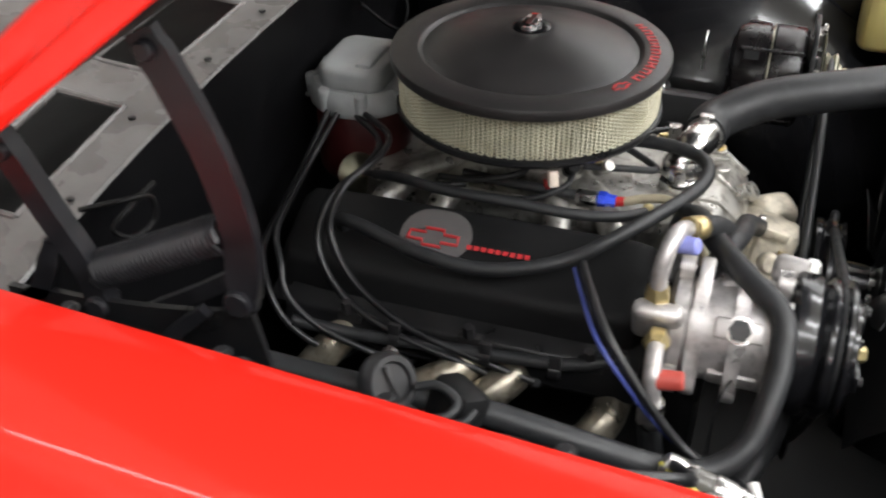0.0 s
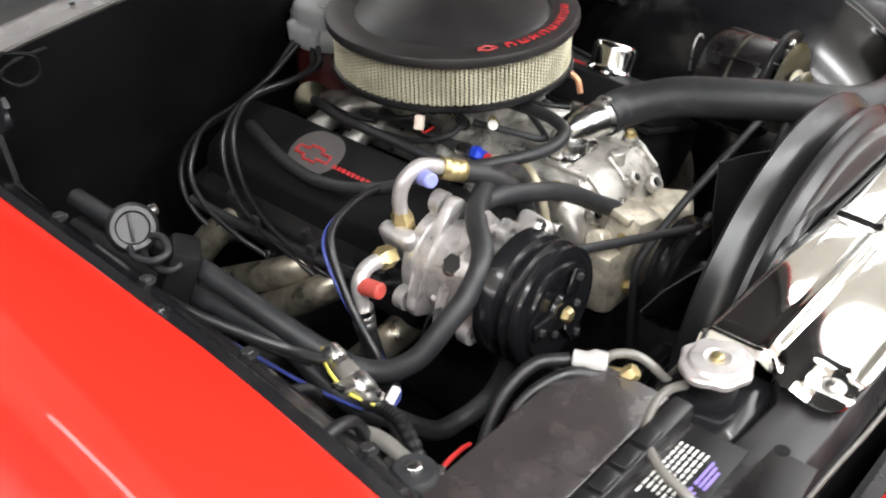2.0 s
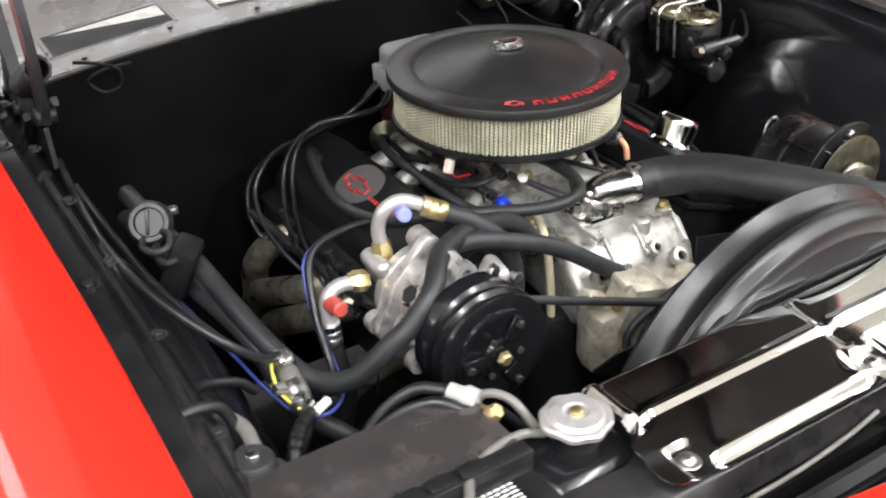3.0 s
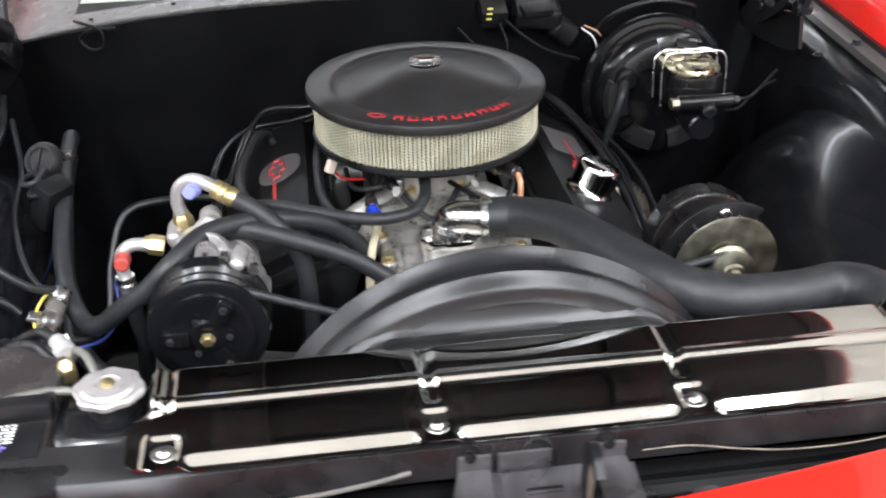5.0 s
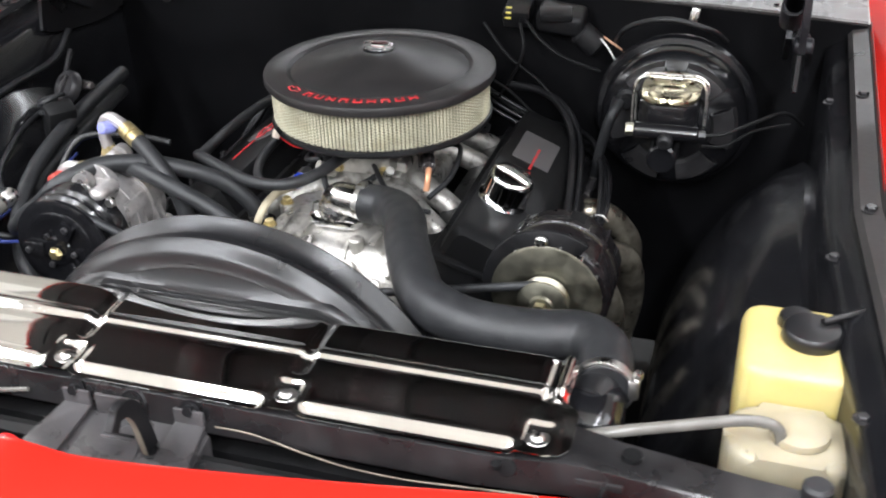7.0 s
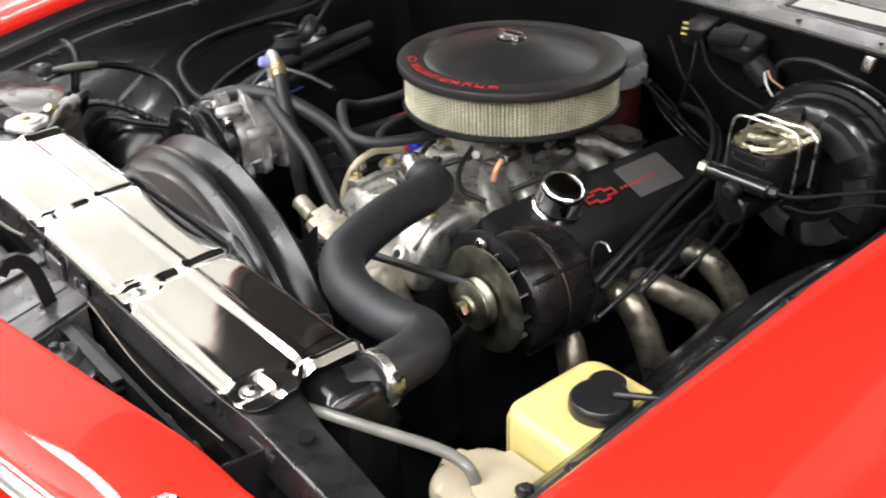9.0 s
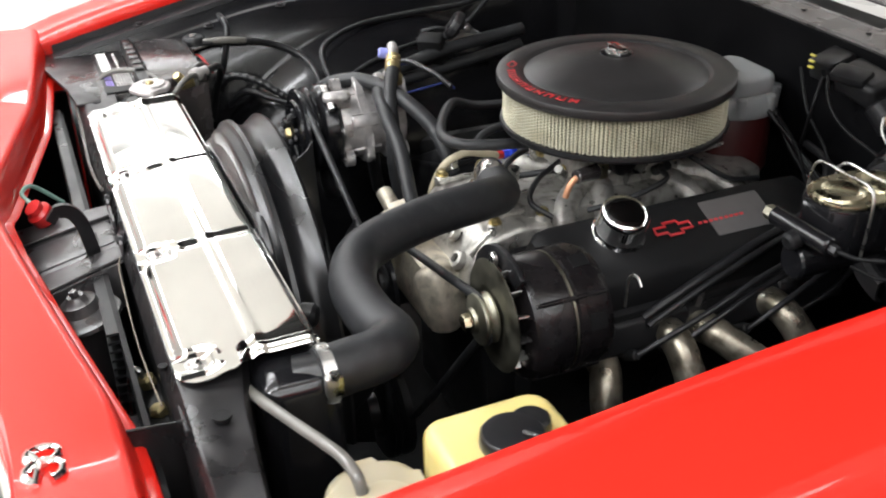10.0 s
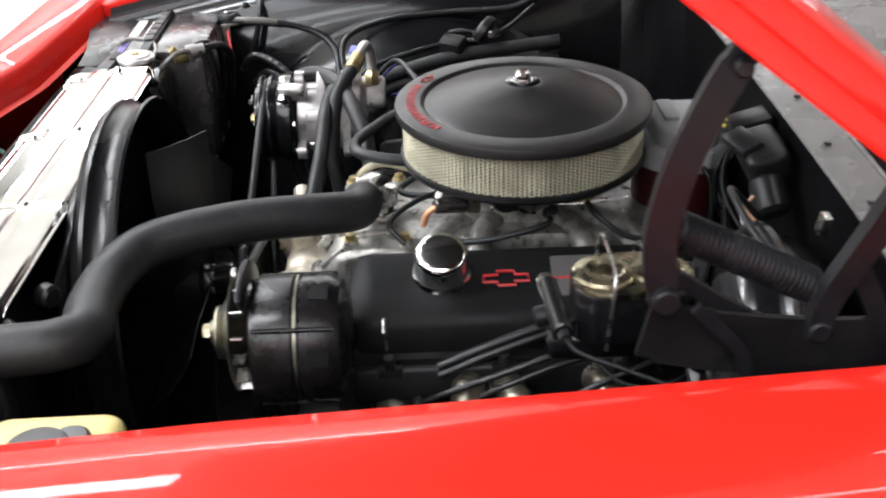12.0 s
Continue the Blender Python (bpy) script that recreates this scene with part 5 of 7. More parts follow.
# each outline runs in x and y, y counted from the bar
latch_panel("plate", [(-0.068, 0.0), (0.091, 0.0), (0.098, -0.05), (0.112, -0.15), (-0.10, -0.15), (-0.082, -0.05)], 0.0)
latch_panel("centre_panel", [(-0.030, -0.004), (0.036, -0.004), (0.040, -0.14), (-0.036, -0.14)], 0.0022)
latch_panel("side_panel", [(-0.067, 0.001), (-0.036, 0.001), (-0.046, -0.14), (-0.098, -0.14), (-0.081, -0.05)], 0.0062)
latch_panel("side_panel", [(0.058, 0.001), (0.0905, 0.001), (0.097, -0.05), (0.11, -0.14), (0.060, -0.14)], 0.0062)
for x0, x1 in ((-0.067, -0.036), (-0.030, 0.020), (0.058, 0.0905)):
    part("mounting_strap", box(bmesh.new(), ((x0 + x1) / 2, -0.7465, -0.0915), (x1 - x0, 0.004, 0.026), bevel=0.0014), LATCH, latch)
b = bmesh.new()
prism(b, [(0.004, 0.0), (0.15, -0.032), (0.15, -0.075), (0.06, -0.085), (0.004, -0.06)], frame_at((0.0975, -0.748, -0.1), -Y, -X), 0.004, 0.001)
part("side_flange", b, LATCH, latch)
for x in (-0.055, 0.074):
    part("bolt", hexbolt(bmesh.new(), (x, -0.7425, -0.0815), (0, -1, 0.36), 0.0062, 0.006, 0.011), BLACK_SATIN, latch)
part("cup", lathe(bmesh.new(), [(0, -0.003), (0.009, -0.002), (0.012, 0.002), (0.014, 0.0024), (0.016, 0.0), (0.016, -0.003)], (0.009, -0.7415, -0.087), (0, -1, 0.36), 24), BLACK_SATIN, latch)
# Rimmed black discs paint the dark of holes that are not cut.
for x, dy, r in ((0.012, 0.050, 0.013), (-0.052, 0.042, 0.005), (0.078, 0.052, 0.005), (-0.02, 0.066, 0.004), (0.05, 0.036, 0.007)):
    part("hole_disc", lathe(bmesh.new(), [(0, 0.0002), (r * 0.86, 0.0004), (r, 0.0018), (r * 1.14, 0.0012), (r * 1.14, -0.004), (0, -0.004)], (x, -0.746 - dy, -0.0995 - LS * dy + (0.0042 if abs(x - 0.01) > 0.04 and abs(x - 0.05) > 0.005 else 0.0)), (0, -LS, 1), 20), BLACK_MATT, latch)
# A black bar painted in for the dark of the slit.
part("slit_strip", box(bmesh.new(), (0.009, -0.771, -0.1042), (0.034, 0.005, 0.003), bevel=0.001), BLACK_MATT, latch)
part("slit_lip", box(bmesh.new(), (0.009, -0.7755, -0.1035), (0.034, 0.0035, 0.003), bevel=0.001), LATCH, latch)
b = bmesh.new()
line = curve([(0.047, -0.775, -0.125), (0.046, -0.780, -0.090), (0.045, -0.786, -0.060), (0.044, -0.797, -0.043), (0.043, -0.811, -0.042), (0.043, -0.821, -0.053)], 6)
rows = []
edge_rows = []
for i, p in enumerate(line):
    t = (line[min(i + 1, len(line) - 1)] - line[max(i - 1, 0)]).normalized()
    nrm = Vector((0, -t.z, t.y)) * (0.0085 if i < len(line) - 6 else 0.006)
    rows.append([p + nrm + X * 0.004, p + nrm - X * 0.004, p - nrm - X * 0.004, p - nrm + X * 0.004])
    edge_rows.append([p + nrm * 1.06 + X * 0.003, p + nrm * 1.06 - X * 0.003, p + nrm * 0.94 - X * 0.003, p + nrm * 0.94 + X * 0.003])
# The tan strip paints the light caught along the hook's steel edge.
for name, rr, m, parent, label in (("release_lever", rows, BLACK_SATIN, latch, "curved black release hook"), ("lit_edge", edge_rows[:22], BRASS_DULL, None, "tan strip painted as the lit steel edge of the hook")):
    b = bmesh.new()
    grid(b, rr, True)
    b.verts.ensure_lookup_table()
    b.faces.new(b.verts[:4])
    b.faces.new(b.verts[-4:])
    lever = part(name, b, m, parent or lever, label)
hose("release_cable", [(0.105, -0.752, -0.088), (0.148, -0.757, -0.084), (0.199, -0.758, -0.094), (0.245, -0.759, -0.100), (0.30, -0.759, -0.101), (0.355, -0.758, -0.097), (0.42, -0.755, -0.094)], 0.0009, BRASS_DULL, "thin tan release cable along the radiator support", "cable", seg=8)
hose("grille_wire", [(-0.50, -0.745, -0.098), (-0.40, -0.747, -0.100), (-0.30, -0.751, -0.1045), (-0.22, -0.752, -0.1025), (-0.15, -0.750, -0.096), (-0.11, -0.747, -0.09)], 0.0026, HOSE_CLEAR, "grey wire sagging under the radiator support", "wire", seg=8)
horn = thing("horn", (0.14, -0.83, -0.14), "grey round horn cup behind the nose panel", "horn")
part("cup", lathe(bmesh.new(), [(0, 0.028), (0.010, 0.028), (0.015, 0.022), (0.021, 0.02), (0.024, 0.008), (0.033, 0.004), (0.037, 0.001), (0.044, 0), (0.045, -0.004), (0.036, -0.008), (0, -0.012)], (0.155, -0.806, -0.128), (-0.05, -0.2, 1), 32), LATCH, horn)
part("centre_nut", hexbolt(bmesh.new(), (0.154, -0.812, -0.100), (-0.05, -0.2, 1), 0.006, 0.006), LATCH, horn)
part("stay", box(bmesh.new(), (0.155, -0.80, -0.196), (0.05, 0.03, 0.12), bevel=0.004), BLACK_WORN, horn)
plug = thing("wiring_plug", (-0.075, -0.83, -0.09), "bright red plastic plug behind the grille", "plug")
part("body", lathe(bmesh.new(), [(0, 0), (0.014, 0), (0.017, 0.004), (0.017, 0.018), (0.012, 0.022), (0.012, 0.03), (0, 0.03)], (-0.078, -0.825, -0.105), (0.2, -0.5, 0.8), 20), mat("bright_red_plastic", (0.55, 0.02, 0.02), 0.35, 0, 0.1, 40, 0, 200), plug)
part("lead", tube(bmesh.new(), [(-0.09, -0.84, -0.085), (-0.11, -0.85, -0.075), (-0.14, -0.835, -0.08), (-0.16, -0.80, -0.12)], 0.003, 8, 6), mat("pale_green_wire", (0.25, 0.42, 0.36), 0.5), plug)
fit = thing("pipe_fitting", (0.31, -0.745, -0.16), "black block with two brass pipe nuts", "pipe fitting")
part("block", box(bmesh.new(), (0.312, -0.752, -0.19), (0.09, 0.03, 0.06), bevel=0.005), BLACK_SATIN, fit)
for p in ((0.285, -0.755, -0.158), (0.339, -0.752, -0.163)):
    part("nut", lathe(bmesh.new(), [(0, 0), (0.010, 0), (0.010, 0.010), (0.007, 0.013), (0, 0.013)], p, (0, -0.35, 1), 6), BRASS, fit)
part("pipe", tube(bmesh.new(), [(0.285, -0.758, -0.15), (0.283, -0.764, -0.138), (0.276, -0.772, -0.142), (0.274, -0.776, -0.18), (0.28, -0.78, -0.22)], 0.004, 10, 6), STEEL, fit)
part("stay", box(bmesh.new(), (0.37, -0.77, -0.185), (0.12, 0.05, 0.005), axes((0.1, 0.2, 1)), bevel=0.001), BLACK_WORN, fit)

# ---------------------------------------------------------------- carburettor under the air cleaner
cb = thing("carburettor", (0, 0, -0.12), "dull grey and gold carburettor under the air cleaner", "carburettor")
part("base", box(bmesh.new(), (0, 0, -0.133), (0.125, 0.15, 0.016), bevel=0.003), ALU, cb)
part("body", box(bmesh.new(), (0, 0.0, -0.112), (0.105, 0.13, 0.034), bevel=0.008), ALU, cb)
for s in (-1, 1):
    part("float_bowl", box(bmesh.new(), (0, s * 0.082, -0.117), (0.095, 0.04, 0.042), bevel=0.008), ALU, cb)
    for x in (-0.036, 0.036):
        part("bowl_screw", hexbolt(bmesh.new(), (x, s * 0.102, -0.128), (0, s, 0), 0.006, 0.006, 0.008), BRASS, cb)
part("neck", lathe(bmesh.new(), [(0.065, -0.098), (0.062, -0.084), (0.066, -0.080)], (0, 0, 0), Z, 32), ALU, cb)
b = bmesh.new()
box(b, (0.068, 0.02, -0.115), (0.012, 0.09, 0.022), bevel=0.003)
part("linkage_plate", b, GOLD, cb, "gold plated throttle linkage")
part("linkage_rod", tube(bmesh.new(), [(0.078, -0.05, -0.125), (0.082, 0.0, -0.118), (0.084, 0.06, -0.122), (0.09, 0.14, -0.11)], 0.0028, 8, 5), STEEL, cb)
part("linkage_rod", tube(bmesh.new(), [(-0.07, -0.06, -0.12), (-0.076, 0.01, -0.112), (-0.074, 0.07, -0.122)], 0.0028, 8, 5), BRASS, cb)
part("choke_pot", cyl(bmesh.new(), (0.066, -0.03, -0.11), (0.09, -0.03, -0.108), 0.022, seg=24, bevel=0.003), BLACK_SATIN, cb)
part("spring", tube(bmesh.new(), [Vector((0.08 + 0.005 * math.cos(k * 0.9), 0.03 + 0.0016 * k, -0.10 + 0.005 * math.sin(k * 0.9))) for k in range(40)], 0.0009, 5, 1), STEEL, cb)
for x, y, z, r, mm in ((-0.072, -0.02, -0.118, 0.010, BLACK_SATIN), (-0.07, 0.035, -0.122, 0.008, SHADED_OILY_ALU), (-0.066, -0.075, -0.128, 0.009, BLACK_SATIN), (0.07, 0.075, -0.12, 0.010, BRASS), (-0.05, -0.112, -0.13, 0.008, SHADED_OILY_ALU), (0.045, -0.11, -0.128, 0.007, SHADED_OILY_ALU), (0.09, 0.03, -0.13, 0.008, BLACK_SATIN)):
    part("fitting", lathe(bmesh.new(), [(0, -0.012), (r, -0.012), (r, 0.0), (r * 0.75, 0.002), (r * 0.7, 0.012), (r * 0.95, 0.014), (r * 0.9, 0.02), (0, 0.02)], (x, y, z), (x * 4, y * 2, 0.25), 12), mm, cb)
for pts in ([(-0.08, -0.025, -0.116), (-0.105, -0.02, -0.122), (-0.115, 0.03, -0.135), (-0.10, 0.09, -0.15)], [(-0.075, -0.08, -0.128), (-0.10, -0.075, -0.135), (-0.12, -0.03, -0.15), (-0.125, 0.04, -0.155)], [(0.095, 0.03, -0.13), (0.12, 0.02, -0.135), (0.125, -0.05, -0.15), (0.105, -0.10, -0.165)], [(0.075, 0.08, -0.118), (0.11, 0.09, -0.125), (0.13, 0.13, -0.15), (0.12, 0.19, -0.165)]):
    part("vacuum_line", tube(bmesh.new(), pts, 0.0042, 10, 6), RUBBER, cb)
part("lever", prism(bmesh.new(), [(-0.018, -0.006), (0.02, -0.01), (0.024, 0.004), (0.006, 0.014), (-0.016, 0.008)], frame_at((-0.066, 0.01, -0.124), Y, -X), 0.003, 0.0006), GOLD, cb, "gold plated throttle lever")
part("lever", prism(bmesh.new(), [(-0.02, -0.006), (0.022, -0.012), (0.026, 0.004), (0.0, 0.016), (-0.018, 0.008)], frame_at((0.078, -0.01, -0.126), Y, X), 0.003, 0.0006), STEEL, cb)
sens = thing("temperature_sensor", (0.117, -0.13, -0.11), "grey sensor with a copper coloured wire end", "sensor")
part("body", cyl(bmesh.new(), (0.100, -0.085, -0.108), (0.116, -0.128, -0.102), 0.012, 0.010, seg=16, bevel=0.002), GREY_PLASTIC, sens)
part("lead", tube(bmesh.new(), [(0.116, -0.126, -0.103), (0.118, -0.138, -0.112), (0.117, -0.144, -0.13)], 0.0045, 10, 5), mat("copper_wire_end", (0.6, 0.3, 0.17), 0.4, 0.5), sens)
part("clip", box(bmesh.new(), (0.095, -0.075, -0.108), (0.012, 0.02, 0.03), bevel=0.002), GOLD, sens)
cw = thing("wire_connector", (-0.154, -0.071, -0.095), "small cream wire connector beside the carburettor", "connector")
part("shell", box(bmesh.new(), (-0.15, -0.071, -0.095), (0.012, 0.012, 0.02), axes((0.4, 0.2, 1)), bevel=0.002), mat("cream_connector", (0.62, 0.52, 0.44), 0.5), cw)
part("lead", tube(bmesh.new(), [(-0.148, -0.07, -0.103), (-0.13, -0.06, -0.122), (-0.10, -0.05, -0.13)], 0.002, 6, 5), RED_WIRE, cw)
ff = thing("fuel_fitting", (-0.1, -0.12, -0.147), "silver and blue anodised fuel line fitting", "fuel fitting")
part("sleeve", lathe(bmesh.new(), [(0, 0), (0.008, 0), (0.010, 0.003), (0.010, 0.026), (0, 0.028)], (-0.095, -0.090, -0.147), (0, -1, 0), 8), STEEL, ff)
part("nut", lathe(bmesh.new(), [(0, 0), (0.010, 0), (0.0105, 0.010), (0.008, 0.013), (0.008, 0.022), (0, 0.022)], (-0.095, -0.118, -0.147), (0, -1, 0), 6), BLUE, ff)
part("line", tube(bmesh.new(), [(-0.09, 0.06, -0.145), (-0.095, 0.0, -0.145), (-0.095, -0.09, -0.147)], 0.0065, 10, 6), RUBBER, ff)
part("red_end", cyl(bmesh.new(), (-0.095, -0.139, -0.147), (-0.094, -0.150, -0.146), 0.0062, seg=12), RED_WIRE, ff)
hose("fuel_hose", [(-0.094, -0.150, -0.146), (-0.092, -0.175, -0.138), (-0.096, -0.205, -0.133), (-0.106, -0.235, -0.15), (-0.112, -0.255, -0.19), (-0.113, -0.262, -0.25), (-0.112, -0.262, -0.34)], 0.0058, TAN_HOSE, "tan braided fuel hose bending down the engine front")
hose("vacuum_hose", [(-0.06, -0.09, -0.125), (-0.045, -0.14, -0.128), (-0.02, -0.175, -0.138), (0.0, -0.165, -0.14), (0.03, -0.11, -0.13)], 0.0048, RUBBER, "short black vacuum hose at the carburettor")
hose("vacuum_hose", [(0.02, -0.10, -0.12), (0.06, -0.16, -0.125), (0.10, -0.19, -0.135), (0.13, -0.17, -0.15)], 0.004, CABLE, "thin black vacuum line over the manifold")

# ---------------------------------------------------------------- exhaust headers
PIPES_P = [
    [(-0.285, -0.19, -0.272), (-0.335, -0.185, -0.285), (-0.36, -0.15, -0.33), (-0.365, -0.09, -0.41), (-0.34, 0.02, -0.53)],
    [(-0.27, -0.03, -0.248), (-0.315, -0.022, -0.254), (-0.347, 0.015, -0.272), (-0.362, 0.085, -0.308), (-0.366, 0.165, -0.36), (-0.35, 0.22, -0.46)],
    [(-0.27, -0.08, -0.256), (-0.318, -0.073, -0.262), (-0.350, -0.035, -0.288), (-0.364, 0.035, -0.332), (-0.366, 0.115, -0.39), (-0.35, 0.17, -0.48)],
    [(-0.27, 0.13, -0.252), (-0.318, 0.14, -0.256), (-0.346, 0.165, -0.285), (-0.352, 0.20, -0.35), (-0.335, 0.225, -0.5)],
]
PIPES_D = [  # front to rear
    [(0.285, -0.185, -0.275), (0.32, -0.19, -0.285), (0.345, -0.20, -0.325), (0.36, -0.19, -0.40), (0.34, -0.12, -0.5)],
    [(0.285, -0.09, -0.262), (0.330, -0.095, -0.250), (0.362, -0.095, -0.270), (0.385, -0.085, -0.33), (0.375, -0.04, -0.44), (0.35, 0.0, -0.55)],
    [(0.285, -0.055, -0.262), (0.330, -0.045, -0.250), (0.365, -0.02, -0.266), (0.395, 0.02, -0.305), (0.395, 0.07, -0.41), (0.365, 0.09, -0.55)],
    [(0.285, 0.06, -0.252), (0.33, 0.07, -0.245), (0.365, 0.085, -0.272), (0.385, 0.11, -0.34), (0.36, 0.13, -0.5)],
]
for s, pipes in ((-1, PIPES_P), (1, PIPES_D)):
    ob = thing("exhaust_header", (s * 0.34, 0, -0.26), "heat-tinted bare steel exhaust header pipes", "exhaust header", "exhaust headers")
    part("flange", box(bmesh.new(), (s * 0.285, -0.03, -0.255), (0.36, 0.010, 0.04), axes((-s * 0.5, 0, 1)), bevel=0.003), BLACK_WORN, ob)
    for p in pipes:
        part("pipe", tube(bmesh.new(), p, 0.0215, 18, 8), HEADER, ob, angle=60)
    bolts(ob, STEEL, [(s * 0.297, y, -0.235) for y in (-0.14, -0.10, -0.02, 0.03, 0.12)], (s, 0, 0.5), 0.007, 0.009)

# ---------------------------------------------------------------- ignition
di = thing("distributor", (-0.02, 0.222, -0.2), "grey distributor cap on a dark red body", "distributor")
DC = (-0.012, 0.228)
part("body", lathe(bmesh.new(), [(0, -0.03), (0.03, -0.03), (0.034, 0.0), (0.062, 0.012), (0.066, 0.02), (0.066, 0.112), (0.062, 0.118), (0, 0.118)], (DC[0], DC[1], -0.212), Z, 32), DARK_RED, di)
part("cap", lathe(bmesh.new(), [(0, 0), (0.070, 0), (0.073, 0.004), (0.0735, 0.018), (0.071, 0.028), (0.066, 0.034), (0, 0.036)], (DC[0], DC[1], -0.098), Z, 32), CAP_GREY, di)
b = bmesh.new()
prism(b, [(-0.058, -0.034), (-0.040, -0.046), (0.040, -0.046), (0.058, -0.034), (0.058, 0.034), (0.040, 0.046), (-0.040, 0.046), (-0.058, 0.034)], frame_at((DC[0], DC[1], -0.068), X, Z), 0.034, 0.009, 3)
part("coil_cover", b, CAP_GREY, di)
part("coil_rib", box(bmesh.new(), (DC[0] - 0.01, DC[1] - 0.02, -0.033), (0.07, 0.022, 0.009), bevel=0.004), CAP_GREY, di)
for k in range(8):
    a = radians(45 * k + 20)
    part("terminal_post", cyl(bmesh.new(), (DC[0] + 0.066 * math.cos(a), DC[1] + 0.066 * math.sin(a), -0.092), (DC[0] + 0.070 * math.cos(a), DC[1] + 0.070 * math.sin(a), -0.062), 0.010, 0.0085, seg=12, bevel=0.002), CAP_GREY, di)
for a in (110, 250, 20):
    a = radians(a)
    part("latch_screw", hexbolt(bmesh.new(), (DC[0] + 0.076 * math.cos(a), DC[1] + 0.073 * math.sin(a), -0.094), (math.cos(a), math.sin(a), 0.3), 0.006, 0.012), BLACK_SATIN, di)
PALE_GOLD = mat("pale_gold_plating", (0.33, 0.32, 0.24), 0.36, 1, 0.25, 40, 0.03, 200, 0.1)
va = part("vacuum_advance", lathe(bmesh.new(), [(0, 0.016), (0.005, 0.015), (0.010, 0.012), (0.016, 0.008), (0.024, 0.004), (0.0285, 0), (0.0285, -0.004), (0.022, -0.012), (0.010, -0.018), (0, -0.02)], (-0.092, 0.207, -0.172), (-0.6, -0.72, 0.35), 32), PALE_GOLD, di, "olive gold vacuum advance can")
part("nipple", tube(bmesh.new(), [(-0.088, 0.212, -0.172), (-0.105, 0.185, -0.160), (-0.118, 0.14, -0.150), (-0.125, 0.09, -0.148), (-0.11, 0.05, -0.148)], 0.0045, 10, 6), RUBBER, va)
hose("vacuum_hose", [(-0.120, 0.170, -0.150), (-0.150, 0.12, -0.130), (-0.166, 0.063, -0.126), (-0.169, -0.021, -0.125), (-0.166, -0.10, -0.129), (-0.150, -0.15, -0.133), (-0.12, -0.18, -0.14)], 0.0068, RUBBER, "black vacuum hose lying along the valve cover")
WIRES_P = [
    [(-0.078, 0.20, -0.088), (-0.125, 0.148, -0.086), (-0.182, 0.138, -0.084), (-0.245, 0.158, -0.094), (-0.277, 0.165, -0.138), (-0.303, 0.125, -0.186), (-0.326, 0.052, -0.216), (-0.334, -0.03, -0.234), (-0.326, -0.10, -0.258)],
    [(-0.080, 0.21, -0.092), (-0.130, 0.160, -0.092), (-0.185, 0.150, -0.092), (-0.250, 0.172, -0.106), (-0.287, 0.178, -0.15), (-0.312, 0.14, -0.198), (-0.331, 0.07, -0.224), (-0.336, -0.02, -0.244), (-0.324, -0.06, -0.268)],
    [(-0.085, 0.235, -0.09), (-0.13, 0.252, -0.13), (-0.20, 0.252, -0.152), (-0.27, 0.240, -0.156), (-0.312, 0.216, -0.170), (-0.334, 0.20, -0.198), (-0.344, 0.16, -0.226), (-0.342, 0.10, -0.250), (-0.328, 0.06, -0.272)],
    [(-0.08, 0.25, -0.09), (-0.13, 0.265, -0.142), (-0.20, 0.265, -0.166), (-0.275, 0.255, -0.172), (-0.325, 0.230, -0.188), (-0.346, 0.205, -0.218), (-0.350, 0.17, -0.246), (-0.335, 0.135, -0.272)],
]
for w in WIRES_P:
    ob = hose("spark_plug_wire", w, 0.0042, CABLE, "black spark plug wire looping past the valve cover", "wire", "spark plug wires", 10)
    e0, e1 = Vector(w[-1]), Vector((-0.285, w[-1][1] - 0.004, -0.29))
    part("boot", cyl(bmesh.new(), e0, e0 + (e1 - e0).normalized() * 0.032, 0.0075, 0.0085, seg=12, bevel=0.002), RUBBER, ob)
hose("head_loom", [(-0.345, 0.19, -0.225), (-0.334, 0.11, -0.236), (-0.330, 0.02, -0.232), (-0.328, -0.07, -0.228), (-0.322, -0.15, -0.222), (-0.30, -0.20, -0.215)], 0.0075, RUBBER, "black wiring loom along the cylinder head", "wire")
for y in (0.06, -0.05, -0.13):
    cl = thing("wire_clip", (-0.333, y, -0.225), "small worn black wire clip on the loom", "clip", "wire clips")
    part("band", lathe(bmesh.new(), [(0.0075, 0), (0.0098, 0), (0.0098, 0.012), (0.0075, 0.012)], (-0.3295, y, -0.231), Y, 14, True), BLACK_WORN, cl)
    part("tab", box(bmesh.new(), (-0.333, y + 0.006, -0.218), (0.006, 0.014, 0.018), bevel=0.0015), BLACK_WORN, cl)
WIRES_D = [
    [(0.055, 0.245, -0.085), (0.10, 0.268, -0.13), (0.19, 0.268, -0.175), (0.28, 0.225, -0.178), (0.325, 0.12, -0.172), (0.345, 0.02, -0.185), (0.351, -0.05, -0.208), (0.350, -0.12, -0.235), (0.342, -0.155, -0.256)],
    [(0.052, 0.25, -0.087), (0.10, 0.278, -0.14), (0.19, 0.278, -0.187), (0.285, 0.235, -0.19), (0.332, 0.12, -0.184), (0.35, 0.02, -0.198), (0.354, -0.05, -0.225), (0.346, -0.10, -0.256)],
    [(0.045, 0.265, -0.087), (0.09, 0.285, -0.15), (0.19, 0.285, -0.20), (0.29, 0.24, -0.205), (0.338, 0.14, -0.205), (0.35, 0.06, -0.232), (0.34, 0.02, -0.264)],
    [(0.035, 0.275, -0.088), (0.08, 0.288, -0.16), (0.19, 0.288, -0.215), (0.29, 0.245, -0.22), (0.335, 0.17, -0.235), (0.335, 0.10, -0.266)],
]
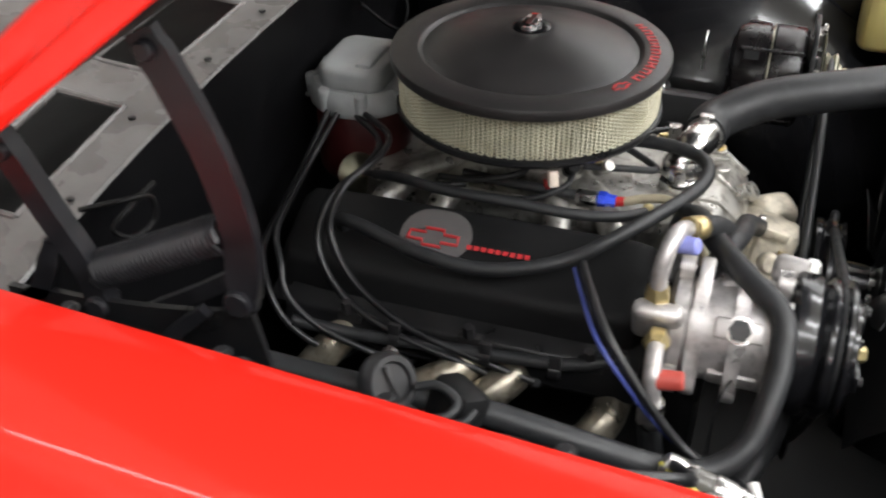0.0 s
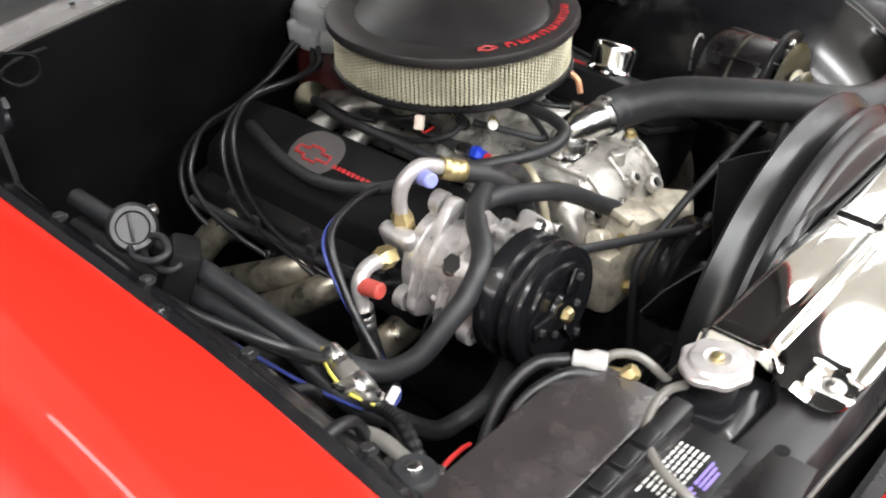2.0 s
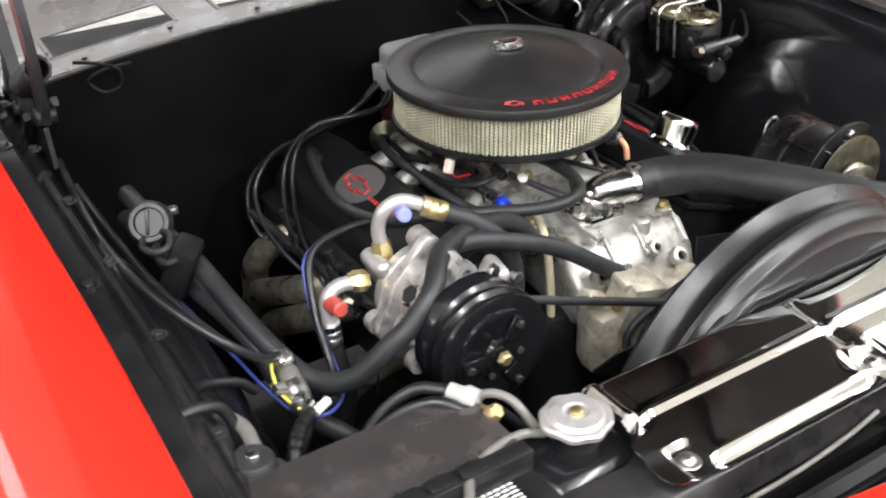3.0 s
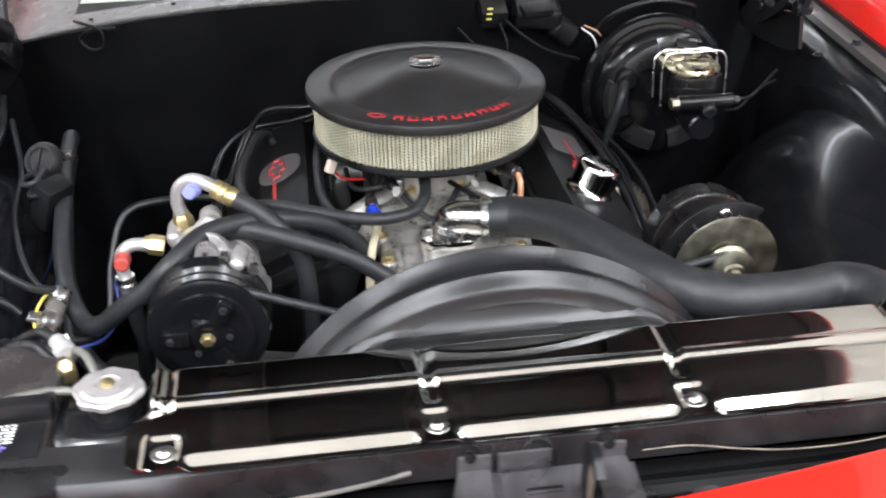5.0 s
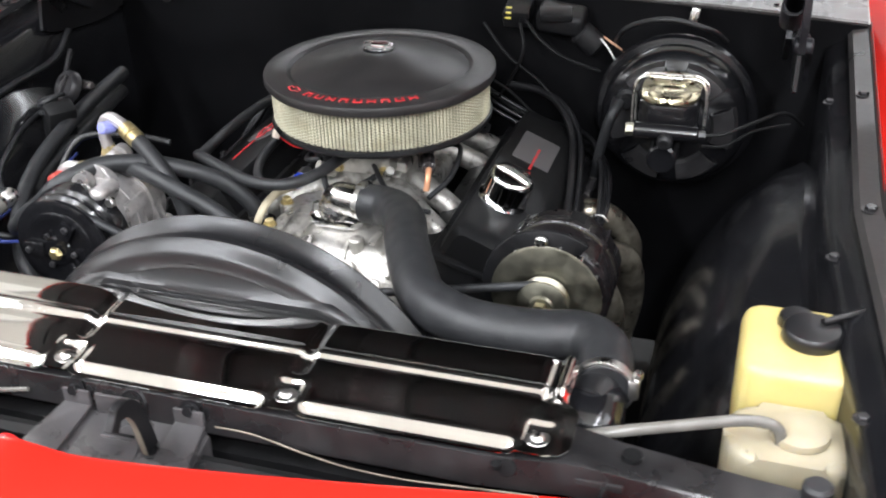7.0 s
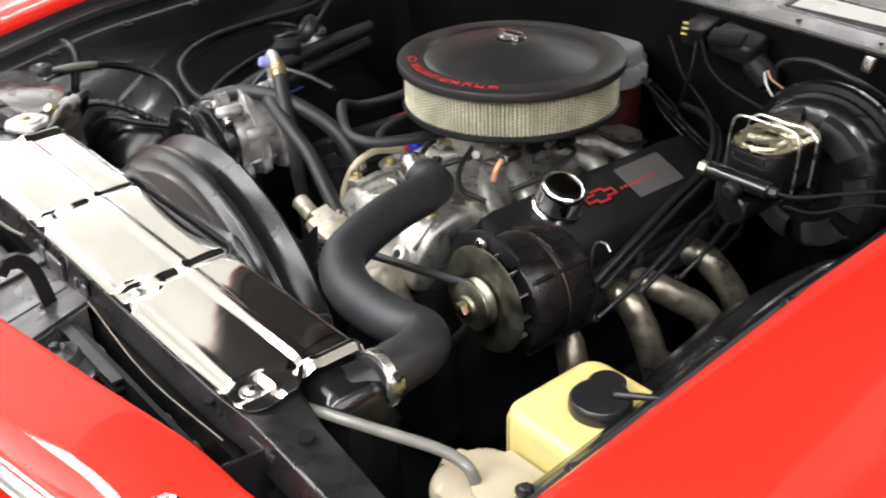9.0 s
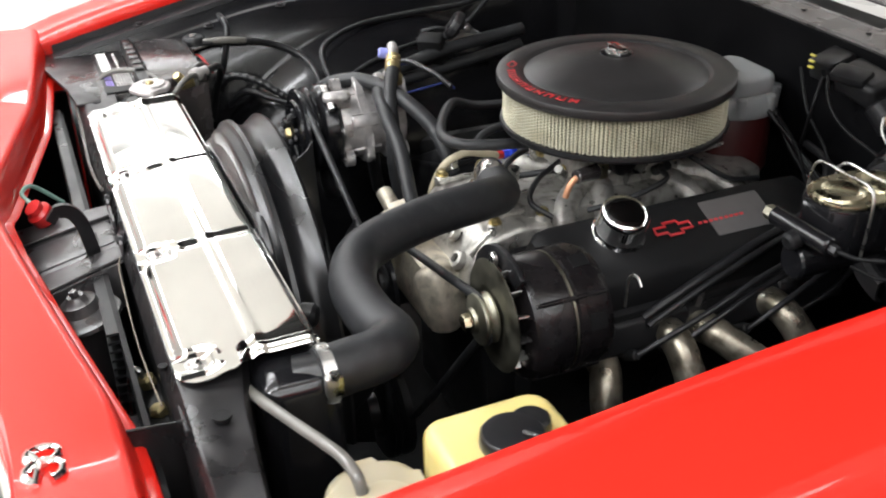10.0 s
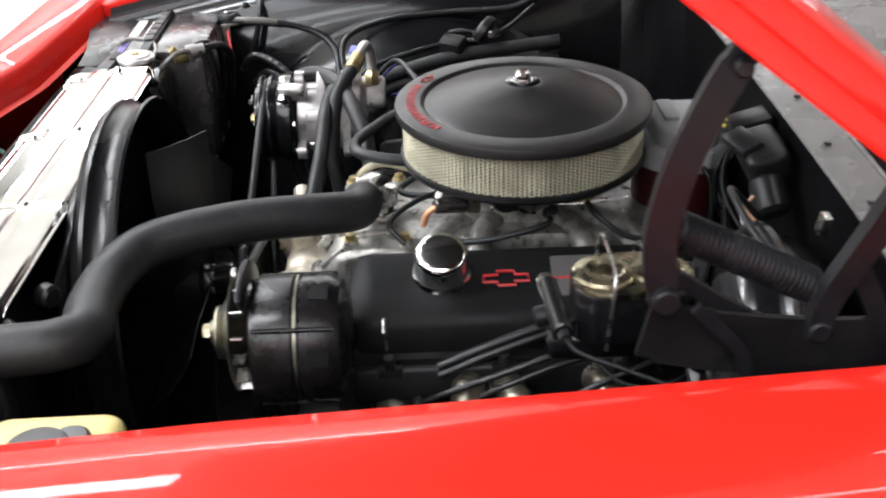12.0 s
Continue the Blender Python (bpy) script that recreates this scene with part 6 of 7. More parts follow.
for w in WIRES_D:
    ob = hose("spark_plug_wire", w, 0.0042, CABLE, "black spark plug wire running over the exhaust header", "wire", "spark plug wires", 10)
    e0, e1 = Vector(w[-1]), Vector((0.285, w[-1][1] - 0.004, -0.29))
    part("boot", cyl(bmesh.new(), e0, e0 + (e1 - e0).normalized() * 0.032, 0.0075, 0.0085, seg=12, bevel=0.002), RUBBER, ob)

# ---------------------------------------------------------------- belts
for nm, pts, lab in (("drive_belt", [(-0.313 + 0.0605 * math.cos(radians(a)), -0.404, -0.139 + 0.0605 * math.sin(radians(a))) for a in range(70, 251, 15)] + [(-0.07, -0.406, -0.50), (0.0, -0.406, -0.53), (0.06, -0.406, -0.49), (0.05, -0.406, -0.22), (0.0, -0.406, -0.197)], "black drive belt round the compressor pulley"),
                     ("drive_belt", [(0.333 + 0.028 * math.cos(radians(a)), -0.376, -0.146 + 0.028 * math.sin(radians(a))) for a in range(105, -91, -15)] + [(0.05, -0.373, -0.50), (-0.04, -0.373, -0.52), (-0.074, -0.373, -0.29), (-0.03, -0.373, -0.205)], "black drive belt round the alternator pulley")):
    ob = thing(nm, pts[0], lab, "belt", "drive belts")
    part("loop", tube(bmesh.new(), pts + [pts[0]], 0.0058, 8, 4, caps=False), RUBBER, ob, angle=60)
    if pts[0][0] > 0:
        for k in range(4):
            x = 0.026 + 0.016 * k
            part("marking", box(bmesh.new(), (x, -0.374, -0.1915 + 0.24 * (x - 0.026) + 0.006), (0.011, 0.008, 0.0012), axes((-0.233, 0, 0.972)), bevel=0.0004), YELLOW, ob, "faded yellow marking on the belt")
cr = thing("crank_pulley", (0, -0.4, -0.5), "black crankshaft pulley low on the engine", "pulley")
part("wheel", lathe(bmesh.new(), [(0, -0.03), (0.03, -0.03), (0.035, -0.01), (0.075, -0.008), (0.08, -0.005), (0.072, 0.0), (0.08, 0.006), (0.072, 0.012), (0.08, 0.018), (0.08, 0.03), (0, 0.03)], (0, -0.40, -0.50), Y, 40), BLACK_SATIN, cr)
# ---------------------------------------------------------------- hoses and wires on the passenger side
hose("air_conditioning_hose", [(-0.275, -0.255, -0.046), (-0.25, -0.268, -0.058), (-0.218, -0.282, -0.086), (-0.198, -0.286, -0.125), (-0.194, -0.288, -0.17), (-0.195, -0.28, -0.24), (-0.205, -0.27, -0.34)], 0.0118, RUBBER, "black rubber hose dropping from the compressor fitting")
hose("air_conditioning_hose", [(-0.430, -0.241, -0.182), (-0.425, -0.245, -0.215), (-0.42, -0.25, -0.26), (-0.43, -0.24, -0.33)], 0.0118, RUBBER, "black rubber hose under the red service cap")
hose("heater_hose", [(-0.548, 0.12, -0.10), (-0.542, 0.02, -0.108), (-0.529, -0.081, -0.117), (-0.519, -0.182, -0.139), (-0.502, -0.255, -0.165), (-0.480, -0.300, -0.180), (-0.452, -0.335, -0.165), (-0.415, -0.348, -0.132), (-0.383, -0.352, -0.108), (-0.352, -0.345, -0.080), (-0.315, -0.305, -0.066), (-0.26, -0.272, -0.070), (-0.20, -0.25, -0.085), (-0.155, -0.232, -0.110), (-0.125, -0.225, -0.14), (-0.115, -0.22, -0.17)], 0.0125, RUBBER, "long black heater hose looping round the compressor", clamps=(-1,))
hose("heater_hose", [(-0.556, 0.12, -0.135), (-0.55, 0.03, -0.145), (-0.538, -0.06, -0.152), (-0.518, -0.19, -0.165), (-0.508, -0.25, -0.20), (-0.495, -0.29, -0.225), (-0.468, -0.321, -0.245), (-0.425, -0.335, -0.285), (-0.386, -0.338, -0.297), (-0.350, -0.355, -0.275), (-0.332, -0.366, -0.235), (-0.325, -0.36, -0.20)], 0.0118, RUBBER, "lower black heater hose along the inner fender")
hose("heater_hose", [(-0.31, -0.265, -0.088), (-0.262, -0.285, -0.075), (-0.20, -0.296, -0.092), (-0.134, -0.299, -0.122), (-0.075, -0.309, -0.162), (-0.024, -0.318, -0.196)], 0.0118, RUBBER, "black heater hose leading to the water pump", clamps=(-1,))
hb = thing("hose_strap", (-0.555, -0.09, -0.1), "black strap bundling the two heater hoses", "strap")
part("band", box(bmesh.new(), (-0.548, -0.075, -0.118), (0.05, 0.035, 0.075), axes((0.35, -0.25, 1)), bevel=0.008), BLACK_MATT, hb)
hv = thing("vacuum_valve", (-0.56, -0.018, -0.08), "grey round vacuum valve with looping pipes", "valve")
part("disc", lathe(bmesh.new(), [(0, 0.004), (0.017, 0.004), (0.019, 0.008), (0.024, 0.008), (0.027, 0.004), (0.0285, 0.0), (0.0285, -0.008), (0.02, -0.014), (0, -0.016)], (-0.562, -0.022, -0.076), (-0.35, -0.75, 0.55), 36), BLACK_WORN, hv)
part("ridge", box(bmesh.new(), (-0.566, -0.026, -0.072), (0.004, 0.004, 0.032), axes((0.3, 0.5, 1)), bevel=0.001), BLACK_WORN, hv)
part("pipe_loop", tube(bmesh.new(), [(-0.575, -0.03, -0.09), (-0.585, -0.055, -0.088), (-0.578, -0.08, -0.085), (-0.562, -0.085, -0.08), (-0.553, -0.065, -0.075), (-0.555, -0.045, -0.08)], 0.0042, 10, 6), RUBBER, hv)
part("pipe_loop", tube(bmesh.new(), [(-0.56, -0.03, -0.098), (-0.572, -0.06, -0.10), (-0.57, -0.09, -0.098), (-0.556, -0.10, -0.092)], 0.0042, 10, 6), RUBBER, hv)
part("stub", cyl(bmesh.new(), (-0.552, 0.0, -0.08), (-0.52, -0.01, -0.075), 0.009, 0.007, seg=12, bevel=0.002), GREY_PLASTIC, hv)
can = thing("inline_canister", (-0.512, -0.3, -0.165), "silver ribbed inline canister among the hoses", "canister")
part("shell", lathe(bmesh.new(), [(0, 0), (0.008, 0.001), (0.0125, 0.005), (0.013, 0.020), (0.0115, 0.023), (0.0125, 0.026), (0.0135, 0.032)], (-0.507, -0.262, -0.152), Vector((-0.012, -0.08, -0.018)), 20), STEEL, can)
part("sight_tube", lathe(bmesh.new(), [(0.0125, 0.030), (0.0125, 0.052)], (-0.507, -0.262, -0.152), Vector((-0.012, -0.08, -0.018)), 20), HOSE_CLEAR, can)
part("end_cap", lathe(bmesh.new(), [(0.0135, 0.050), (0.0145, 0.053), (0.0145, 0.068), (0.013, 0.071), (0.0135, 0.074), (0.0135, 0.083), (0.009, 0.087), (0, 0.088)], (-0.507, -0.262, -0.152), Vector((-0.012, -0.08, -0.018)), 20), STEEL, can)
part("bracket", box(bmesh.new(), (-0.527, -0.315, -0.158), (0.03, 0.022, 0.006), axes((0.2, 0.1, 1)), bevel=0.002), STEEL, can)
part("yellow_lead", tube(bmesh.new(), [(-0.512, -0.262, -0.148), (-0.528, -0.285, -0.15), (-0.534, -0.32, -0.16), (-0.524, -0.35, -0.168)], 0.002, 6, 6), YELLOW, can)
hose("wiring_loom", [(-0.63, 0.10, -0.02), (-0.628, 0.04, -0.055), (-0.632, -0.08, -0.062), (-0.62, -0.20, -0.068), (-0.585, -0.28, -0.088), (-0.545, -0.29, -0.125), (-0.512, -0.272, -0.148)], 0.0058, CABLE, "black wiring loom along the inner fender", "wire")
hose("wiring_loom", [(-0.62, 0.08, -0.05), (-0.60, 0.0, -0.10), (-0.588, -0.12, -0.115), (-0.56, -0.22, -0.135), (-0.53, -0.265, -0.155)], 0.0045, CABLE, "black wiring loom below the hoses", "wire")
hose("blue_wire", [(-0.548, -0.05, -0.185), (-0.54, -0.12, -0.19), (-0.535, -0.20, -0.19), (-0.53, -0.27, -0.19), (-0.52, -0.335, -0.185), (-0.49, -0.345, -0.19), (-0.455, -0.31, -0.20), (-0.443, -0.265, -0.185), (-0.447, -0.228, -0.14), (-0.430, -0.183, -0.092), (-0.365, -0.153, -0.091), (-0.305, -0.133, -0.105)], 0.0024, BLUE_WIRE, "thin blue wire round the compressor", "wire", seg=8)
hose("black_wire", [(-0.505, -0.345, -0.175), (-0.47, -0.325, -0.19), (-0.452, -0.28, -0.185), (-0.447, -0.235, -0.135), (-0.425, -0.19, -0.085), (-0.36, -0.16, -0.085), (-0.30, -0.14, -0.10)], 0.0048, CABLE, "black wire looping behind the compressor", "wire", seg=10)
hose("clutch_wire", [(-0.372, -0.315, -0.148), (-0.392, -0.305, -0.155), (-0.40, -0.30, -0.185), (-0.405, -0.30, -0.23)], 0.0017, CABLE, "thin black clutch wire on the compressor", "wire", seg=6)
hose("battery_cable", [(-0.630, -0.505, -0.064), (-0.628, -0.46, -0.064), (-0.638, -0.41, -0.074), (-0.640, -0.355, -0.092), (-0.618, -0.315, -0.115), (-0.575, -0.302, -0.138), (-0.555, -0.30, -0.16)], 0.0058, CABLE, "black cable across the inner fender", "cable")
# Grey tube added over the black cable, painting its pale reflection.
hose("cable_pale_stretch", [(-0.632, -0.498, -0.0635), (-0.628, -0.46, -0.0635), (-0.636, -0.42, -0.0715)], 0.0072, HOSE_CLEAR, "grey stretch added over the battery cable for its pale reflection", "sleeve")
hose("battery_cable", [(-0.69, -0.455, -0.03), (-0.66, -0.452, -0.032), (-0.640, -0.450, -0.046), (-0.632, -0.458, -0.082), (-0.632, -0.475, -0.14)], 0.0058, CABLE, "thick black cable beside the hood bumper", "cable")
hose("corrugated_loom", [(-0.522, -0.355, -0.17), (-0.535, -0.385, -0.15), (-0.56, -0.425, -0.125), (-0.585, -0.465, -0.12), (-0.60, -0.49, -0.15)], 0.0068, CABLE, "black corrugated loom tube", "wire", res=14, ridge=(4, 0.0009))
hose("dark_cable", [(-0.515, -0.352, -0.172), (-0.545, -0.40, -0.16), (-0.575, -0.44, -0.15), (-0.60, -0.47, -0.18)], 0.006, CABLE, "black cable below the canister", "cable")
part("loose_end", cyl(bmesh.new(), (-0.51, -0.352, -0.176), (-0.49, -0.345, -0.172), 0.0055, seg=10), WHITE, can)

# hood bumper by the battery
hbp = thing("hood_bumper", (-0.642, -0.514, -0.06), "black rubber hood bumper with a bright bolt", "rubber bumper")
part("rubber", lathe(bmesh.new(), [(0, 0), (0.018, 0), (0.020, 0.003), (0.020, 0.010), (0.017, 0.014), (0.009, 0.0145), (0, 0.0145)], (-0.642, -0.514, -0.066), Z, 28), RUBBER, hbp)
part("bolt", hexbolt(bmesh.new(), (-0.642, -0.514, -0.0515), Z, 0.0065, 0.004), STEEL, hbp)
part("bracket", box(bmesh.new(), (-0.655, -0.515, -0.069), (0.07, 0.05, 0.004), Matrix.Rotation(0.5, 3, "Z"), bevel=0.001), STEEL, hbp, "bare steel bracket")
part("leg", box(bmesh.new(), (-0.665, -0.53, -0.11), (0.03, 0.03, 0.085), bevel=0.003), ALU, hbp)

# ---------------------------------------------------------------- battery
ba = thing("battery", (-0.555, -0.62, -0.26), "black car battery with white and violet label blocks", "battery")
part("case", box(bmesh.new(), (-0.555, -0.615, -0.17), (0.235, 0.172, 0.20), bevel=0.006), GREY_PLASTIC, ba)
part("rear_cover", box(bmesh.new(), (-0.555, -0.575, -0.064), (0.236, 0.090, 0.016), bevel=0.004), GREY_PLASTIC, ba)
part("vent_rail", box(bmesh.new(), (-0.555, -0.633, -0.062), (0.236, 0.020, 0.022), bevel=0.004), PLASTIC, ba)
for k in range(6):
    part("vent_cap", box(bmesh.new(), (-0.652 + 0.031 * k, -0.6335, -0.0495), (0.026, 0.016, 0.006), bevel=0.0025), PLASTIC, ba)
part("label_panel", box(bmesh.new(), (-0.555, -0.672, -0.0685), (0.226, 0.050, 0.003), bevel=0.001), BLACK_SATIN, ba, "black printed label")
random.seed(4)
for r in range(6):
    y = -0.6505 - 0.0048 * r
    x = -0.468
    while x > -0.53:
        w = random.uniform(0.003, 0.009)
        part("label_bar", box(bmesh.new(), (x - w / 2, y, -0.0668), (w, 0.0018, 0.0012)), WHITE, ba)
        x -= w + 0.0024
for r in range(3):
    for k, (w, x) in enumerate(((0.030, -0.487), (0.020, -0.516))):
        part("label_block", box(bmesh.new(), (x - 0.002 * r, -0.6815 - 0.0042 * r, -0.0668), (w - 0.003 * r, 0.0024, 0.0012)), PURPLE, ba, "violet print line")
for k in range(7):
    w = 0.011 + 0.004 * (k % 3)
    part("label_block", box(bmesh.new(), (-0.562 - 0.0155 * k, -0.682, -0.0668), (w, 0.016, 0.0012)), WHITE, ba, "white lettering block")
for k in range(5):
    part("label_bar", box(bmesh.new(), (-0.565 - 0.02 * k, -0.661, -0.0668), (0.014, 0.003, 0.0012)), WHITE, ba)
tm = part("terminal", box(bmesh.new(), (-0.440, -0.568, -0.068), (0.024, 0.026, 0.018), Matrix.Rotation(0.4, 3, "Z"), bevel=0.004), BRASS, ba, "brass battery terminal clamp")
part("terminal_bolt", hexbolt(bmesh.new(), (-0.437, -0.575, -0.06), (0.3, -0.5, 0.6), 0.008, 0.012), BRASS, tm)
part("terminal_boot", lathe(bmesh.new(), [(0, 0), (0.011, 0), (0.012, 0.012), (0.009, 0.018), (0.009, 0.03), (0, 0.032)], (-0.436, -0.555, -0.058), (-0.45, 0.8, 0.05), 14), mat("grey_rubber_boot", (0.35, 0.34, 0.33), 0.5), tm)
hose("battery_lead", [(-0.452, -0.526, -0.057), (-0.475, -0.505, -0.06), (-0.51, -0.495, -0.085), (-0.545, -0.50, -0.13), (-0.56, -0.51, -0.19)], 0.0062, CABLE, "black battery lead with a red sleeve", "cable")
hose("battery_lead", [(-0.448, -0.56, -0.062), (-0.475, -0.535, -0.055), (-0.515, -0.518, -0.075), (-0.55, -0.52, -0.12), (-0.565, -0.525, -0.19)], 0.0055, CABLE, "black battery lead behind the battery", "cable")
hose("red_wire", [(-0.625, -0.515, -0.082), (-0.60, -0.511, -0.08), (-0.575, -0.505, -0.088), (-0.558, -0.500, -0.098)], 0.0022, RED_WIRE, "thin red wire behind the battery", "wire", seg=8)
hose("overflow_tube", [(-0.408, -0.618, -0.064), (-0.430, -0.612, -0.060), (-0.462, -0.616, -0.058), (-0.495, -0.632, -0.056), (-0.515, -0.658, -0.056), (-0.522, -0.688, -0.062), (-0.522, -0.715, -0.09)], 0.0045, HOSE_CLEAR, "cloudy clear overflow tube across the battery", "tube")
hose("bypass_tube", [(-0.40, -0.60, -0.078), (-0.412, -0.572, -0.055), (-0.428, -0.552, -0.055), (-0.438, -0.548, -0.075)], 0.0045, HOSE_CLEAR, "short pale bypass tube by the radiator cap", "tube")

# ---------------------------------------------------------------- brakes
BC = (0.431, 0, -0.120)
bb = thing("brake_booster", (0.431, 0.22, -0.12), "round black brake booster with pressed recesses", "brake booster")
b = bmesh.new()
lathe(b, [(0, -0.012), (0.030, -0.012), (0.034, -0.004), (0.06, 0.002), (0.096, 0.010), (0.110, 0.018), (0.117, 0.030), (0.118, 0.05), (0.127, 0.052), (0.131, 0.057), (0.131, 0.064), (0.126, 0.068), (0.117, 0.07), (0.115, 0.09), (0.09, 0.12), (0, 0.12)], (BC[0], 0.158, BC[2]), Y, 72)
part("shell", b, BLACK_GLOSS, bb)
for k in range(6):
    a = radians(60 * k)
    b = bmesh.new()
    rows = []
    for j in range(7):
        aa = a + radians(-20 + 40 * j / 6)
        rows.append([Vector((BC[0] + r * math.cos(aa), y, BC[2] + r * math.sin(aa))) for r, y in ((0.062, 0.161), (0.067, 0.154), (0.088, 0.156), (0.098, 0.160), (0.104, 0.174))])
    sheet(b, rows, 0.004, -Y)
    part("pressed_pad", b, BLACK_WORN, bb)
for a, rr in ((150, 0.082),):
    a = radians(a)
    part("check_valve", lathe(bmesh.new(), [(0, -0.02), (0.010, -0.02), (0.012, -0.008), (0.018, -0.006), (0.018, 0.006), (0, 0.006)], (BC[0] + rr * math.cos(a), 0.152, BC[2] + rr * math.sin(a)), Y, 20), BLACK_SATIN, bb)
hose("booster_vacuum_hose", [(0.352, 0.135, -0.078), (0.34, 0.115, -0.10), (0.325, 0.12, -0.16), (0.315, 0.14, -0.22), (0.30, 0.16, -0.28)], 0.0085, RUBBER, "black vacuum hose on the brake booster")
hose("booster_cable", [(0.315, 0.25, -0.04), (0.345, 0.20, 0.02), (0.41, 0.18, 0.045), (0.475, 0.19, 0.03), (0.50, 0.23, 0.0)], 0.004, CABLE, "black cable arching over the brake booster", "cable")
mc = thing("brake_master_cylinder", (0.435, 0.07, -0.06), "black brake master cylinder with a gold lid and wire bails", "master cylinder")
b = bmesh.new()
m = frame_at((0.435, 0.075, -0.088), X, Z)
prism(b, [(-0.042, -0.045), (-0.026, -0.062), (0.026, -0.062), (0.042, -0.045), (0.042, 0.045), (0.026, 0.062), (-0.026, 0.062), (-0.042, 0.045)], m, 0.058, 0.005)
part("reservoir", b, BLACK_GLOSS, mc)
lid = part("lid", prism(bmesh.new(), rounded(0.086, 0.126, 0.04, 8), frame_at((0.435, 0.075, -0.0305), X, Z), 0.006, 0.0022), GOLD, mc, "gold plated pressed lid")
for y in (0.045, 0.105):
    part("lid_dome", lathe(bmesh.new(), [(0.032, 0.0), (0.030, 0.004), (0.022, 0.006), (0.018, 0.004), (0, 0.0045)], (0.435, y, -0.0248), Z, 28), GOLD, lid)
part("bore", cyl(bmesh.new(), (0.435, -0.012, -0.105), (0.435, 0.16, -0.105), 0.022, seg=24, bevel=0.003), BLACK_GLOSS, mc)
for y, t in ((0.046, 0.0), (0.086, -0.010)):
    part("wire_bail", tube(bmesh.new(), [(0.383, y - 0.004, -0.085), (0.382, y, -0.03), (0.386, y + 0.002, t - 0.008), (0.40, y + 0.003, t), (0.435, y + 0.004, t - 0.001), (0.47, y + 0.003, t), (0.484, y + 0.002, t - 0.008), (0.488, y, -0.03), (0.487, y - 0.004, -0.085)], 0.0019, 8, 6), STEEL, mc, "bright bent wire bail")
pv = thing("brake_valve", (0.435, -0.008, -0.063), "black brake proportioning valve with a brass end plug", "brake valve")
part("barrel", cyl(bmesh.new(), (0.392, -0.009, -0.061), (0.484, -0.002, -0.064), 0.0118, seg=24, bevel=0.002), BLACK_GLOSS, pv)
part("brass_plug", cyl(bmesh.new(), (0.380, -0.010, -0.0608), (0.393, -0.009, -0.061), 0.0095, seg=6, bevel=0.001), DULL_GOLD, pv)
part("port_boss", lathe(bmesh.new(), [(0.0045, 0.016), (0.008, 0.016), (0.0115, 0.013), (0.0115, 0), (0, 0)], (0.439, -0.012, -0.070), (0, -1, -0.2), 24), BLACK_SATIN, pv)
# Black plug painted in for the dark inside the port.
part("port_dark_plug", lathe(bmesh.new(), [(0, 0.002), (0.0045, 0.002), (0.0048, 0.016), (0.0, 0.0145)], (0.439, -0.012, -0.070), (0, -1, -0.2), 16), BLACK_MATT, pv)
part("line_nut", cyl(bmesh.new(), (0.484, -0.002, -0.064), (0.494, -0.001, -0.0645), 0.0065, seg=6), BLACK_WORN, pv)
hose("brake_line", [(0.492, -0.001, -0.0645), (0.52, 0.01, -0.064), (0.56, 0.05, -0.058), (0.60, 0.10, -0.06), (0.63, 0.16, -0.10)], 0.0026, BLACK_MATT, "thin black brake line to the inner fender", "pipe", seg=8)
hose("brake_line", [(0.487, 0.03, -0.095), (0.52, 0.05, -0.10), (0.56, 0.08, -0.085), (0.61, 0.12, -0.085)], 0.0022, BLACK_MATT, "thin dark brake line from the master cylinder", "pipe", seg=8)

for r, dx, dz in ((0.0062, 0.0, 0.0), (0.0045, 0.013, -0.004)):
    hose("engine_loom", [(0.141 + dx * 0.5, 0.255, -0.112 + dz), (0.197 + dx, 0.243, -0.114 + dz), (0.241 + dx, 0.208, -0.126 + dz), (0.273 + dx, 0.15, -0.148 + dz), (0.294 + dx, 0.05, -0.164 + dz), (0.306 + dx, -0.05, -0.192 + dz), (0.310 + dx, -0.13, -0.225 + dz)], r, CABLE, "glossy black wiring loom over the valve cover edge", "wire", "engine looms", 10)
# firewall fittings on the driver side
wm = thing("wiper_motor", (0.24, 0.27, 0.0), "black wiper motor housing on the firewall", "wiper motor")
part("housing", box(bmesh.new(), (0.228, 0.266, 0.008), (0.082, 0.052, 0.040), axes((0.1, -0.3, 1)), bevel=0.011, seg=3), BLACK_SATIN, wm)
part("gear_cover", box(bmesh.new(), (0.222, 0.243, 0.022), (0.055, 0.03, 0.014), axes((0.1, -0.4, 1)), bevel=0.004), BLACK_SATIN, wm)
part("motor_can", cyl(bmesh.new(), (0.256, 0.262, -0.008), (0.292, 0.268, -0.040), 0.021, seg=24, bevel=0.006), BLACK_SATIN, wm)
fbk = thing("fuse_connector", (0.15, 0.27, 0.02), "black connector block with yellow contacts", "connector")
part("block", box(bmesh.new(), (0.152, 0.272, 0.012), (0.045, 0.05, 0.03), axes((0, -0.3, 1)), bevel=0.003), BLACK_SATIN, fbk)
for k in range(3):
    part("contact", box(bmesh.new(), (0.140 + 0.001 * k, 0.243, 0.010 + 0.009 * k), (0.010, 0.005, 0.003), bevel=0.001), YELLOW, fbk)
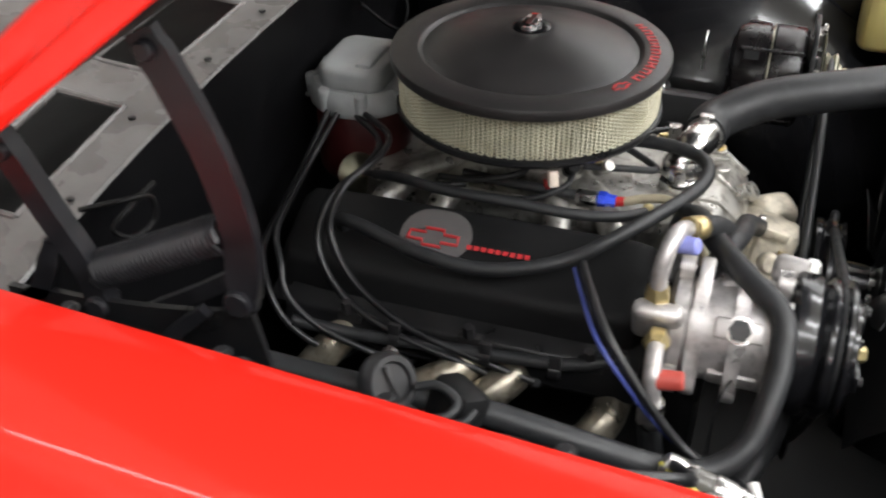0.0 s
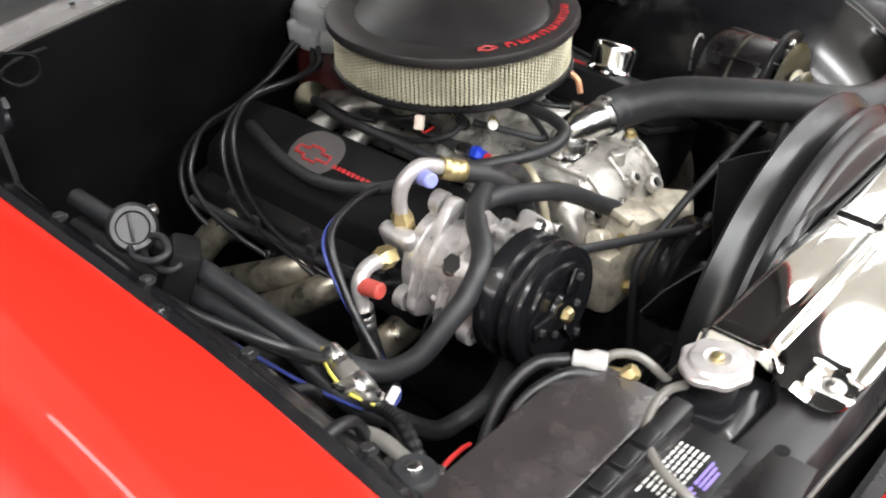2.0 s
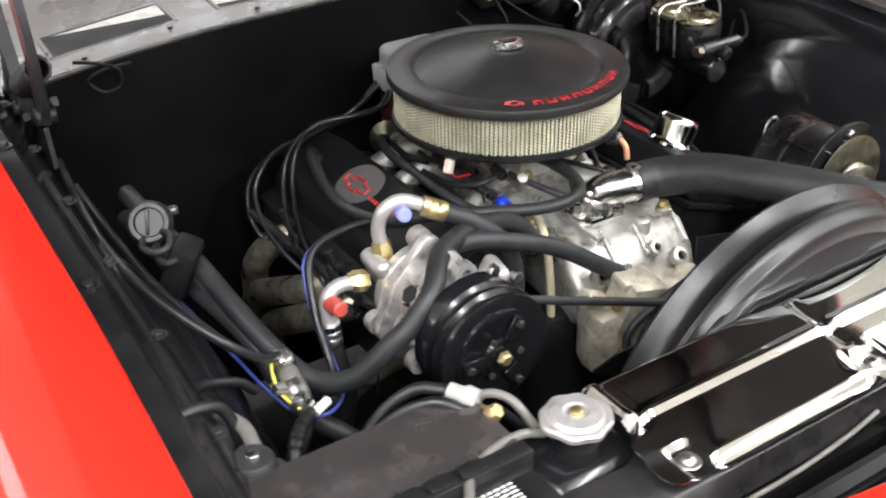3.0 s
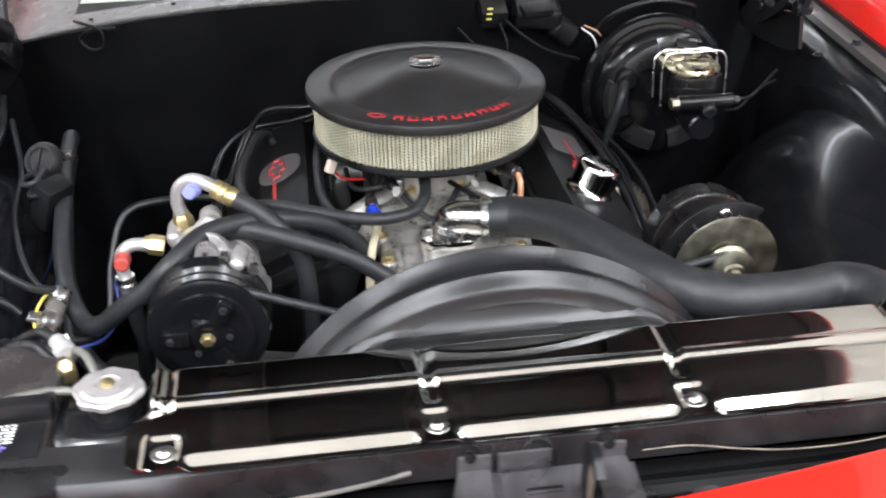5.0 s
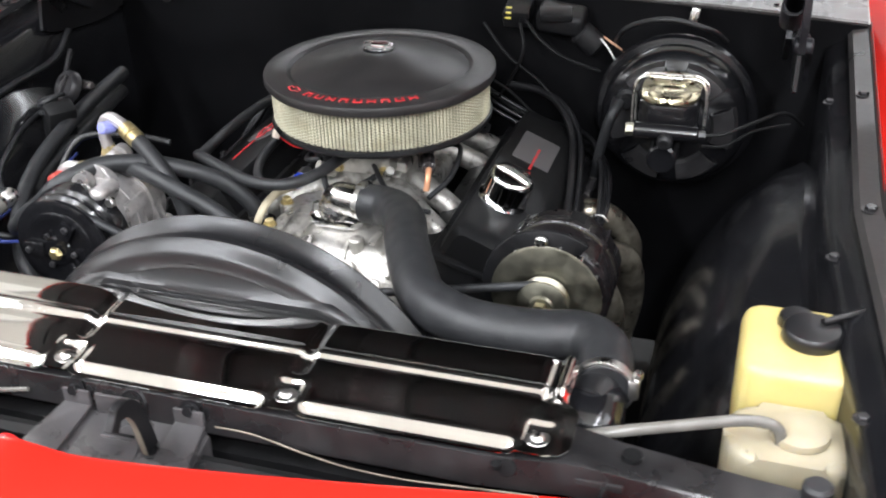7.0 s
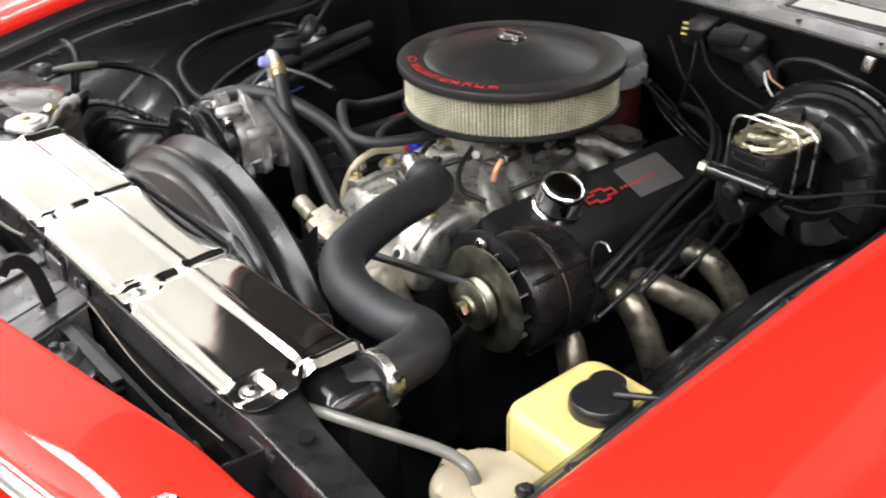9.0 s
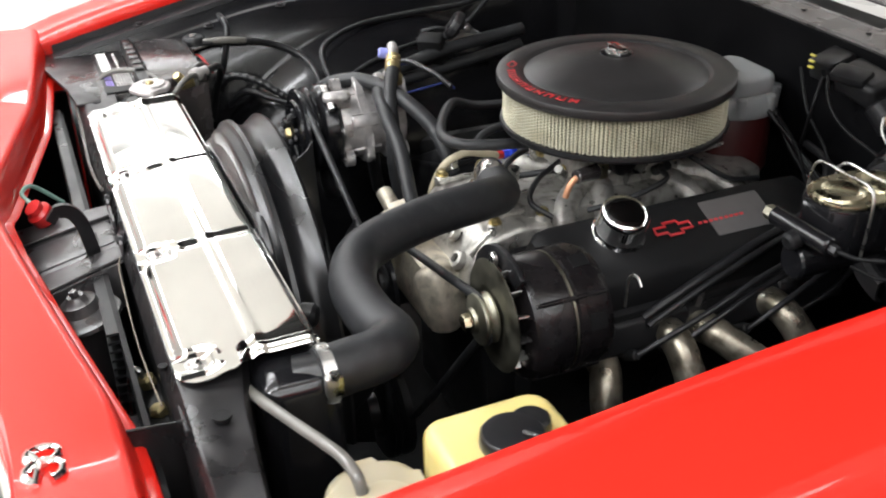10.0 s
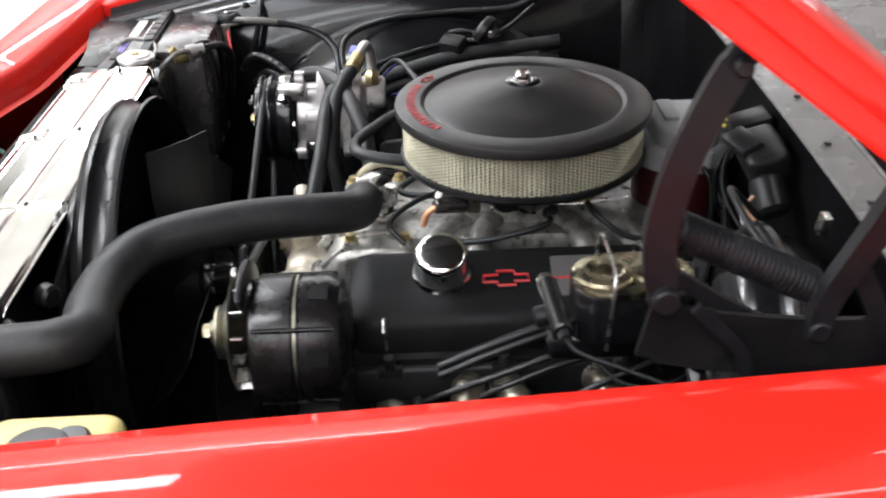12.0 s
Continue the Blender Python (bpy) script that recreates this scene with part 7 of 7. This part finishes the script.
for pts, c in (([(0.17, 0.25, 0.005), (0.20, 0.23, -0.02), (0.24, 0.225, -0.045), (0.30, 0.24, -0.07)], CABLE), ([(0.16, 0.25, 0.0), (0.17, 0.23, -0.04), (0.15, 0.24, -0.09), (0.12, 0.26, -0.14)], CABLE), ([(0.30, 0.235, -0.012), (0.315, 0.22, -0.022), (0.325, 0.225, -0.04), (0.33, 0.24, -0.055)], WHITE), ([(0.305, 0.235, -0.008), (0.322, 0.222, -0.014), (0.335, 0.235, -0.028)], mat("copper_wire", (0.5, 0.28, 0.18), 0.45)), ([(0.09, 0.27, -0.01), (0.14, 0.25, -0.06), (0.2, 0.24, -0.10), (0.26, 0.22, -0.16)], CABLE), ([(0.08, 0.25, -0.09), (0.15, 0.235, -0.12), (0.22, 0.2, -0.17), (0.27, 0.14, -0.2)], CABLE), ([(-0.545, 0.285, 0.035), (-0.525, 0.25, 0.040), (-0.498, 0.24, 0.030), (-0.497, 0.24, 0.004), (-0.520, 0.25, -0.004), (-0.535, 0.26, 0.012), (-0.515, 0.25, 0.028), (-0.475, 0.25, 0.030)], CABLE)):
    hose("engine_wire", pts, 0.0018 if c is not CABLE else 0.0028, BLACK_MATT if c is CABLE else c, "thin loose wire on the firewall", "wire", seg=8)
br = thing("firewall_bracket", (0.44, 0.285, 0.035), "small bright clip on the firewall edge", "clip")
part("tab", box(bmesh.new(), (0.445, 0.262, 0.03), (0.014, 0.01, 0.022), axes((0.2, 0.1, 1)), bevel=0.002), STEEL, br)

# ---------------------------------------------------------------- bottles
wb = thing("washer_bottle", (0.645, -0.48, -0.2), "yellowed plastic washer bottle with a black cap", "washer bottle")
b = bmesh.new()
prism(b, [(-0.072, -0.055), (-0.055, -0.066), (0.058, -0.066), (0.068, -0.05), (0.068, 0.052), (0.05, 0.064), (-0.06, 0.064), (-0.074, 0.05)], frame_at((0.647, -0.485, -0.20), X, Z), 0.132, 0.014, 4)
part("bottle", b, BOTTLE, wb)
part("seam", box(bmesh.new(), (0.645, -0.549, -0.128), (0.10, 0.002, 0.003)), BOTTLE, wb)
wc = part("cap", lathe(bmesh.new(), [(0, 0), (0.0285, 0), (0.0298, 0.003), (0.0292, 0.013), (0.027, 0.0155), (0.02, 0.0165), (0, 0.0168)], (0.643, -0.485, -0.0685), Z, 32), PLASTIC, wb, "black round filler cap")
part("cap_lobe", lathe(bmesh.new(), [(0, 0), (0.0185, 0), (0.019, 0.003), (0.018, 0.011), (0.015, 0.0135), (0, 0.014)], (0.628, -0.460, -0.0685), Z, 28), PLASTIC, wc)
part("cap_tab", cyl(bmesh.new(), (0.652, -0.478, -0.050), (0.692, -0.452, -0.046), 0.0042, 0.003, seg=10), PLASTIC, wc)
part("strap", box(bmesh.new(), (0.725, -0.495, -0.13), (0.014, 0.10, 0.05), bevel=0.003), BLACK_SATIN, wb)
ot = thing("overflow_tank", (0.655, -0.61, -0.2), "cloudy plastic coolant overflow tank", "overflow tank")
b = bmesh.new()
prism(b, rounded(0.124, 0.088, 0.034, 6), frame_at((0.631, -0.602, -0.24), X, Z), 0.139, 0.012, 3)
part("tank", b, TANK, ot)
part("cap", lathe(bmesh.new(), [(0, 0), (0.027, 0), (0.028, 0.003), (0.027, 0.008), (0.022, 0.0095), (0.012, 0.0105), (0, 0.0105)], (0.638, -0.602, -0.101), Z, 28), TANK, ot)
hose("overflow_pipe", [(0.440, -0.672, -0.088), (0.473, -0.666, -0.081), (0.53, -0.645, -0.078), (0.580, -0.626, -0.076), (0.606, -0.620, -0.078), (0.618, -0.618, -0.086), (0.622, -0.616, -0.106)], 0.0058, HOSE_CLEAR, "cloudy clear overflow pipe from the radiator", "pipe")
kb = thing("support_knob", (0.650, -0.712, -0.078), "black rubber knob on the radiator support", "rubber bumper")
part("rubber", lathe(bmesh.new(), [(0, 0), (0.012, 0), (0.0135, 0.006), (0.013, 0.014), (0.010, 0.017), (0, 0.0175)], (0.650, -0.712, -0.078), Z, 20), RUBBER, kb)
dip = thing("dipstick", (0.37, -0.19, -0.1), "thin bent wire dipstick handle by the alternator", "dipstick")
part("loop", tube(bmesh.new(), [(0.356, -0.19, -0.165), (0.359, -0.19, -0.130), (0.367, -0.19, -0.115), (0.380, -0.19, -0.112), (0.388, -0.19, -0.120)], 0.0018, 8, 6), STEEL, dip)
